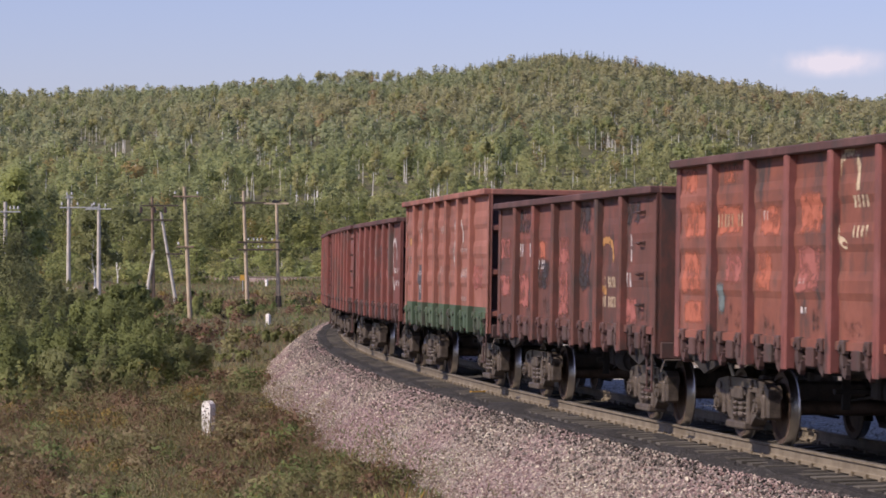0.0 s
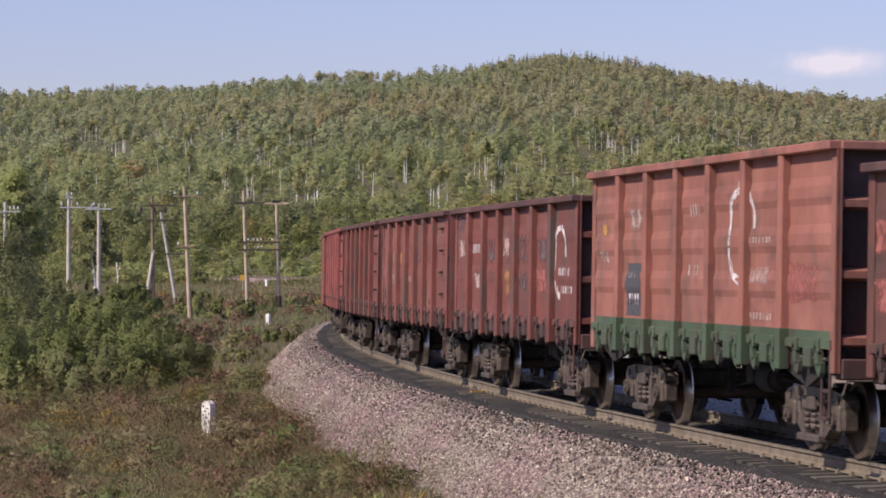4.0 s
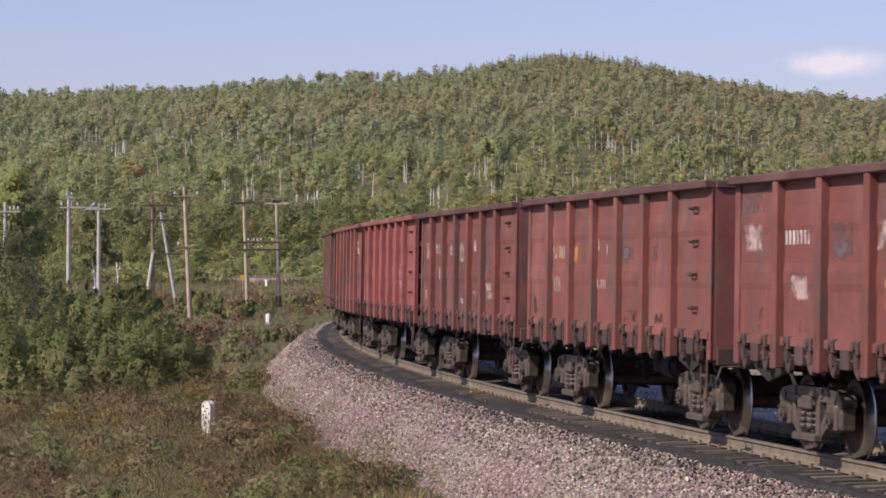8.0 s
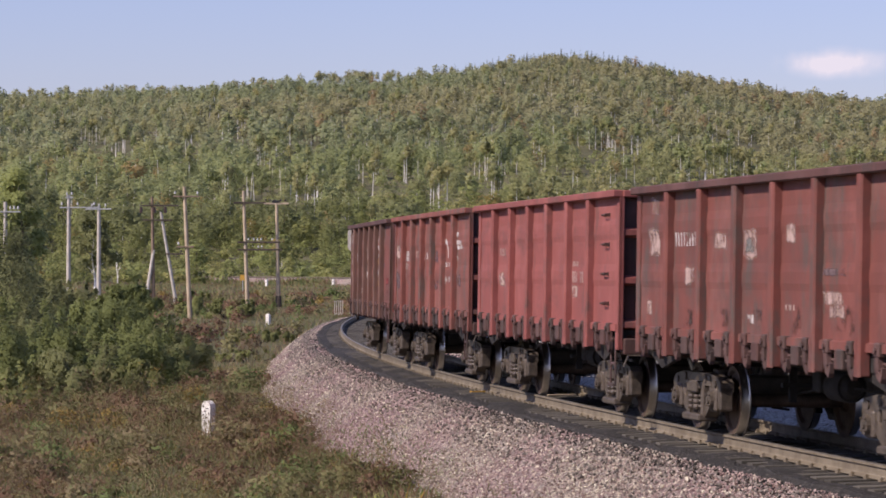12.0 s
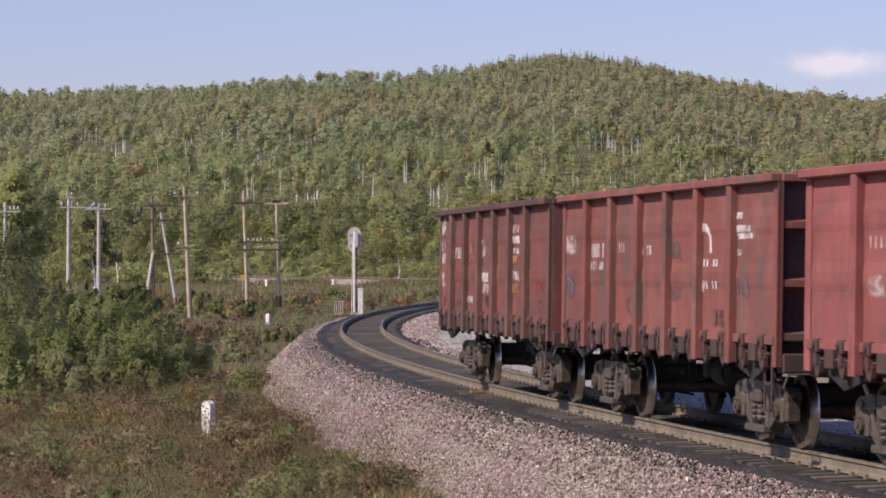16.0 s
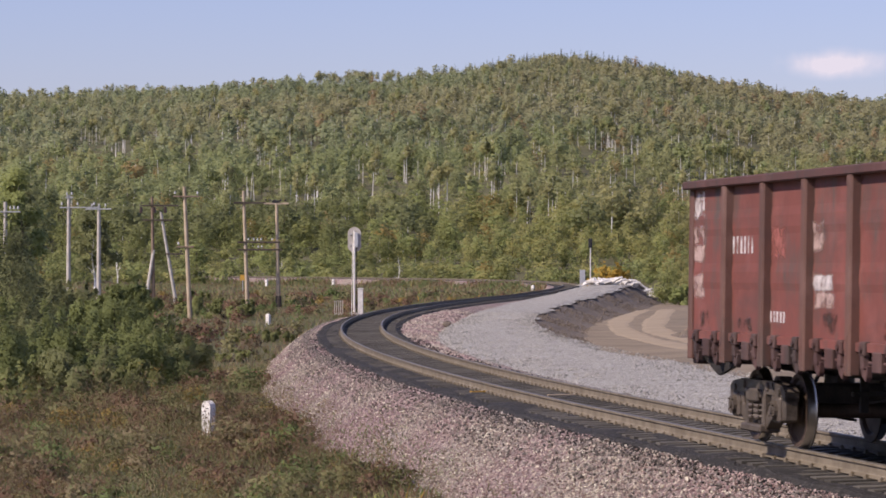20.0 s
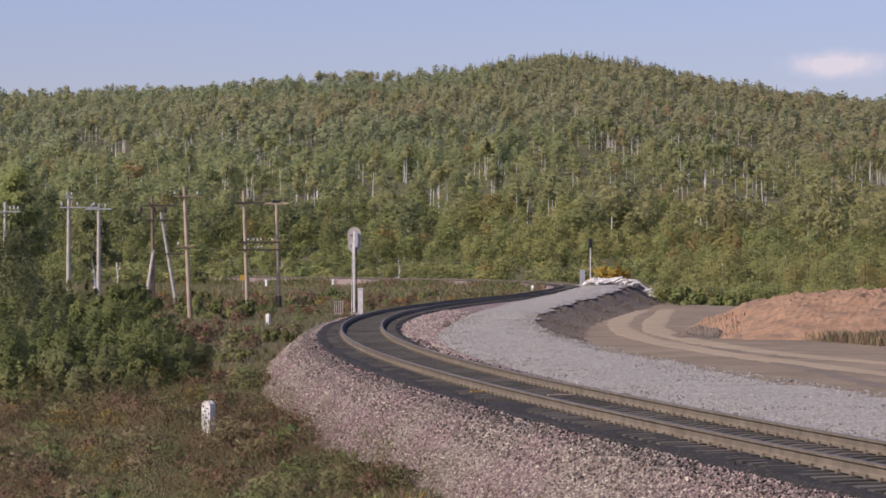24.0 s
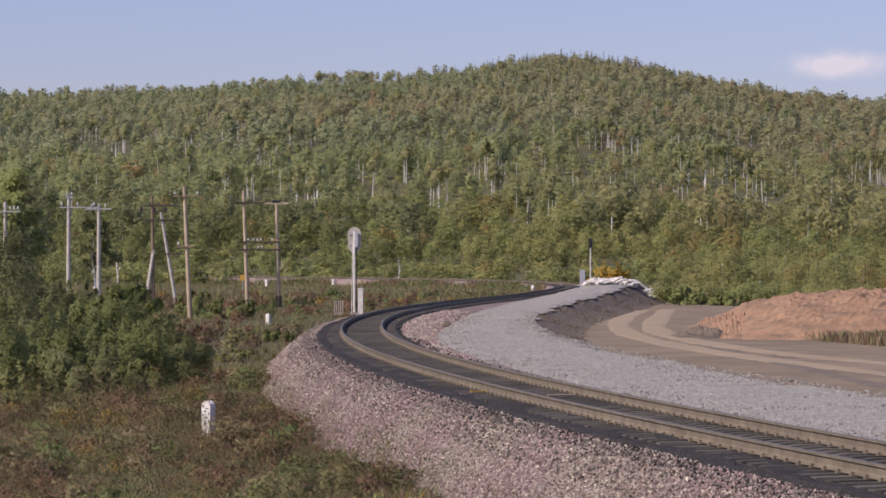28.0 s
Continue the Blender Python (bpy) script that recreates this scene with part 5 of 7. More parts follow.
# low undergrowth that closes the gaps on the lower slope
n = 1900
x, y, r = wood_stand(n, 600, 1120, 0.152, 19)
make_woods("undergrowth", "low green undergrowth between the birches", np.column_stack([x, y]), r.uniform(1.4, 3.0, n), np.full(n, "bush", dtype=object), r.choice([0, 1, 2, 5], n, p=[0.35, 0.3, 0.25, 0.1]), 130, np.zeros(n, int), EDGE_LEAF)

# the edge of the wood at the foot of the hill: darker round crowns to the west, yellowing ones to the east
n = 780
x, y, r = wood_stand(n, 530, 720, 0.152, 12)
u = x / y
kinds = r.choice(["birch", "round", "round", "bush"], n).astype(object)
kinds[(y < 570) & (r.uniform(size=n) < 0.6)] = "bush"
near = np.clip((y - 530) / 150, 0, 1)
tone = field(9, x, y, 0.03) + 6.0 * u - 0.15 + 0.5 * r.normal(size=n)
leaf = np.where(tone < -0.35, 5, np.where(tone < 0.1, 2, np.where(tone < 0.7, 0, 1)))
leaf = np.where(r.uniform(size=n) < 0.03 + 1.1 * np.clip(u - 0.04, 0, 0.1), 4, leaf)
height = np.where(kinds == "bush", r.uniform(2.4, 4.0, n), r.uniform(4.0, 6.6, n) + 2.6 * near * r.uniform(0.3, 1.2, n))
bark = np.where((kinds == "birch") & (r.uniform(size=n) < 0.3), 1, np.where((kinds == "bush") | (r.uniform(size=n) < 0.5), 0, 2))
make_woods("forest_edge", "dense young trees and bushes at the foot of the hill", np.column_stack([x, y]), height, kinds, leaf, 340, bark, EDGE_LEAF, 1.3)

# bushes that close the foot of the wood behind the far line
n = 520
r = np.random.default_rng(16)
y = r.uniform(528, 640, n)
x = r.uniform(-0.155, 0.08, n) * y
make_woods("woodside_bushes", "dark green bushes along the foot of the wood", np.column_stack([x, y]), r.uniform(1.8, 3.6, n), np.full(n, "bush", dtype=object), r.choice([0, 1, 2, 5], n, p=[0.2, 0.15, 0.25, 0.4]), 330, np.zeros(n, int), EDGE_LEAF)

# woods behind the clay heaps, right of the gravel bed
n = 230
r = np.random.default_rng(14)
y = np.sqrt(r.uniform(315 ** 2, 600 ** 2, n))
x = r.uniform(0.069, 0.165, n) * y
kinds = r.choice(["birch", "round", "round", "bush"], n).astype(object)
tone = field(10, x, y, 0.05) + 0.5 * r.normal(size=n)
leaf = np.where(tone < -0.5, 5, np.where(tone < 0.2, 2, np.where(tone < 0.8, 1, 0)))
leaf = np.where(r.uniform(size=n) < 0.12, 4, leaf)
height = np.where(kinds == "bush", r.uniform(2.0, 3.6, n), r.uniform(4.0, 7.2, n)) * np.interp(y, [315, 600], [0.75, 1.25])
bark = np.where((kinds == "birch") & (r.uniform(size=n) < 0.6), 1, np.where(kinds == "bush", 0, 2))
make_woods("young_woods", "young green trees and bushes behind the clay heaps", np.column_stack([x, y]), height, kinds, leaf, 700, bark, EDGE_LEAF, 1.35)

# bushes that close the foot of these woods towards the road
n = 90
r = np.random.default_rng(15)
y = r.uniform(296, 318, n)
x = r.uniform(0.0685, 0.165, n) * y
make_woods("roadside_bushes", "green bushes along the far edge of the road", np.column_stack([x, y]), r.uniform(1.6, 3.2, n), np.full(n, "bush", dtype=object), r.choice([0, 1, 2, 5], n), 1000, np.zeros(n, int), EDGE_LEAF)


# ---- line-side things ----
M_WOOD = material("weathered_pole_wood", (0.52, 0.42, 0.30), (0.36, 0.285, 0.20), rough=0.9, scale=3, fine=40, bump=0.3, streak=True)
M_BROWNWOOD = material("brown_pole_wood", (0.27, 0.20, 0.145), (0.17, 0.125, 0.09), rough=0.9, scale=3, fine=40, bump=0.3, streak=True)
M_DARKWOOD = material("tarred_wood", (0.10, 0.08, 0.065), (0.05, 0.04, 0.033), rough=0.9, scale=4, fine=40, bump=0.3)
M_CONC = material("pale_concrete", (0.56, 0.52, 0.46), (0.38, 0.35, 0.31), rough=0.9, scale=2, fine=25, bump=0.25)
M_WHITE = material("white_paint", (0.803, 0.770, 0.714), (0.597, 0.570, 0.526), rough=0.7, scale=4, fine=40, bump=0.1)
M_GREYMETAL = material("grey_metal_paint", (0.50, 0.51, 0.52), (0.38, 0.39, 0.40), rough=0.5, metal=0.2, scale=4, fine=40, bump=0.1)
M_DARKMETAL = material("dark_metal", (0.05, 0.05, 0.052), (0.03, 0.03, 0.03), rough=0.6, metal=0.3, bump=0.1)
M_GLAZE = material("white_glaze", (0.52, 0.52, 0.50), (0.4, 0.4, 0.38), rough=0.25, bump=0)
M_BROWNGLAZE = material("brown_glaze", (0.06, 0.035, 0.025), (0.04, 0.025, 0.02), rough=0.25, bump=0)
M_YELLOW = material("yellow_paint", (0.62, 0.36, 0.06), (0.45, 0.26, 0.05), rough=0.6, bump=0.05)
M_BLACKPAINT = material("black_paint", (0.03, 0.03, 0.03), (0.02, 0.02, 0.02), rough=0.6, bump=0.05)


def base_z(x, y):
    return float(ground_z(np.array([x]), np.array([y]))[0])


def pole_mesh(h, r, lean=0.0):
    return Shape().cyl((0, 0, -0.3), (lean, 0, h), r, r * 0.68, 12).mesh("pole", True)


def insulator_mesh():
    sh = Shape()
    sh.cyl((0, 0, 0), (0, 0, 0.16), 0.012, n=6)
    sh.cyl((0, 0, 0.10), (0, 0, 0.17), 0.075, 0.05, 10)
    sh.cyl((0, 0, 0.17), (0, 0, 0.24), 0.055, 0.03, 10)
    return sh.mesh("insulator", True)


INSUL = insulator_mesh()


def arm(parent, x0, x1, z, wood, y=-0.12, size=0.06):
    return part("crossarm", Shape().box(x0, x1, y - size, y + size, z - size, z + size, 0.01), wood, parent)


def wooden_pole(x, y, h, lean, arms, label):
    p = thing("utility_pole", label, "utility pole", "poles of the overhead line", at=pose(x, y, base_z(x, y)))
    part("shaft", pole_mesh(h, 0.135, lean), M_WOOD, p)
    for x0, x1, z, pins in arms:
        a = arm(p, x0, x1, z, M_BROWNWOOD, size=0.045)
        for k in pins:
            part("insulator", INSUL, M_GLAZE, a, "white porcelain insulator", at=pose(k, -0.12, z + 0.05))
    return p


wooden_pole(-14.05, 174.0, 7.4, -0.35, [(-0.95, 0.5, 6.85, (-0.85, 0.4)), (-0.75, 0.2, 4.05, (-0.65,))], "weathered wooden pole leaning slightly in the meadow")

# two poles joined by long crossarms
hp = thing("double_utility_pole", "pair of weathered wooden poles joined by crossarms", "utility pole", at=pose(-13.1, 210.0, base_z(-13.1, 210)))
part("shaft", pole_mesh(8.0, 0.14, -0.30), M_WOOD, hp)
part("shaft", pole_mesh(7.2, 0.14, -0.14), M_WOOD, hp, at=pose(2.0, 1.2, 0))
part("pole_base", Shape().cyl((0, 0, 0.2), (0, 0, 0.95), 0.20, 0.19, 12), M_DARKWOOD, hp, "dark footing bound to the pole", at=pose(2.0, 1.2, 0))
for z0, x0, x1, pins in ((7.2, -0.95, 1.2, ()), (7.15, 1.05, 2.75, (1.2, 1.5, 1.8, 2.2, 2.5)), (4.55, -0.7, 2.2, (0.05, 0.4, 0.65, 0.9, 1.65)), (4.05, -0.7, 2.3, (0.7, 0.95))):
    ca = arm(hp, x0, x1, z0, M_DARKWOOD if z0 > 7.17 or z0 < 5 else M_WOOD)
    for k in pins:
        part("insulator", INSUL, M_BROWNGLAZE if z0 > 7 else M_GLAZE, ca, at=pose(k, -0.12, z0 + 0.05))
part("switch_box", Shape().box(1.62, 2.15, -0.22, 0.05, 7.2, 7.36, 0.03), M_DARKMETAL, hp, "dark switch gear at the top")

# braced pole with two concrete struts
bp = thing("braced_utility_pole", "dark wooden pole braced by two pale concrete struts", "utility pole", at=pose(-22.2, 240.0, base_z(-22.2, 240)))
part("shaft", pole_mesh(8.3, 0.15, -0.12), M_BROWNWOOD, bp)
part("strut", Shape().cyl((-0.65, -0.3, -0.2), (0.0, 0, 4.2), 0.15, 0.12, 10), M_CONC, bp)
part("strut", Shape().cyl((1.75, 0.3, -0.2), (0.55, 0, 7.1), 0.15, 0.11, 10), M_CONC, bp)
for x0, x1, z, pins in ((-1.0, 1.9, 7.6, (-0.9, -0.3, 0.35)), (-0.9, 1.4, 6.5, ()), (0.9, 2.3, 3.9, (2.1,))):
    ca = arm(bp, x0, x1, z, M_DARKWOOD)
    for k in pins:
        part("insulator", INSUL, M_BROWNGLAZE, ca, at=pose(k, -0.12, z + 0.05))
for x in (-0.95, 0.05, 0.9):
    part("disc_insulator", Shape().cyl((x, -0.1, 7.05), (x, -0.1, 7.5), 0.13, 0.10, 10), M_BROWNGLAZE, bp, "string of brown glass discs")


def concrete_pole(x, y, h, arms, label):
    p = thing("concrete_pole", label, "utility pole", "concrete poles behind the bushes", at=pose(x, y, base_z(x, y)))
    part("shaft", pole_mesh(h, 0.17, 0.02), M_CONC, p)
    for x0, x1, z, pins in arms:
        a = part("crossarm", Shape().box(x0, x1, -0.16, -0.10, z - 0.04, z + 0.04, 0.008).box(x0 * 0.6, x1 * 0.6, 0.10, 0.16, z - 0.04, z + 0.04, 0.008), M_GREYMETAL, p)
        for k in pins:
            part("insulator", INSUL, M_GLAZE, a, "white porcelain insulator", at=pose(k, -0.13, z + 0.05) @ Matrix.Diagonal((1.15, 1.15, 1.4, 1)))
    return p


concrete_pole(-28.0, 200.0, 7.2, [(-0.5, 1.0, 6.55, (0.35, 0.6, 0.85))], "pale concrete pole with one steel crossarm")
concrete_pole(-26.1, 218.0, 7.9, [(-0.6, 2.2, 7.0, (-0.45, 0.65, 1.8)), (-0.2, 0.35, 7.7, (-0.1, 0.25))], "pale concrete pole with a long crossarm")
concrete_pole(-24.0, 218.0, 7.15, [(-0.9, 0.9, 6.95, (-0.45, 0.05, 0.5))], "pale concrete pole with three insulators")

# ---- signal seen from behind ----
SX, SY = -5.30, 187.0
SZ = -0.42
sg = thing("railway_signal", "white railway signal mast with oval board seen from behind", "railway signal", at=pose(SX, SY, SZ))
part("mast", Shape().cyl((0, 0, -0.2), (0, 0, 5.0), 0.065, 0.06, 12), M_WHITE, sg)
part("ladder_rail", Shape().cyl((0.16, 0.05, 0.0), (0.10, 0.05, 4.2), 0.022, n=8), M_DARKMETAL, sg)
part("ladder_rail", Shape().cyl((-0.16, 0.05, 0.0), (-0.10, 0.05, 4.2), 0.022, n=8), M_WHITE, sg)
oval = [(0.40 * math.cos(a), 4.42 + (0.36 if math.sin(a) >= 0 else -0.36) + 0.40 * math.sin(a)) for a in [2 * math.pi * (k + 0.5) / 28 for k in range(28)]]
part("backing_board", Shape().prism(oval, 0.10, 0.13, "y"), M_CONC, sg, "grey-white oval backing board")
for z in (4.1, 4.75):
    part("bracket", Shape().box(-0.30, 0.30, 0.04, 0.09, z - 0.03, z + 0.03, 0.008), M_GREYMETAL, sg)
part("lamp_housing", Shape().box(0.03, 0.24, -0.12, 0.09, 3.95, 4.85, 0.03), M_GREYMETAL, sg, "grey lamp housing behind the board")
part("footing", Shape().box(-0.3, 0.3, -0.25, 0.25, -0.5, 0.05, 0.03), M_CONC, sg)
cab = thing("relay_cabinet", "tall narrow white relay cabinet beside the signal mast", "relay cabinet", at=pose(SX + 0.36, SY + 0.25, SZ))
part("body", Shape().box(-0.16, 0.16, -0.2, 0.2, -0.1, 1.48, 0.015), M_WHITE, cab)
part("door", Shape().box(-0.135, 0.135, -0.215, -0.203, 0.12, 1.42, 0.005), M_WHITE, cab)
part("roof", Shape().box(-0.19, 0.19, -0.24, 0.24, 1.48, 1.53, 0.01), M_WHITE, cab)
fr = thing("metal_frame", "small pale metal fence frame in the grass", "fence frame", at=pose(-6.2, 186.0, -0.5))
for k in range(5):
    part("bar", Shape().cyl((-0.24 + 0.12 * k, 0, 0), (-0.24 + 0.12 * k, 0, 0.85), 0.02, n=6), M_CONC, fr)
for z in (0.1, 0.84):
    part("rail", Shape().box(-0.27, 0.27, -0.02, 0.02, z - 0.02, z + 0.02), M_CONC, fr)


def marker_post(x, y, w, h, z, label, spots):
    p = thing("marker_post", label, "marker post", "white posts beside the track", at=pose(x, y, z, 0, 0, -38))
    r = w / 2
    prof = [(-r, -0.3), (r, -0.3), (r, h - r)] + [(r * math.cos(a), h - r + r * math.sin(a)) for a in (0.5, 1.05, 1.57, 2.1, 2.64)] + [(-r, h - r)]
    part("shaft", Shape().prism(prof, -w * 0.35, w * 0.35, "y"), M_WHITE, p)
    for k, (sx, sz, sw, shh) in enumerate(spots):
        part("number_bar", Shape().box(sx - sw, sx + sw, -w * 0.35 - 0.006, -w * 0.35 - 0.001, sz - shh, sz + shh), M_BLACKPAINT, p, "black painted bar")


marker_post(-5.32, 71.0, 0.26, 0.74, -1.45, "white kilometre post with black bars in the weeds",
            [(-0.07, 0.62, 0.018, 0.03), (0.05, 0.57, 0.03, 0.012), (-0.02, 0.50, 0.03, 0.01), (0.09, 0.45, 0.016, 0.03), (-0.08, 0.42, 0.022, 0.014), (0.02, 0.36, 0.035, 0.012), (-0.04, 0.29, 0.03, 0.012), (0.08, 0.28, 0.018, 0.025)])
marker_post(-9.11, 163.0, 0.22, 0.62, base_z(-9.11, 163.0) - 0.02, "small white marker post in the meadow", [(0.0, 0.10, 0.03, 0.09)])
for x, y in ((5.4, 466.0), (7.2, 478.0), (10.75, 374.0), (-26.5, 470.0), (-17.2, 490.0)):
    marker_post(x, y, 0.36, 0.75, base_z(x, y) + 0.1 if y < 400 else -0.15, "small white post beside the far line", [(0.0, 0.3, 0.05, 0.06)])

ys = thing("yellow_sign", "small yellow board on a thin post", "sign", at=pose(-19.2, 300.0, base_z(-19.2, 300)))
part("post", Shape().cyl((0, 0, -0.2), (0, 0, 1.7), 0.035, n=8), M_GREYMETAL, ys)
part("board", Shape().box(-0.27, 0.27, -0.03, -0.005, 1.55, 2.1, 0.008), M_YELLOW, ys)

# ---- end of the gravel bed: dumped slabs, cabinet, second signal ----
s2 = thing("railway_signal", "thin white signal mast with dark lamp head", "railway signal", at=pose(16.4, 348.0, 0.0))
part("mast", Shape().cyl((0, 0, -1.2), (0, 0, 4.6), 0.075, 0.065, 10), M_WHITE, s2)
part("lamp_head", Shape().box(-0.21, 0.21, -0.12, 0.2, 4.55, 5.6, 0.05), M_DARKMETAL, s2, "dark lamp head")
part("hood", Shape().cyl((0, -0.1, 5.3), (0, -0.4, 5.3), 0.13, 0.14, 10), M_DARKMETAL, s2)
c2 = thing("relay_cabinet", "grey metal relay cabinet on the gravel", "relay cabinet", at=pose(15.3, 343.0, 0.55))
part("body", Shape().box(-0.3, 0.3, -0.22, 0.22, -1.4, 1.55, 0.02), M_GREYMETAL, c2)
part("door", Shape().box(-0.26, 0.26, -0.235, -0.223, 0.1, 1.5, 0.006), M_GREYMETAL, c2)
rs = random.Random(3)
for k in range(60):
    t = k / 59
    x = 13.9 + 6.7 * t + rs.uniform(-0.6, 0.4)
    y = 303 + rs.uniform(-3, 5)
    z = float(np.interp(x, [13.6, 15.2, 17.4, 18.8, 19.8, 20.8], [0.8, 1.0, 1.05, 0.62, 0.05, -0.65])) + rs.uniform(-0.15, 0.2)
    a, b, c = rs.uniform(0.22, 0.75), rs.uniform(0.18, 0.5), rs.uniform(0.05, 0.11)
    me = Shape().prism([(-a, -b), (a * rs.uniform(0.5, 1), -b * rs.uniform(0.6, 1)), (a, b * rs.uniform(0.3, 1)), (a * rs.uniform(-0.2, 0.5), b), (-a * rs.uniform(0.6, 1), b * 0.8)], -c, c, "z")
    ob = part("concrete_slab", me, M_WHITE if k % 3 else M_CONC, at=pose(x, y, z, rs.uniform(-22, 22), 10 + 26 * t + rs.uniform(-26, 18), rs.uniform(0, 360)))
    tagged(ob, "broken white concrete slab tipped down the bank", "concrete slab", "dumped concrete slabs")

for k in range(30):
    t = (k + rs.uniform(-0.4, 0.4)) / 29
    a, b, c = rs.uniform(0.25, 0.7), rs.uniform(0.2, 0.5), rs.uniform(0.05, 0.10)
    me = Shape().prism([(-a, -b), (a * rs.uniform(0.5, 1), -b * rs.uniform(0.6, 1)), (a, b * rs.uniform(0.3, 1)), (a * rs.uniform(-0.2, 0.5), b), (-a * rs.uniform(0.6, 1), b * 0.8)], -c, c, "z")
    ob = part("concrete_slab", me, M_WHITE if k % 3 else M_CONC, at=pose(19.3 + 2.0 * t, 313 + rs.uniform(-3, 4), 0.82 - 1.75 * t + rs.uniform(-0.1, 0.15), rs.uniform(-15, 15), 38 + rs.uniform(-18, 14), rs.uniform(-40, 40)))
    tagged(ob, "broken white concrete slab tipped down the bank", "concrete slab", "dumped concrete slabs")


def heap(name, label, category, cx, cy, lx, ly, height, mat, seed, rough=0.25, n=60, skew=0.0, blunt=2.2, grit=0.055):
    """A loose heap: an uneven mound standing on the ground."""
    r = np.random.default_rng(seed)
    u, v = np.meshgrid(np.linspace(-1, 1, n), np.linspace(-1, 1, max(16, int(n * 0.5))))
    x, y = cx + u * lx, cy + v * ly + skew * u * lx
    edge = np.clip(1 - np.abs(u) ** blunt, 0, 1) ** 0.6 * np.clip(1 - np.abs(v) ** 2.0, 0, 1) ** 0.75
    wob = np.zeros_like(u)
    for k in range(14):
        a, f, p = r.uniform(0, 6.28), r.uniform(0.5, 5.5), r.uniform(0, 6.28)
        wob += np.sin((x * math.cos(a) + y * math.sin(a)) * f + p) / (1 + f)
    z = ground_z(x, y) - 0.06 + edge * (height + rough * wob) + r.normal(0, grit, u.shape) * edge
    my, mx = u.shape
    i, j = np.meshgrid(np.arange(my - 1), np.arange(mx - 1), indexing="ij")
    q = np.stack([i * mx + j, i * mx + j + 1, (i + 1) * mx + j + 1, (i + 1) * mx + j], -1).reshape(-1, 4)
    ob = part(name, mesh_np(name, np.stack([x, y, z], -1).reshape(-1, 3), q), mat)
    return tagged(ob, label, category)


heap("rubble_bank", "dark earth tongue under the dumped slabs", "earth heap", 16.6, 309.0, 4.6, 9.0, 2.2, M_BANK, 4)
heap("clay_mound", "long heap of dug orange clay beside the road", "clay heap", 34.9, 172.0, 20.0, 16.0, 2.5, M_CLAY, 8, 0.16, 190, 0.0, 7.0, 0.045)
heap("clay_mound", "low orange clay heap with grey crest", "clay heap", 17.2, 171.0, 3.4, 13.0, 1.25, M_CLAY, 9, 0.18, 90)
heap("soil_heap", "low heap of grey-brown soil at the road bend", "soil heap", 13.3, 163.0, 1.6, 4.0, 0.45, M_BANK, 10, 0.22, 70, 0.25, 2.2, 0.035)

# ---- wheel tracks worn into the road ----
M_RUT = material("pale_worn_dirt", (0.36, 0.285, 0.195), (0.275, 0.215, 0.147), rough=0.95, scale=0.5, fine=8, bump=0.5, dist=0.04, contrast=0.7)
M_RUTDARK = material("damp_dirt", (0.19, 0.155, 0.12), (0.14, 0.115, 0.09), rough=0.95, scale=0.5, fine=8, bump=0.5, dist=0.04)


def wheel_track(pts, width, mat, lift, label):
    pts = np.array(pts, float)
    t = np.linspace(0, len(pts) - 1, 120)
    k = np.arange(len(pts))
    x, y = np.interp(t, k, pts[:, 0]), np.interp(t, k, pts[:, 1])
    for _ in range(8):
        x[1:-1], y[1:-1] = (x[:-2] + 2 * x[1:-1] + x[2:]) / 4, (y[:-2] + 2 * y[1:-1] + y[2:]) / 4
    for _ in range(30):
        x[1:-1], y[1:-1] = (x[:-2] + 2 * x[1:-1] + x[2:]) / 4, (y[:-2] + 2 * y[1:-1] + y[2:]) / 4
    nx_, ny_ = np.gradient(y), -np.gradient(x)
    ln = np.hypot(nx_, ny_)
    r = np.random.default_rng(int(pts[0, 0] * 100))
    w = width / 2 * (1 + 0.10 * np.sin(t * 5) + r.normal(0, 0.04, len(t)))
    cols = []
    for f, dz in ((-1, 0), (-0.6, lift), (0.6, lift), (1, 0)):
        px_, py_ = x + nx_ / ln * w * f, y + ny_ / ln * w * f
        _, o = to_track(px_, py_)
        cols.append(np.stack([px_, py_, np.interp(o, [8.5, 10.5, 13, 16, 20, 26, 34, 44], [-1.36, -1.33, -1.30, -1.27, -1.30, -1.32, -1.35, -1.45]) + dz], -1))
    rows = np.stack(cols, 1)
    n_, k_ = rows.shape[:2]
    i, j = np.meshgrid(np.arange(n_ - 1), np.arange(k_ - 1), indexing="ij")
    q = np.stack([i * k_ + j, i * k_ + j + 1, (i + 1) * k_ + j + 1, (i + 1) * k_ + j], -1).reshape(-1, 4)
    tagged(part("wheel_track", mesh_np("wheel_track", rows.reshape(-1, 3), q), mat), label, "wheel track", kind="structure")


wheel_track([(18.5, 284), (13.8, 235), (10.9, 199), (10.0, 165), (10.6, 148), (11.9, 128), (14.9, 105), (20, 80), (30, 40)], 1.5, M_RUT, 0.03, "pale wheel track in the dirt road")
wheel_track([(21, 290), (16.3, 234), (13.0, 195), (11.9, 172), (12.3, 150), (14.1, 130), (16.9, 117), (23, 92), (34, 50)], 1.6, M_RUT, 0.03, "pale wheel track in the dirt road")
wheel_track([(11.9, 139), (12.6, 126), (13.0, 108), (13.2, 95), (14.0, 80), (16, 60)], 0.8, M_RUTDARK, 0.02, "damp dark wheel rut in the dirt road")

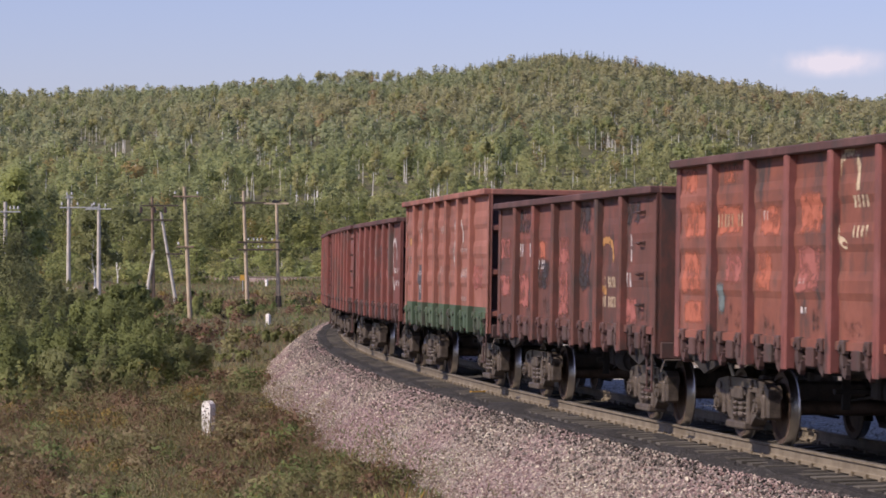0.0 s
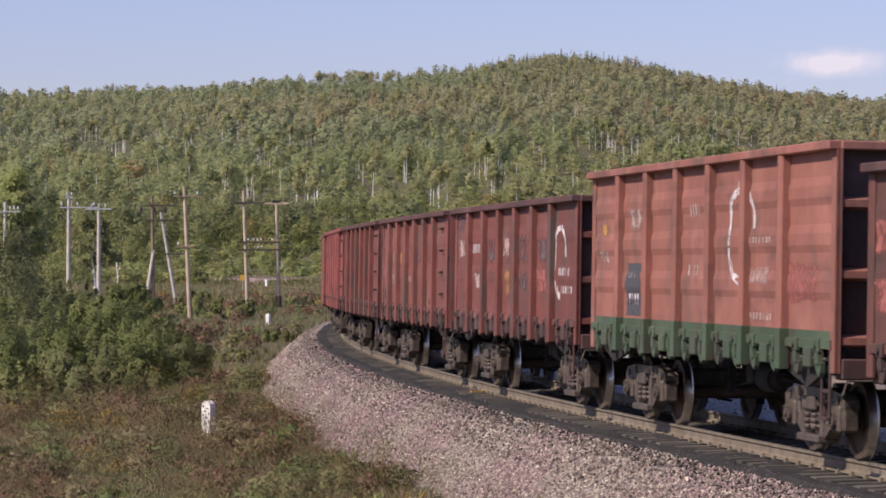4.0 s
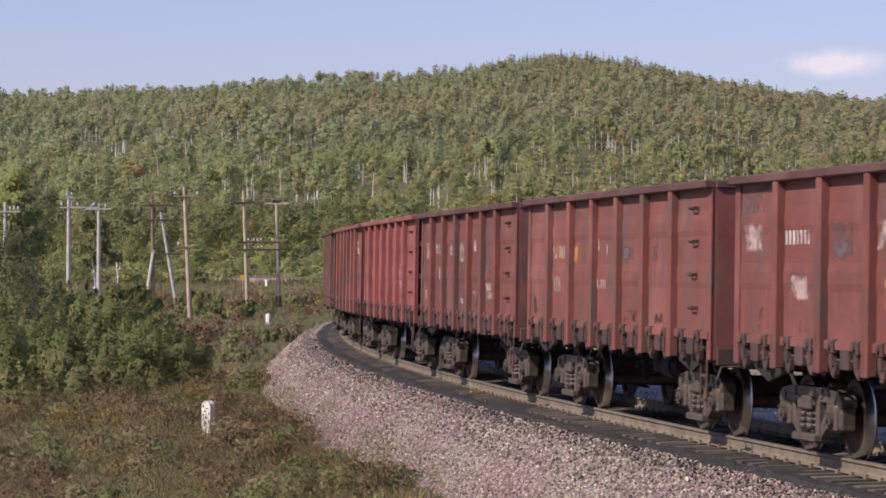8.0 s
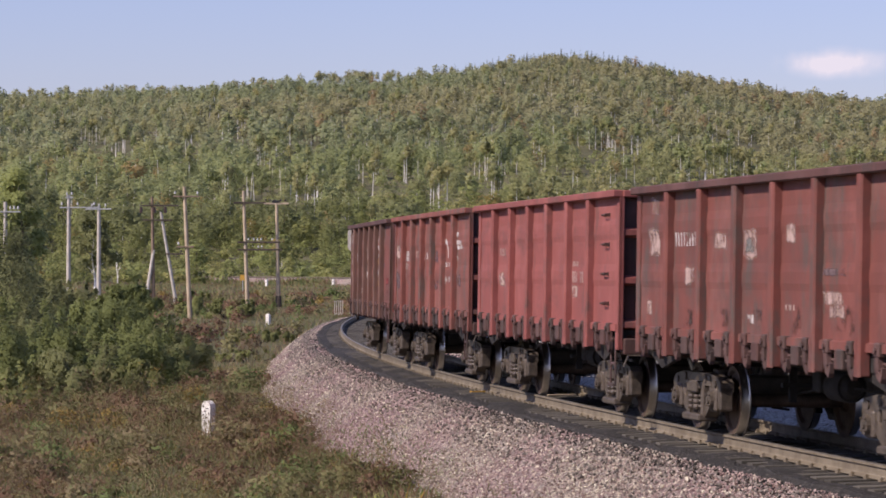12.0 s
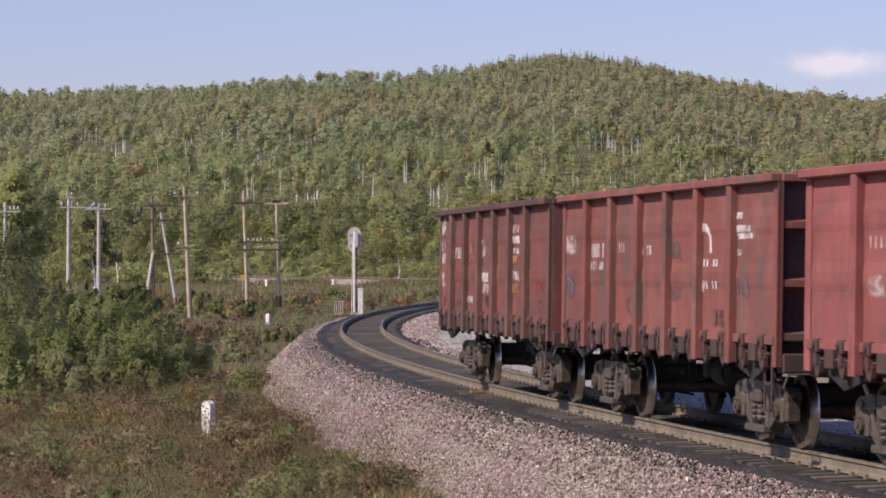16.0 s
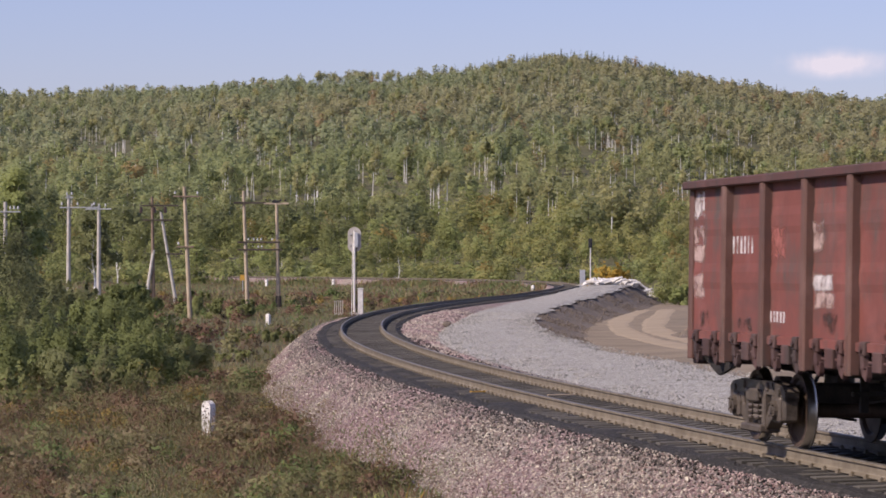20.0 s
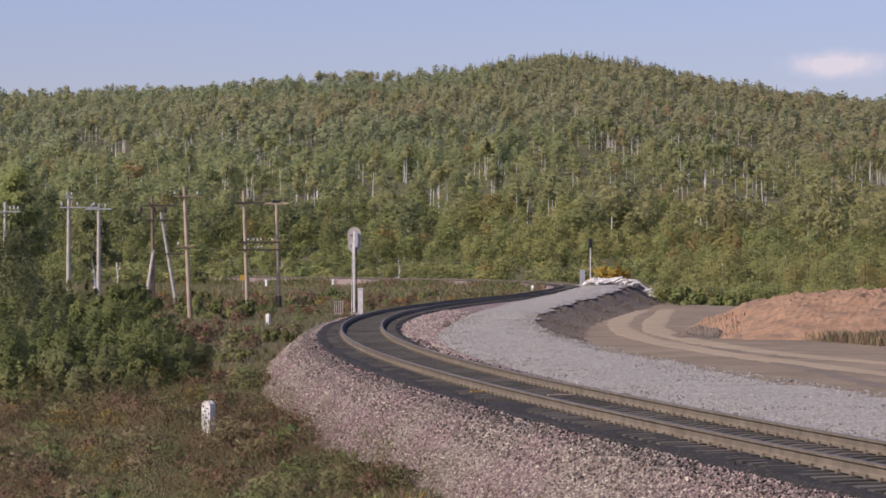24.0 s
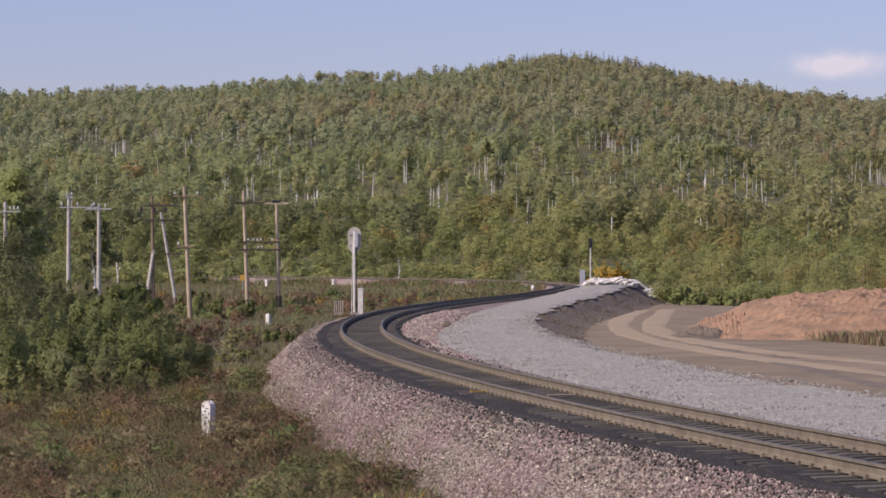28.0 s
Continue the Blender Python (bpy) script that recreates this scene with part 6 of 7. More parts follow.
# ---- odds and ends near the rails ----
sl = part("wooden_slat", Shape().box(-0.30, 0.30, -0.035, 0.035, 0, 0.025, 0.006), M_YELLOW, at=pose(0.80, 62.6, -0.180, 0, 0, 32))
tagged(sl, "short yellow wooden slat lying on the ballast", "slat")
sl = part("wooden_slat", Shape().box(-0.30, 0.30, -0.035, 0.035, 0, 0.025, 0.006), M_WOOD, at=pose(2.30, 60.6, -0.165, 0, 0, 25))
tagged(sl, "pale wooden slat lying between the rails", "slat")


def rock(x, y, z, size, seed):
    r = random.Random(seed)
    bm = bmesh.new()
    bmesh.ops.create_icosphere(bm, subdivisions=2, radius=size)
    for v in bm.verts:
        v.co *= 1 + r.uniform(-0.18, 0.18)
        v.co.z *= 0.62
    me = bpy.data.meshes.new("rock")
    bm.to_mesh(me)
    bm.free()
    tagged(part("rock", me, M_BANK, at=pose(x, y, z, 0, 0, seed * 40)), "dark lump of rock on the grey gravel", "rock", "rocks on the gravel")


for k, (x, y, z, q) in enumerate(((3.62, 62.0, -0.30, 0.20), (3.35, 63.5, -0.30, 0.12), (5.80, 48.6, -0.30, 0.15), (2.9, 66, -0.32, 0.11), (1.7, 73, -0.32, 0.10), (0.2, 150, -0.4, 0.22), (0.9, 158, -0.4, 0.2))):
    rock(x, y, z, q, k + 1)

# ---- a single cloud, far behind the hill ----
def cloud_material():
    m = bpy.data.materials.new("cloud")
    m.use_nodes = True
    t, L = m.node_tree, m.node_tree.links
    t.nodes.clear()
    out = t.nodes.new("ShaderNodeOutputMaterial")
    em = t.nodes.new("ShaderNodeEmission")
    em.inputs[0].default_value, em.inputs[1].default_value = (0.88, 0.87, 0.92, 1), 0.66
    tr = t.nodes.new("ShaderNodeBsdfTransparent")
    mix = t.nodes.new("ShaderNodeMixShader")
    tc = t.nodes.new("ShaderNodeTexCoord")
    no = t.nodes.new("ShaderNodeTexNoise")
    no.inputs["Scale"].default_value, no.inputs["Detail"].default_value = 0.022, 5
    L.new(tc.outputs["Object"], no.inputs["Vector"])
    mp = t.nodes.new("ShaderNodeMapping")
    mp.inputs["Scale"].default_value = (1 / 100, 1, 1 / 28)
    L.new(tc.outputs["Object"], mp.inputs["Vector"])
    gr = t.nodes.new("ShaderNodeTexGradient")
    gr.gradient_type = "SPHERICAL"
    L.new(mp.outputs[0], gr.inputs["Vector"])
    mul = t.nodes.new("ShaderNodeMath")
    mul.operation = "MULTIPLY_ADD"
    mul.inputs[1].default_value, mul.inputs[2].default_value = 2.0, -0.95
    L.new(no.outputs[0], mul.inputs[0])
    ad = t.nodes.new("ShaderNodeMath")
    ad.operation, ad.use_clamp = "ADD", True
    L.new(mul.outputs[0], ad.inputs[0])
    L.new(gr.outputs[1], ad.inputs[1])
    m2 = t.nodes.new("ShaderNodeMath")
    m2.operation, m2.use_clamp = "MULTIPLY", True
    L.new(ad.outputs[0], m2.inputs[0])
    L.new(gr.outputs[1], m2.inputs[1])
    m3 = t.nodes.new("ShaderNodeMath")
    m3.operation, m3.use_clamp = "MULTIPLY", True
    m3.inputs[1].default_value = 2.2
    L.new(m2.outputs[0], m3.inputs[0])
    L.new(m3.outputs[0], mix.inputs[0])
    L.new(tr.outputs[0], mix.inputs[1])
    L.new(em.outputs[0], mix.inputs[2])
    L.new(mix.outputs[0], out.inputs[0])
    return m


cloud = part("cloud", Shape().add([(-105, 0, -32), (105, 0, -32), (105, 0, 32), (-105, 0, 32)], [[0, 1, 2, 3]], convex=False), cloud_material())
tagged(cloud, "small white puffy cloud in the blue sky", "cloud", kind="structure")
CLOUD_AT = (560.0, 4500.0, 299.0)


# ---- shrubs and single trees ----
SHRUB_LEAF = [leaf_material("shrub_leaves", (0.245, 0.275, 0.108), (0.17, 0.198, 0.074), 0.5, 0.12), leaf_material("willow_leaves", (0.27, 0.28, 0.132), (0.185, 0.20, 0.09), 0.5, 0.12),
              leaf_material("yellowing_leaves", (0.245, 0.222, 0.080), (0.150, 0.136, 0.048), 0.45, 0.12)]


def leaf_cloud(name, r, lobes, n, size):
    """A mesh of small leaves on overlapping lobes (x, y, z, rx, rz)."""
    top = max(q[2] for q in lobes)
    tri, soft = spray(r, lobes, (0, 0, top * 0.3), n, size, 0.35, 0.05)
    v = tri.reshape(-1, 3)
    v[:, 2] = np.maximum(v[:, 2], 0.02)
    me = mesh_np(name, v, np.arange(n * 3).reshape(-1, 3), None, True)
    soft_normals(me, np.repeat(soft, 3, 0))
    return me


def shrub(x, y, w, h, n, leaf, seed, label, size=0.09, name="shrub"):
    r = np.random.default_rng(seed)
    z = base_z(x, y)
    ob = thing(name, label, "shrub", at=pose(x, y, z))
    lobes, stems = [], Shape()
    for k in range(max(14, int(w * h * 2.6))):
        a, q = r.uniform(0, 6.28), math.sqrt(r.uniform(0, 1))
        px_, py_ = q * w / 2 * math.cos(a), q * w / 2.4 * math.sin(a)
        top = h * (1 - 0.45 * q * q) * r.uniform(0.62, 1.0)
        zz = r.uniform(0.35, 1.0) * top - 0.10 * h
        rr = r.uniform(0.10, 0.22) * min(w, h)
        lobes.append((px_, py_, max(zz, 0.12 * h), rr, rr * r.uniform(0.8, 1.5)))
        stems.cyl((px_ * 0.25, py_ * 0.25, -0.1), (px_, py_, zz), 0.03, 0.012, 5)
    for k in range(max(3, int(w * 2))):
        a, q = r.uniform(0, 6.28), math.sqrt(r.uniform(0, 0.8))
        lobes.append((q * w / 2 * math.cos(a), q * w / 2.4 * math.sin(a), h * (1 - 0.4 * q * q) * r.uniform(0.75, 0.95), 0.07 * h, 0.12 * h))
    part("branching_stem", stems, M_BARK, ob, "thin dark branching stem")
    part("foliage", leaf_cloud("foliage", r, lobes, n, size), leaf, ob)
    return ob


def tree(x, y, h, crown, seed, leaf, bark, label, n=2600, base=0.3, size=0.16):
    r = np.random.default_rng(seed)
    ob = thing("tree", label, "tree", at=pose(x, y, base_z(x, y)))
    tr = Shape()
    pts = [Vector((0.02 * h * math.sin(k * 1.3 + seed), 0.0, h * k / 7 * 0.92)) for k in range(8)]
    pts[0].x = 0
    for k in range(7):
        tr.cyl(pts[k] - Vector((0, 0, 0.2 if k == 0 else 0)), pts[k + 1], 0.016 * h * (1 - k / 8.5), 0.016 * h * (1 - (k + 1) / 8.5), 8)
    lobes = []
    for k in range(16):
        t = base + (0.97 - base) * (k + r.uniform(0, 0.8)) / 16
        a = r.uniform(0, 6.28)
        reach = crown * (0.35 + 0.65 * math.sin(math.pi * min(0.97, (t - base + 0.12) / (1.1 - base)))) * r.uniform(0.35, 0.95)
        p0 = Vector((0.0, 0.0, h * (t - 0.08) * 0.92))
        p1 = Vector((reach * math.cos(a), reach * math.sin(a), h * t))
        tr.cyl(p0, p1, 0.006 * h * (1.2 - t), 0.012, 5)
        rr = crown * r.uniform(0.28, 0.5)
        lobes.append((p1.x, p1.y, p1.z, rr, rr * 0.7))
    part("trunk", tr, bark, ob)
    if n:
        part("crown", leaf_cloud("crown", r, lobes, n * 2, size * 0.75), leaf, ob)
    return ob


G, W, Y = SHRUB_LEAF
LOW = leaf_material("low_shrub_leaves", (0.275, 0.295, 0.12), (0.20, 0.218, 0.084), 0.5, 0.12)
PALE = leaf_material("pale_weed_leaves", (0.50, 0.52, 0.20), (0.36, 0.40, 0.13))
for k, (x, y, w, h, n, leaf, lab) in enumerate((
        (-12.7, 96.0, 5.0, 3.0, 7000, G, "large dense green shrub at the edge of the meadow"),
        (-9.7, 93.0, 3.0, 2.5, 3600, G, "rounded green shrub beside the meadow weeds"),
        (-11.0, 90.0, 2.6, 1.9, 2600, G, "low green shrub in front of larger ones"),
        (-14.6, 108.0, 4.4, 2.8, 5000, W, "tall leafy green shrub behind others"),
        (-13.0, 124.0, 4.6, 2.4, 4600, G, "dense green shrub in the bush belt"),
        (-18.0, 126.0, 5.2, 4.8, 5000, W, "tall pale green willow shrub"),
        (-15.5, 148.0, 4.6, 2.2, 4000, G, "spreading green shrub near the poles"),
        (-19.6, 158.0, 5.0, 2.4, 4000, W, "tall green shrub among the concrete poles"),
        (-24.8, 170.0, 5.6, 6.4, 6500, W, "tall olive green shrub behind the bush belt"),
        (-15.8, 164.0, 2.6, 1.3, 2200, G, "bright green shrub near a wooden pole"),
        (-14.6, 186.0, 3.0, 1.6, 2600, G, "bright green shrub behind the leaning pole"),
        (-20.0, 200.0, 4.2, 2.1, 2800, G, "green shrub under the braced pole"),
        (-23.5, 196.0, 4.0, 2.2, 3000, W, "green shrub between concrete poles"),
        (-30.0, 205.0, 5.0, 4.6, 3200, W, "tall green shrub by the concrete pole"),
        (-10.9, 124.0, 2.8, 1.0, 2000, G, "low olive shrub in the meadow"),
        (-11.0, 140.0, 2.4, 0.6, 1600, W, "low pale shrub in the meadow"),
        (-10.9, 81.0, 3.0, 1.5, 2600, G, "low green shrub at the front of the bush belt"),
        (-10.1, 87.5, 3.2, 1.9, 3000, W, "leafy green shrub with dark stems beside russet weeds"),
        (-8.7, 98.0, 2.8, 1.9, 2600, G, "dark green shrub at the end of the bush belt"),
        (-9.3, 106.0, 3.0, 1.9, 2600, W, "green shrub between the bush belt and the weeds"),
        (-12.6, 140.0, 3.4, 0.9, 2400, G, "green shrub in front of a wooden pole"),
        (-11.6, 172.0, 3.2, 1.3, 1600, Y, "low brownish shrub in the meadow"),
        (-7.4, 119.0, 2.6, 0.8, 1500, G, "low fresh green shrub near the embankment"),
        (-7.9, 136.0, 2.4, 0.9, 1300, G, "small bright green shrub below the embankment"),
        (-10.4, 76.5, 2.6, 1.3, 2200, G, "dark green shrub at the near end of the bush belt"),
        (-13.2, 88.0, 4.2, 2.9, 5200, G, "broad dark green shrub with bare stems below"),
        (-8.9, 90.5, 2.2, 1.3, 2000, G, "dark low shrub beside the brown weeds"),
        (-10.6, 112.0, 3.4, 2.2, 3000, G, "rounded dark shrub behind the bush belt"),
        (-17.2, 172.0, 3.4, 2.2, 2000, G, "green shrub beside the leaning pole"),
        (-21.5, 180.0, 4.4, 2.1, 2600, W, "pale green shrub below the concrete poles"),
        (-11.4, 236.0, 2.4, 1.2, 1200, G, "low green shrub near the double pole"))):
    shrub(x, y, w if h > 1.2 else w * 1.35, h if h > 1.2 else h * 0.7, int(n * (2.9 if h > 1.7 else 1.5)), leaf if h > 1.7 else LOW, 30 + k, lab, (0.045 if y < 130 else 0.075) * (1.0 if h > 1.7 else 1.25))
tree(-36.2, 268.0, 11.5, 3.0, 3, EDGE_LEAF[2], M_BARK, "slender olive green tree behind the concrete poles", 2600, 0.25, 0.2)
tree(-39.0, 285.0, 10.0, 2.6, 4, SHRUB_LEAF[1], M_BARK, "pale green tree at the edge of the meadow", 2200, 0.2, 0.2)
tree(-33.5, 300.0, 8.0, 2.4, 6, SHRUB_LEAF[1], M_BIRCH, "thin birch with pale trunk in the meadow", 1600, 0.35, 0.2)
tree(-7.0, 497.0, 5.2, 1.6, 9, SHRUB_LEAF[1], M_BIRCH, "bare white birch with forked branches", 60, 0.25, 0.12)
tree(-50.0, 480.0, 6.0, 1.2, 12, SHRUB_LEAF[1], M_BIRCH, "slender bare birch behind the poles", 80, 0.3, 0.12)

# ---- meadow ----
GRASS = [leaf_material("straw_grass", (0.40, 0.335, 0.20), (0.255, 0.205, 0.12), 0.3, 0.14), leaf_material("russet_weeds", (0.29, 0.19, 0.125), (0.17, 0.112, 0.074), 0.3, 0.14),
         leaf_material("olive_grass", (0.275, 0.265, 0.125), (0.17, 0.166, 0.078), 0.3, 0.14), leaf_material("green_grass", (0.195, 0.26, 0.098), (0.118, 0.165, 0.06), 0.3, 0.14),
         leaf_material("ochre_weeds", (0.36, 0.250, 0.065), (0.205, 0.140, 0.042), 0.2, 0.14)]


def weed_kind(x, y, r, loose):
    """Which of the meadow's plants grows where: patches of a few metres, with strays."""
    n = len(x)
    c = field(21, x, y, 0.5) + 0.6 * field(22, x, y, 1.5) + r.normal(0, loose, n)
    m = np.where(c > 0.95, 0, np.where(c > 0.2, 1, 2))
    m = np.where(field(23, x, y, 0.45) + 0.4 * field(26, x, y, 1.6) + r.normal(0, loose * 0.7, n) > 1.0, 3, m)
    return np.where(r.uniform(size=n) < 0.05, 4, m)


def blades(name, label, x, y, hgt, wid, seed, green, z=None, only=None):
    """Grass and weeds: tapering blades, two facets each; green: share of fresh blades by place."""
    r = np.random.default_rng(seed)
    n = len(x)
    z = ground_z(x, y) if z is None else z
    a = r.uniform(0, 6.28, n)
    lean = hgt * r.uniform(0.05, 0.6, n)
    dx, dy = np.cos(a), np.sin(a)
    b = r.uniform(0, 6.28, n)
    bx, by = np.cos(b) * wid / 2, np.sin(b) * wid / 2
    p0 = np.stack([x - bx, y - by, z - 0.03], 1)
    p1 = np.stack([x + bx, y + by, z - 0.03], 1)
    p2 = np.stack([x + dx * lean * 0.35 + bx * 0.8, y + dy * lean * 0.35 + by * 0.8, z + hgt * 0.6], 1)
    p3 = np.stack([x + dx * lean, y + dy * lean, z + hgt], 1)
    v = np.stack([p0, p1, p2, p3], 1).reshape(-1, 3)
    f = np.arange(n * 4).reshape(-1, 4)
    m = weed_kind(x, y, r, 0.35)
    m = np.where(green + 0.45 * field(23, x, y, 0.25) + r.normal(0, 0.25, n) > 0.55, np.where(r.uniform(size=n) < 0.5, 3, 2), m)
    if only:
        m = r.choice(only, n)
    ob = part(name, mesh_np(name, v, f, m), GRASS)
    return tagged(ob, label, "grass", kind="stuff")


def meadow_spots(n, y0, y1, u0, u1, seed, climb=0.0):
    r = np.random.default_rng(seed)
    y = np.sqrt(r.uniform(y0 ** 2, y1 ** 2, n))
    x = r.uniform(u0, u1, n) * y
    s, o = to_track(x, y)
    f = foot_off(s)
    ok = (o < f + climb + 0.25 + 0.35 * r.normal(size=n) * (r.uniform(size=n) < 0.5))
    return x[ok], y[ok], r


x, y, r = meadow_spots(90000, 36, 112, -0.155, 0.02, 41)
clump = 0.75 + 0.35 * field(25, x, y, 0.9)
blades("meadow_grass", "dense dry grass and russet weeds below the embankment", x, y, np.clip(r.uniform(0.07, 0.30, len(x)) * clump, 0.05, 0.45), r.uniform(0.006, 0.016, len(x)), 42, np.interp(y, [40, 60, 110], [0.02, 0.02, 0.25]))
x, y, r = meadow_spots(70000, 112, 260, -0.16, 0.05, 43)
blades("meadow_weeds", "brown and green weeds across the meadow", x, y, r.uniform(0.08, 0.32, len(x)), r.uniform(0.012, 0.03, len(x)), 44, np.full(len(x), 0.08))
x, y, r = meadow_spots(80000, 260, 640, -0.17, 0.17, 45, 1.1)
blades("far_meadow_weeds", "brown and green weeds towards the far line", x, y, np.interp(y, [260, 400, 640], [0.55, 0.4, 0.55]) * r.uniform(0.4, 1.1, len(x)), r.uniform(0.06, 0.18, len(x)), 46, np.full(len(x), 0.05))
r = np.random.default_rng(47)
x, y = r.uniform(15.0, 25.0, 12000), r.uniform(136, 157, 12000)
edge = np.maximum(161 - 5.1 * (x - 17), 137) + r.normal(0, 1.0, len(x))
keep = (y > edge) & (field(60, x, y, 0.5) + 0.8 * r.normal(size=len(x)) > -0.4)
x, y = x[keep], y[keep]
blades("roadside_grass", "dry grass between the road and the clay heap", x, y, r.uniform(0.2, 0.75, len(x)), r.uniform(0.02, 0.06, len(x)), 48, np.full(len(x), -0.6), None, [0, 1, 2, 1])


r = np.random.default_rng(49)
s, o = r.uniform(318, 560, 24000), r.uniform(-5.4, -2.5, 24000)
keep = (field(50, s, o, 0.12) + 0.35 * r.normal(size=24000) - 0.6 * (o + 3.2) > -0.45)
s, o = s[keep], o[keep]
p = on_track(s, 0, 0)
ang = np.interp(s, S_ALL, HEAD)
x, y = p[:, 0] + o * np.cos(ang), p[:, 1] - o * np.sin(ang)
blades("embankment_weeds", "weeds growing up the side of the far embankment", x, y, r.uniform(0.25, 0.8, len(x)), r.uniform(0.08, 0.22, len(x)), 51, np.full(len(x), 0.32), p[:, 2] + np.interp(o, [-5.4, -2.6, -2.2], [-2.2, -0.62, -0.32]))


def weed_tufts(name, label, n, y0, y1, h0, h1, seed, facets=70, climb=0.0):
    """Bushy dry weeds: each tuft a loose cone of small leaves and seed heads."""
    r = np.random.default_rng(seed)
    x, y, _ = meadow_spots(n, y0, y1, -0.156, 0.03, seed, climb)
    keep = field(52, x, y, 0.7) + 0.6 * field(53, x, y, 1.7) + r.normal(0, 0.5, len(x)) > -0.1
    x, y = x[keep], y[keep]
    n = len(x)
    z = ground_z(x, y)
    m = weed_kind(x, y, r, 0.22)
    hgt = r.uniform(h0, h1, n) * (0.85 + 0.4 * field(54, x, y, 0.8))
    vs, fs, ms, ns, base = [], [], [], [], 0
    for var in range(5):
        sel = np.where(np.arange(n) % 5 == var)[0]
        t = r.uniform(0, 1, facets) ** 0.8
        a, q = r.uniform(0, 6.28, facets), r.uniform(0, 1, facets) ** 0.5
        rad = 0.42 * (1.05 - 0.6 * t) * q
        cen = np.stack([rad * np.cos(a), rad * np.sin(a), t], 1)
        d1 = r.normal(0, 1, (facets, 3)) + np.array([0, 0, 1.2])
        d1 /= np.linalg.norm(d1, axis=1)[:, None]
        d2 = np.cross(d1, r.normal(size=(facets, 3)))
        d2 /= np.linalg.norm(d2, axis=1)[:, None]
        s1 = r.uniform(0.018, 0.05, facets)[:, None]
        tris = np.stack([cen - d1 * s1, cen + d1 * s1, cen + d2 * s1 * 0.24], 1).reshape(-1, 3)
        tris[:, 2] = np.maximum(tris[:, 2], 0)
        soft = np.stack([cen[:, 0] * 2.2, cen[:, 1] * 2.2, 0.55 + 0.6 * t], 1) + r.normal(0, 0.12, (facets, 3))
        soft = np.repeat(soft / np.linalg.norm(soft, axis=1)[:, None], 3, 0)
        rot = turns(r, len(sel), 0.25)
        ns.append(np.einsum("nij,kj->nki", rot, soft).reshape(-1, 3))
        v, f = scatter(tris, np.arange(facets * 3).reshape(-1, 3), rot, hgt[sel], np.column_stack([x[sel], y[sel], z[sel] - 0.02]))
        vs.append(v), fs.append(f + base), ms.append(np.repeat(m[sel], facets))
        base += len(v)
    me = mesh_np(name, np.concatenate(vs), np.concatenate(fs), np.concatenate(ms), True)
    soft_normals(me, np.concatenate(ns))
    return tagged(part(name, me, GRASS), label, "weeds", kind="stuff")


weed_tufts("dry_weeds", "bushy russet and olive weeds in the near meadow", 9500, 37, 112, 0.25, 0.75, 55, 50)
weed_tufts("clumped_weeds", "tall dry weed clumps in the near meadow", 2600, 38, 120, 0.5, 1.2, 57, 120)
weed_tufts("edge_weeds", "tall olive weeds along the foot of the embankment", 3000, 38, 78, 0.4, 1.15, 59, 80, 0.75)
weed_tufts("tall_weeds", "bushy weeds across the far side of the meadow", 3000, 112, 260, 0.35, 0.95, 56, 50)

CLUMP = [leaf_material("straw_clump", (0.33, 0.275, 0.16), (0.22, 0.178, 0.10), 0.35, 0.12), leaf_material("russet_clump", (0.265, 0.165, 0.108), (0.17, 0.104, 0.068), 0.35, 0.12),
         leaf_material("olive_clump", (0.25, 0.235, 0.11), (0.165, 0.155, 0.072), 0.35, 0.12), leaf_material("green_clump", (0.19, 0.24, 0.09), (0.125, 0.162, 0.06), 0.35, 0.12),
         leaf_material("ochre_clump", (0.38, 0.27, 0.085), (0.25, 0.175, 0.055), 0.35, 0.12), leaf_material("dark_clump", (0.17, 0.125, 0.08), (0.10, 0.078, 0.052), 0.35, 0.12)]


def weed_clumps(name, label, n, y0, y1, u0, h0, h1, facets, seed, shares):
    """Knee-high bushes of weeds, each of one colour, standing out of the grass in drifts."""
    x, y, r = meadow_spots(n, y0, y1, u0, 0.02, seed)
    keep = field(83, x, y, 0.35) + 0.5 * r.normal(size=len(x)) > -0.35
    keep &= np.hypot(x + 9.3, (y - 158) * 0.2) > 1.3
    keep &= np.hypot(x + 5.32, (y - 69) * 0.4) > 0.9
    x, y = x[keep], y[keep]
    n = len(x)
    h = r.uniform(h0, h1, n) * (0.9 + 0.2 * field(84, x, y, 0.5))
    make_woods(name, label, np.column_stack([x, y]), h, np.full(n, "bush", dtype=object), r.choice(6, n, p=shares), facets, np.zeros(n, int), CLUMP, 1.15, "weeds", 0.12)


weed_clumps("near_weed_clumps", "bushy russet, olive and straw-coloured weed clumps in the meadow", 620, 42, 100, -0.156, 0.45, 0.95, 750, 81, [0.12, 0.36, 0.32, 0.06, 0.05, 0.09])
weed_clumps("far_weed_clumps", "brown heather-like weed clumps beyond the bushes", 900, 100, 300, -0.12, 0.5, 1.15, 330, 82, [0.12, 0.34, 0.34, 0.12, 0.02, 0.06])

for k, (x, y, h) in enumerate(((-1.25, 45.5, 0.75), (-0.95, 46.5, 0.55), (-0.7, 44.5, 0.5), (-1.6, 46.0, 0.5))):
    shrub(x, y, 0.45, h, 170, PALE, 80 + k, "thin yellow-green weed beside the ballast", 0.022, "weed")

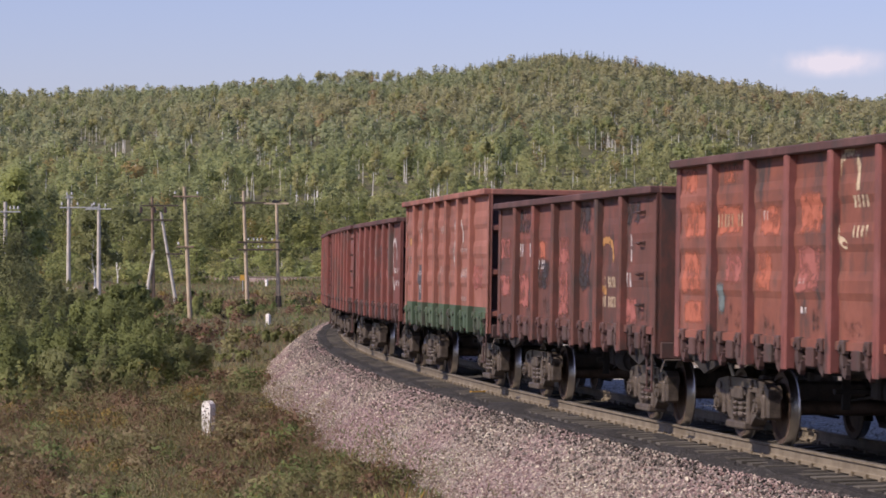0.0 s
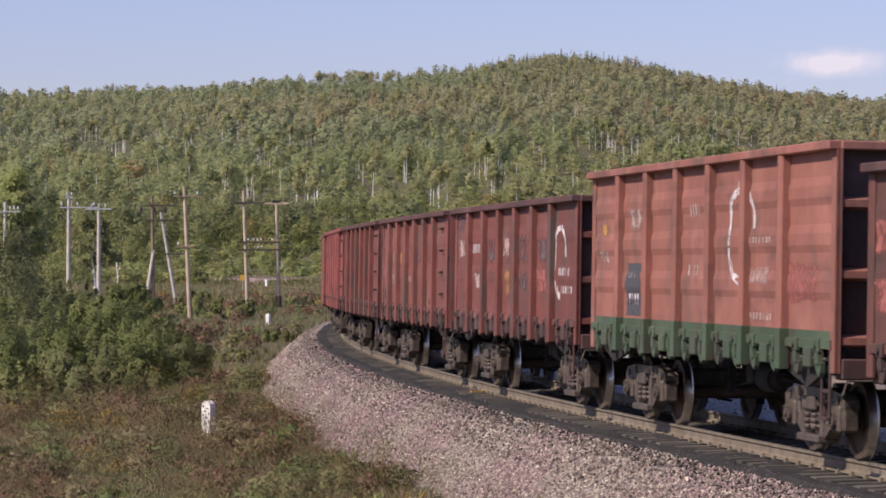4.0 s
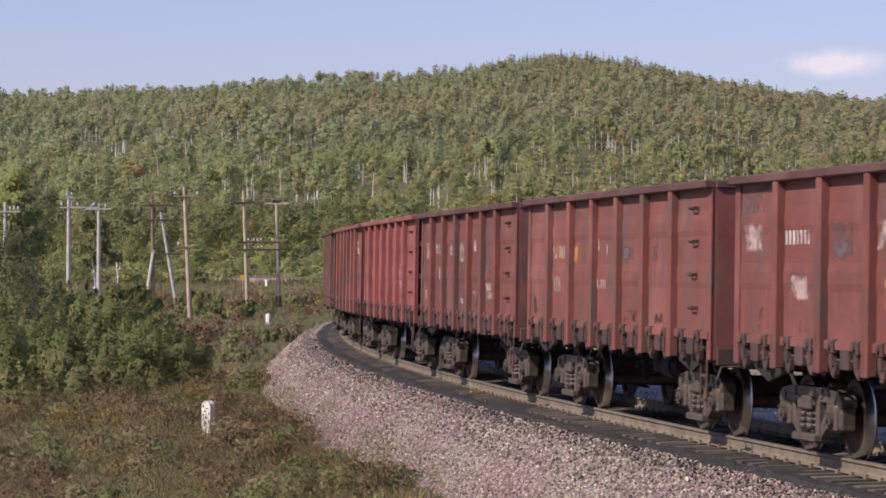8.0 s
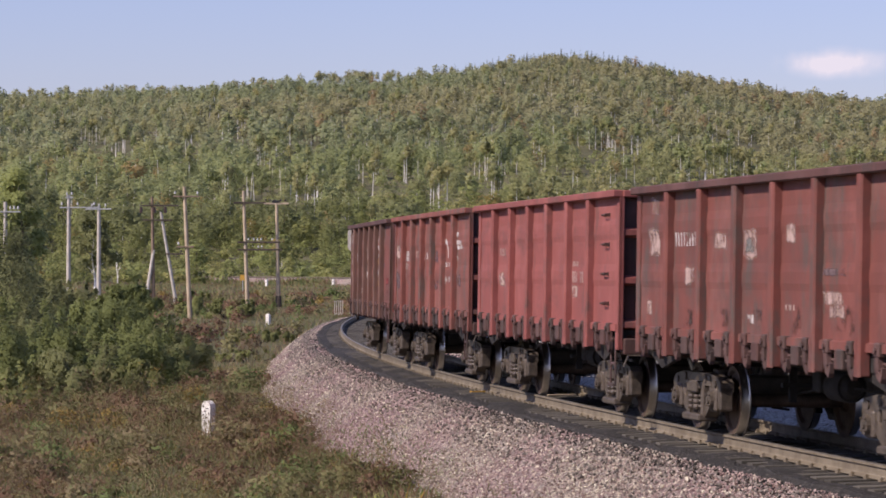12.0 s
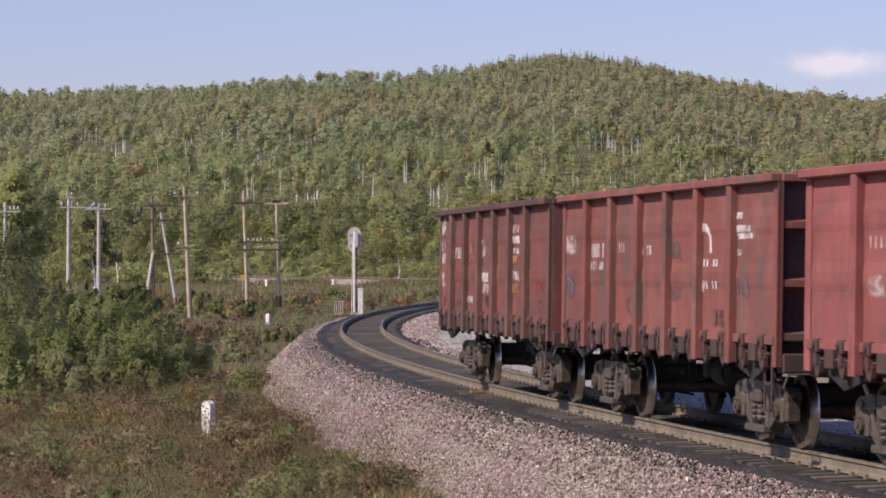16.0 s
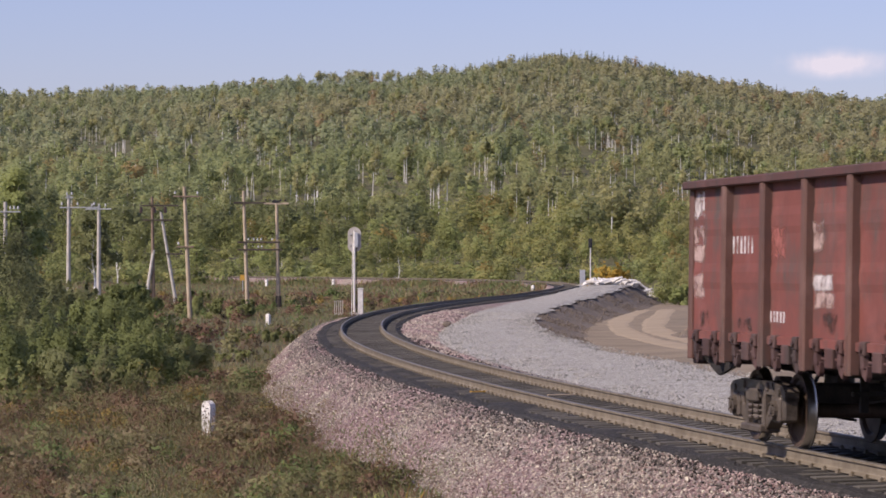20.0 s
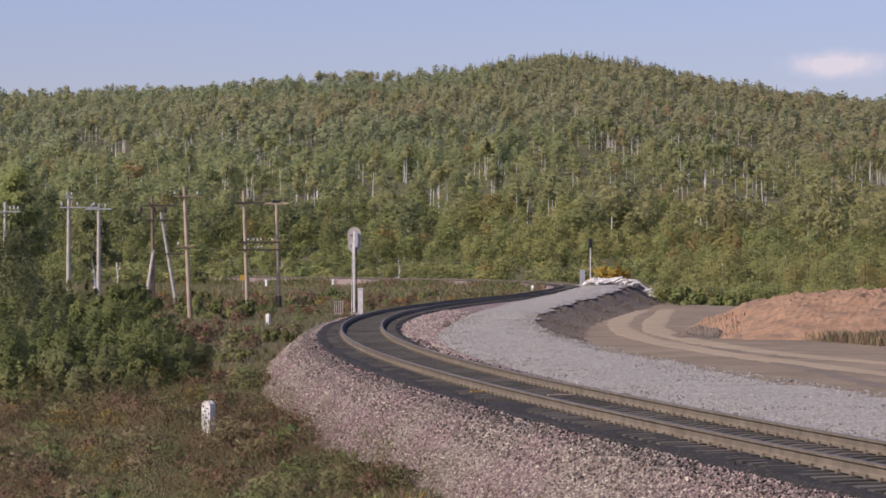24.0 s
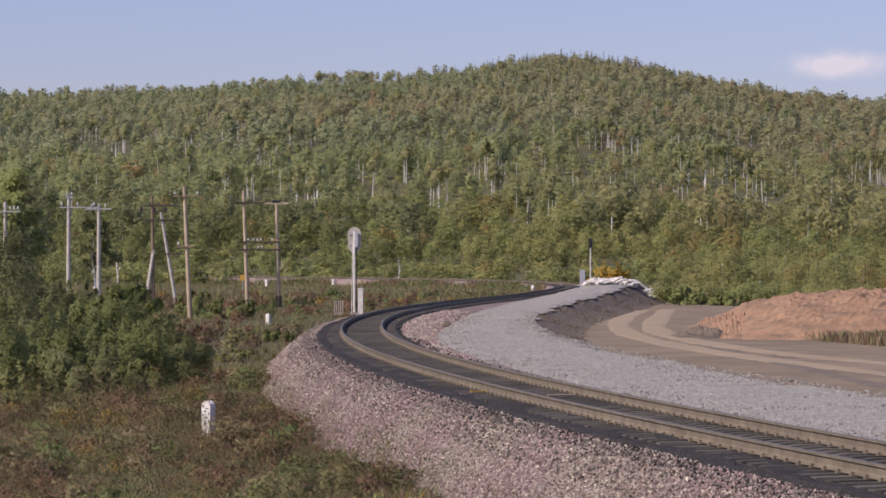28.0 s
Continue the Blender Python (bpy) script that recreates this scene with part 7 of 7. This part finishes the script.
shrub(20.6, 381.0, 6.0, 4.3, 3600, leaf_material("yellow_leaves", (0.56, 0.40, 0.09), (0.42, 0.28, 0.06)), 91, "yellow autumn bush behind the far signal", 0.2, "bush")
shrub(16.4, 395.0, 5.0, 1.8, 1800, Y, 92, "low yellowish bush beside the far line", 0.2, "bush")
shrub(38.5, 318.0, 5.5, 2.6, 350, M_BARK, 93, "leafless grey bush behind the clay heap", 0.1, "bush")
shrub(23.0, 294.0, 3.4, 2.4, 2400, EDGE_LEAF[2], 94, "green bush at the foot of the slabs", 0.16, "bush")
shrub(26.2, 289.0, 3.0, 1.9, 2000, EDGE_LEAF[2], 95, "dark green bush at the end of the road", 0.16, "bush")


# ---- sleepers, fastenings and loose stone ----
def sleeper_mesh():
    sh = Shape()
    for k in (-1, 1):
        sh.prism([(k * 1.36, -0.40), (k * 1.36, -0.20), (k * 0.45, -0.185), (k * 0.25, -0.205), (k * 0.25, -0.40)], -0.125, 0.125, "y")
    sh.prism([(-0.25, -0.40), (-0.25, -0.205), (0.25, -0.205), (0.25, -0.40)], -0.11, 0.11, "y")
    return sh


def fastening_mesh():
    sh = Shape()
    sh.box(-0.105, 0.105, -0.06, 0.06, -0.20, -0.174)
    for k in (-1, 1):
        sh.box(k * 0.10, k * 0.055, -0.03, 0.03, -0.176, -0.15)
        sh.cyl((k * 0.08, 0, -0.155), (k * 0.08, 0, -0.138), 0.016, n=6)
    return sh


SLEEPER, FASTEN = sleeper_mesh().mesh("sleeper"), fastening_mesh().mesh("fastening")
M_FASTEN = material("rusty_fastening", (0.20, 0.165, 0.118), (0.13, 0.105, 0.074), rough=0.85, scale=6, fine=40, bump=0.3, objrand=0.3)
for k in range(270):
    s = -24.0 + 0.543 * k
    c, a = on_track(s), float(np.interp(s, S_ALL, HEAD))
    m = pose(c[0], c[1], c[2], 0, 0, -math.degrees(a) + mark_rng.uniform(-0.6, 0.6))
    slp = part("sleeper", SLEEPER, M_SLEEPER, track, at=m)
    for off in (-GAUGE / 2, GAUGE / 2):
        part("fastening", FASTEN, M_FASTEN, slp, at=pose(off, 0, 0))
far_s = np.concatenate([np.arange(-24.0 - 0.543 * 60, -24.2, 0.543), np.arange(-24.0 + 0.543 * 270, 480, 0.543)])
tv = [(sx * 1.35, sy * 0.12, z) for sx in (-1, 1) for sy in (-1, 1) for z in (-0.40, -0.195)]
tf = [(0, 1, 3, 2), (4, 6, 7, 5), (0, 4, 5, 1), (2, 3, 7, 6), (1, 5, 7, 3)]
a = -np.interp(far_s, S_ALL, HEAD)
o, zr = np.ones(len(a)), np.zeros(len(a))
rot = np.stack([np.stack([np.cos(a), -np.sin(a), zr], 1), np.stack([np.sin(a), np.cos(a), zr], 1), np.stack([zr, zr, o], 1)], 1)
v, f = scatter(tv, tf, rot, np.ones(len(a)), on_track(far_s))
tagged(part("far_sleepers", mesh_np("far_sleepers", v, f), M_SLEEPER, track), "grimy concrete sleepers further along", kind="stuff")

STONE_V = [(0.9, 0.1, 0.1), (-0.1, 0.95, -0.1), (-1.0, 0.1, 0.05), (0.1, -0.85, 0.1), (0.05, 0.1, 0.7), (-0.1, 0, -0.6)]
STONE_F = [(0, 1, 4), (1, 2, 4), (2, 3, 4), (3, 0, 4), (1, 0, 5), (2, 1, 5), (3, 2, 5), (0, 3, 5)]


def loose_stones(name, label, n, s0, s1, lo, hi, surface, size0, size1, mat, seed, thin=0.0, lift=0.008):
    """Stones strewn between two offsets; thin: how much sparser they get with s."""
    r = np.random.default_rng(seed)
    s = s0 + (s1 - s0) * r.uniform(0, 1, n) ** (1 + thin)
    lo_, hi_ = lo(s), hi(s)
    o = lo_ + (hi_ - lo_) * r.uniform(0, 1, n)
    z = surface(s, o)
    at = on_track(s, 0, 0)
    ang = np.interp(s, S_ALL, HEAD)
    at[:, 0] += o * np.cos(ang)
    at[:, 1] -= o * np.sin(ang)
    at[:, 2] += z + lift
    sc = r.uniform(size0, size1, n)[:, None] * r.uniform(0.7, 1.3, (n, 3)) * (1 + 0.5 * np.clip((s - 60) / 80, 0, 1))[:, None]
    v, f = scatter(STONE_V, STONE_F, turns(r, n), sc, at)
    tagged(part(name, mesh_np(name, v, f), mat), label, "stones", kind="stuff")


def slope_z(s, o):
    """Height of the ballast's face at an offset, as the bed's outline has it."""
    f, z = foot_off(s), foot_z(s)
    m, zm = f * 0.5 - 1.1, (z - 0.30) / 2 + 0.03
    low = z + (zm - z) * np.clip((o - f) / (m - f), 0, 1)
    high = zm + (-0.32 - zm) * np.clip((o - m) / (-2.2 - m), 0, 1)
    return np.where(o > -2.2, -0.32 + 0.045 * np.clip((o + 2.2) / 0.35, 0, 1), np.where(o < m, low, high)) + 0.01


full_like = lambda v: (lambda s: np.full(len(s), v))
loose_stones("ballast_stones", "loose pinkish crushed stones on the embankment slope", 31000, -24, 110, lambda s: foot_off(s) - 0.05, full_like(-1.62), slope_z, 0.013, 0.030, M_STONES, 61, 0.8, 0.012)
loose_stones("inner_ballast_stones", "loose pinkish stones between rail and gravel", 6000, 30, 140, full_like(1.6), lambda s: np.interp(s, [-60, 30, 55, 80, 110, 250], [2.0, 2.1, 2.5, 3.5, 4.3, 4.1]), lambda s, o: np.interp(o, [1.6, 2.3, 3.0, 4.6], [-0.31, -0.31, -0.42, -1.2]), 0.03, 0.06, M_STONES, 62)
loose_stones("gravel_stones", "loose pale grey gravel stones", 13500, -22, 130, lambda s: np.interp(s, [-60, 30, 55, 80, 110, 250], [1.95, 2.05, 2.4, 3.4, 4.2, 4.0]), full_like(GRAVEL_END + 0.1), lambda s, o: -0.32 + gravel_rise(s), 0.017, 0.038, M_GRAVEL_ST, 63, 0.3)
loose_stones("fouled_stones", "dark dusty stones beside the sleepers", 6000, -24, 60, full_like(-2.15), full_like(2.0), lambda s, o: np.interp(np.abs(o), [0, 1.2, 1.95, 2.17], [-0.236, -0.238, -0.262, -0.315]), 0.015, 0.04, M_FOULED, 64, 0.3)
loose_stones("dusty_edge_stones", "dark dusty stones along the shoulder", 6000, -24, 90, full_like(-2.3), full_like(-1.6), slope_z, 0.012, 0.028, M_FOULED, 65, 0.3)
M_DUSTY = material("dusty_stones", (0.25, 0.215, 0.185), (0.085, 0.074, 0.064), rough=0.9, scale=0.6, fine=30, bump=0.4, contrast=0.9, island=1.0)
M_PALE = material("pale_flecks", (0.66, 0.60, 0.47), (0.50, 0.43, 0.34), rough=0.8, scale=0.6, fine=30, bump=0.3, contrast=0.9, island=1.0)
loose_stones("shoulder_stones", "half-dusty brown stones where the shoulder meets the slope", 5000, -24, 100, full_like(-2.75), full_like(-2.0), slope_z, 0.016, 0.038, M_DUSTY, 67, 0.6, 0.026)
loose_stones("pale_stones", "scattered cream-coloured stones among the ballast", 1500, -24, 100, lambda s: foot_off(s) - 0.05, full_like(-2.3), slope_z, 0.018, 0.036, M_PALE, 68, 0.8, 0.034)
loose_stones("bank_clods", "dark clods of earth on the bank", 4500, 20, 264, full_like(GRAVEL_END - 0.2), full_like(GRAVEL_END + 3.2), lambda s, o: gravel_rise(s) * np.interp(o - GRAVEL_END, [0, 3], [0.9, 0]) + np.interp(o - GRAVEL_END + 0.3, [0, 0.7, 1.6, 2.5, 3.4], [-0.42, -0.62, -0.98, -1.24, -1.42]), 0.02, 0.07, M_BANK, 66)


# ---- movement ----
SPEED, PITCH, TAIL0 = 5.585, 13.87, -10.33


def wagon_pose(i, t):
    """Pose of wagon i at t seconds: its two pivots ride on the axis of the track."""
    mid = TAIL0 + PITCH * i - SPEED * t - HALF
    a, b = on_track(mid - PIVOT), on_track(mid + PIVOT)
    c = (a + b) / 2
    yaw = math.degrees(math.atan2(a[1] - b[1], a[0] - b[0]))
    return pose(c[0], c[1], c[2], 0, 0, yaw) @ pose(0, 0, 0, -LEAN, 0, 0)


LEAN = 0.9


def motions():
    times = [k * 0.5 for k in range(57)]
    for i, w in enumerate(WAGONS):
        walk(w, [(t, wagon_pose(i, t)) for t in times])
    walk(cloud, [(0.0, pose(*CLOUD_AT)), (28.0, pose(CLOUD_AT[0] + 6.5, CLOUD_AT[1], CLOUD_AT[2] - 3.0))])
    spin = math.degrees(SPEED / 0.475)
    for ws, rest in WHEELSETS:
        walk(ws, [(k / 10, rest @ pose(0, 0, 0, 0, spin * k / 10, 0)) for k in range(281)])


motions()
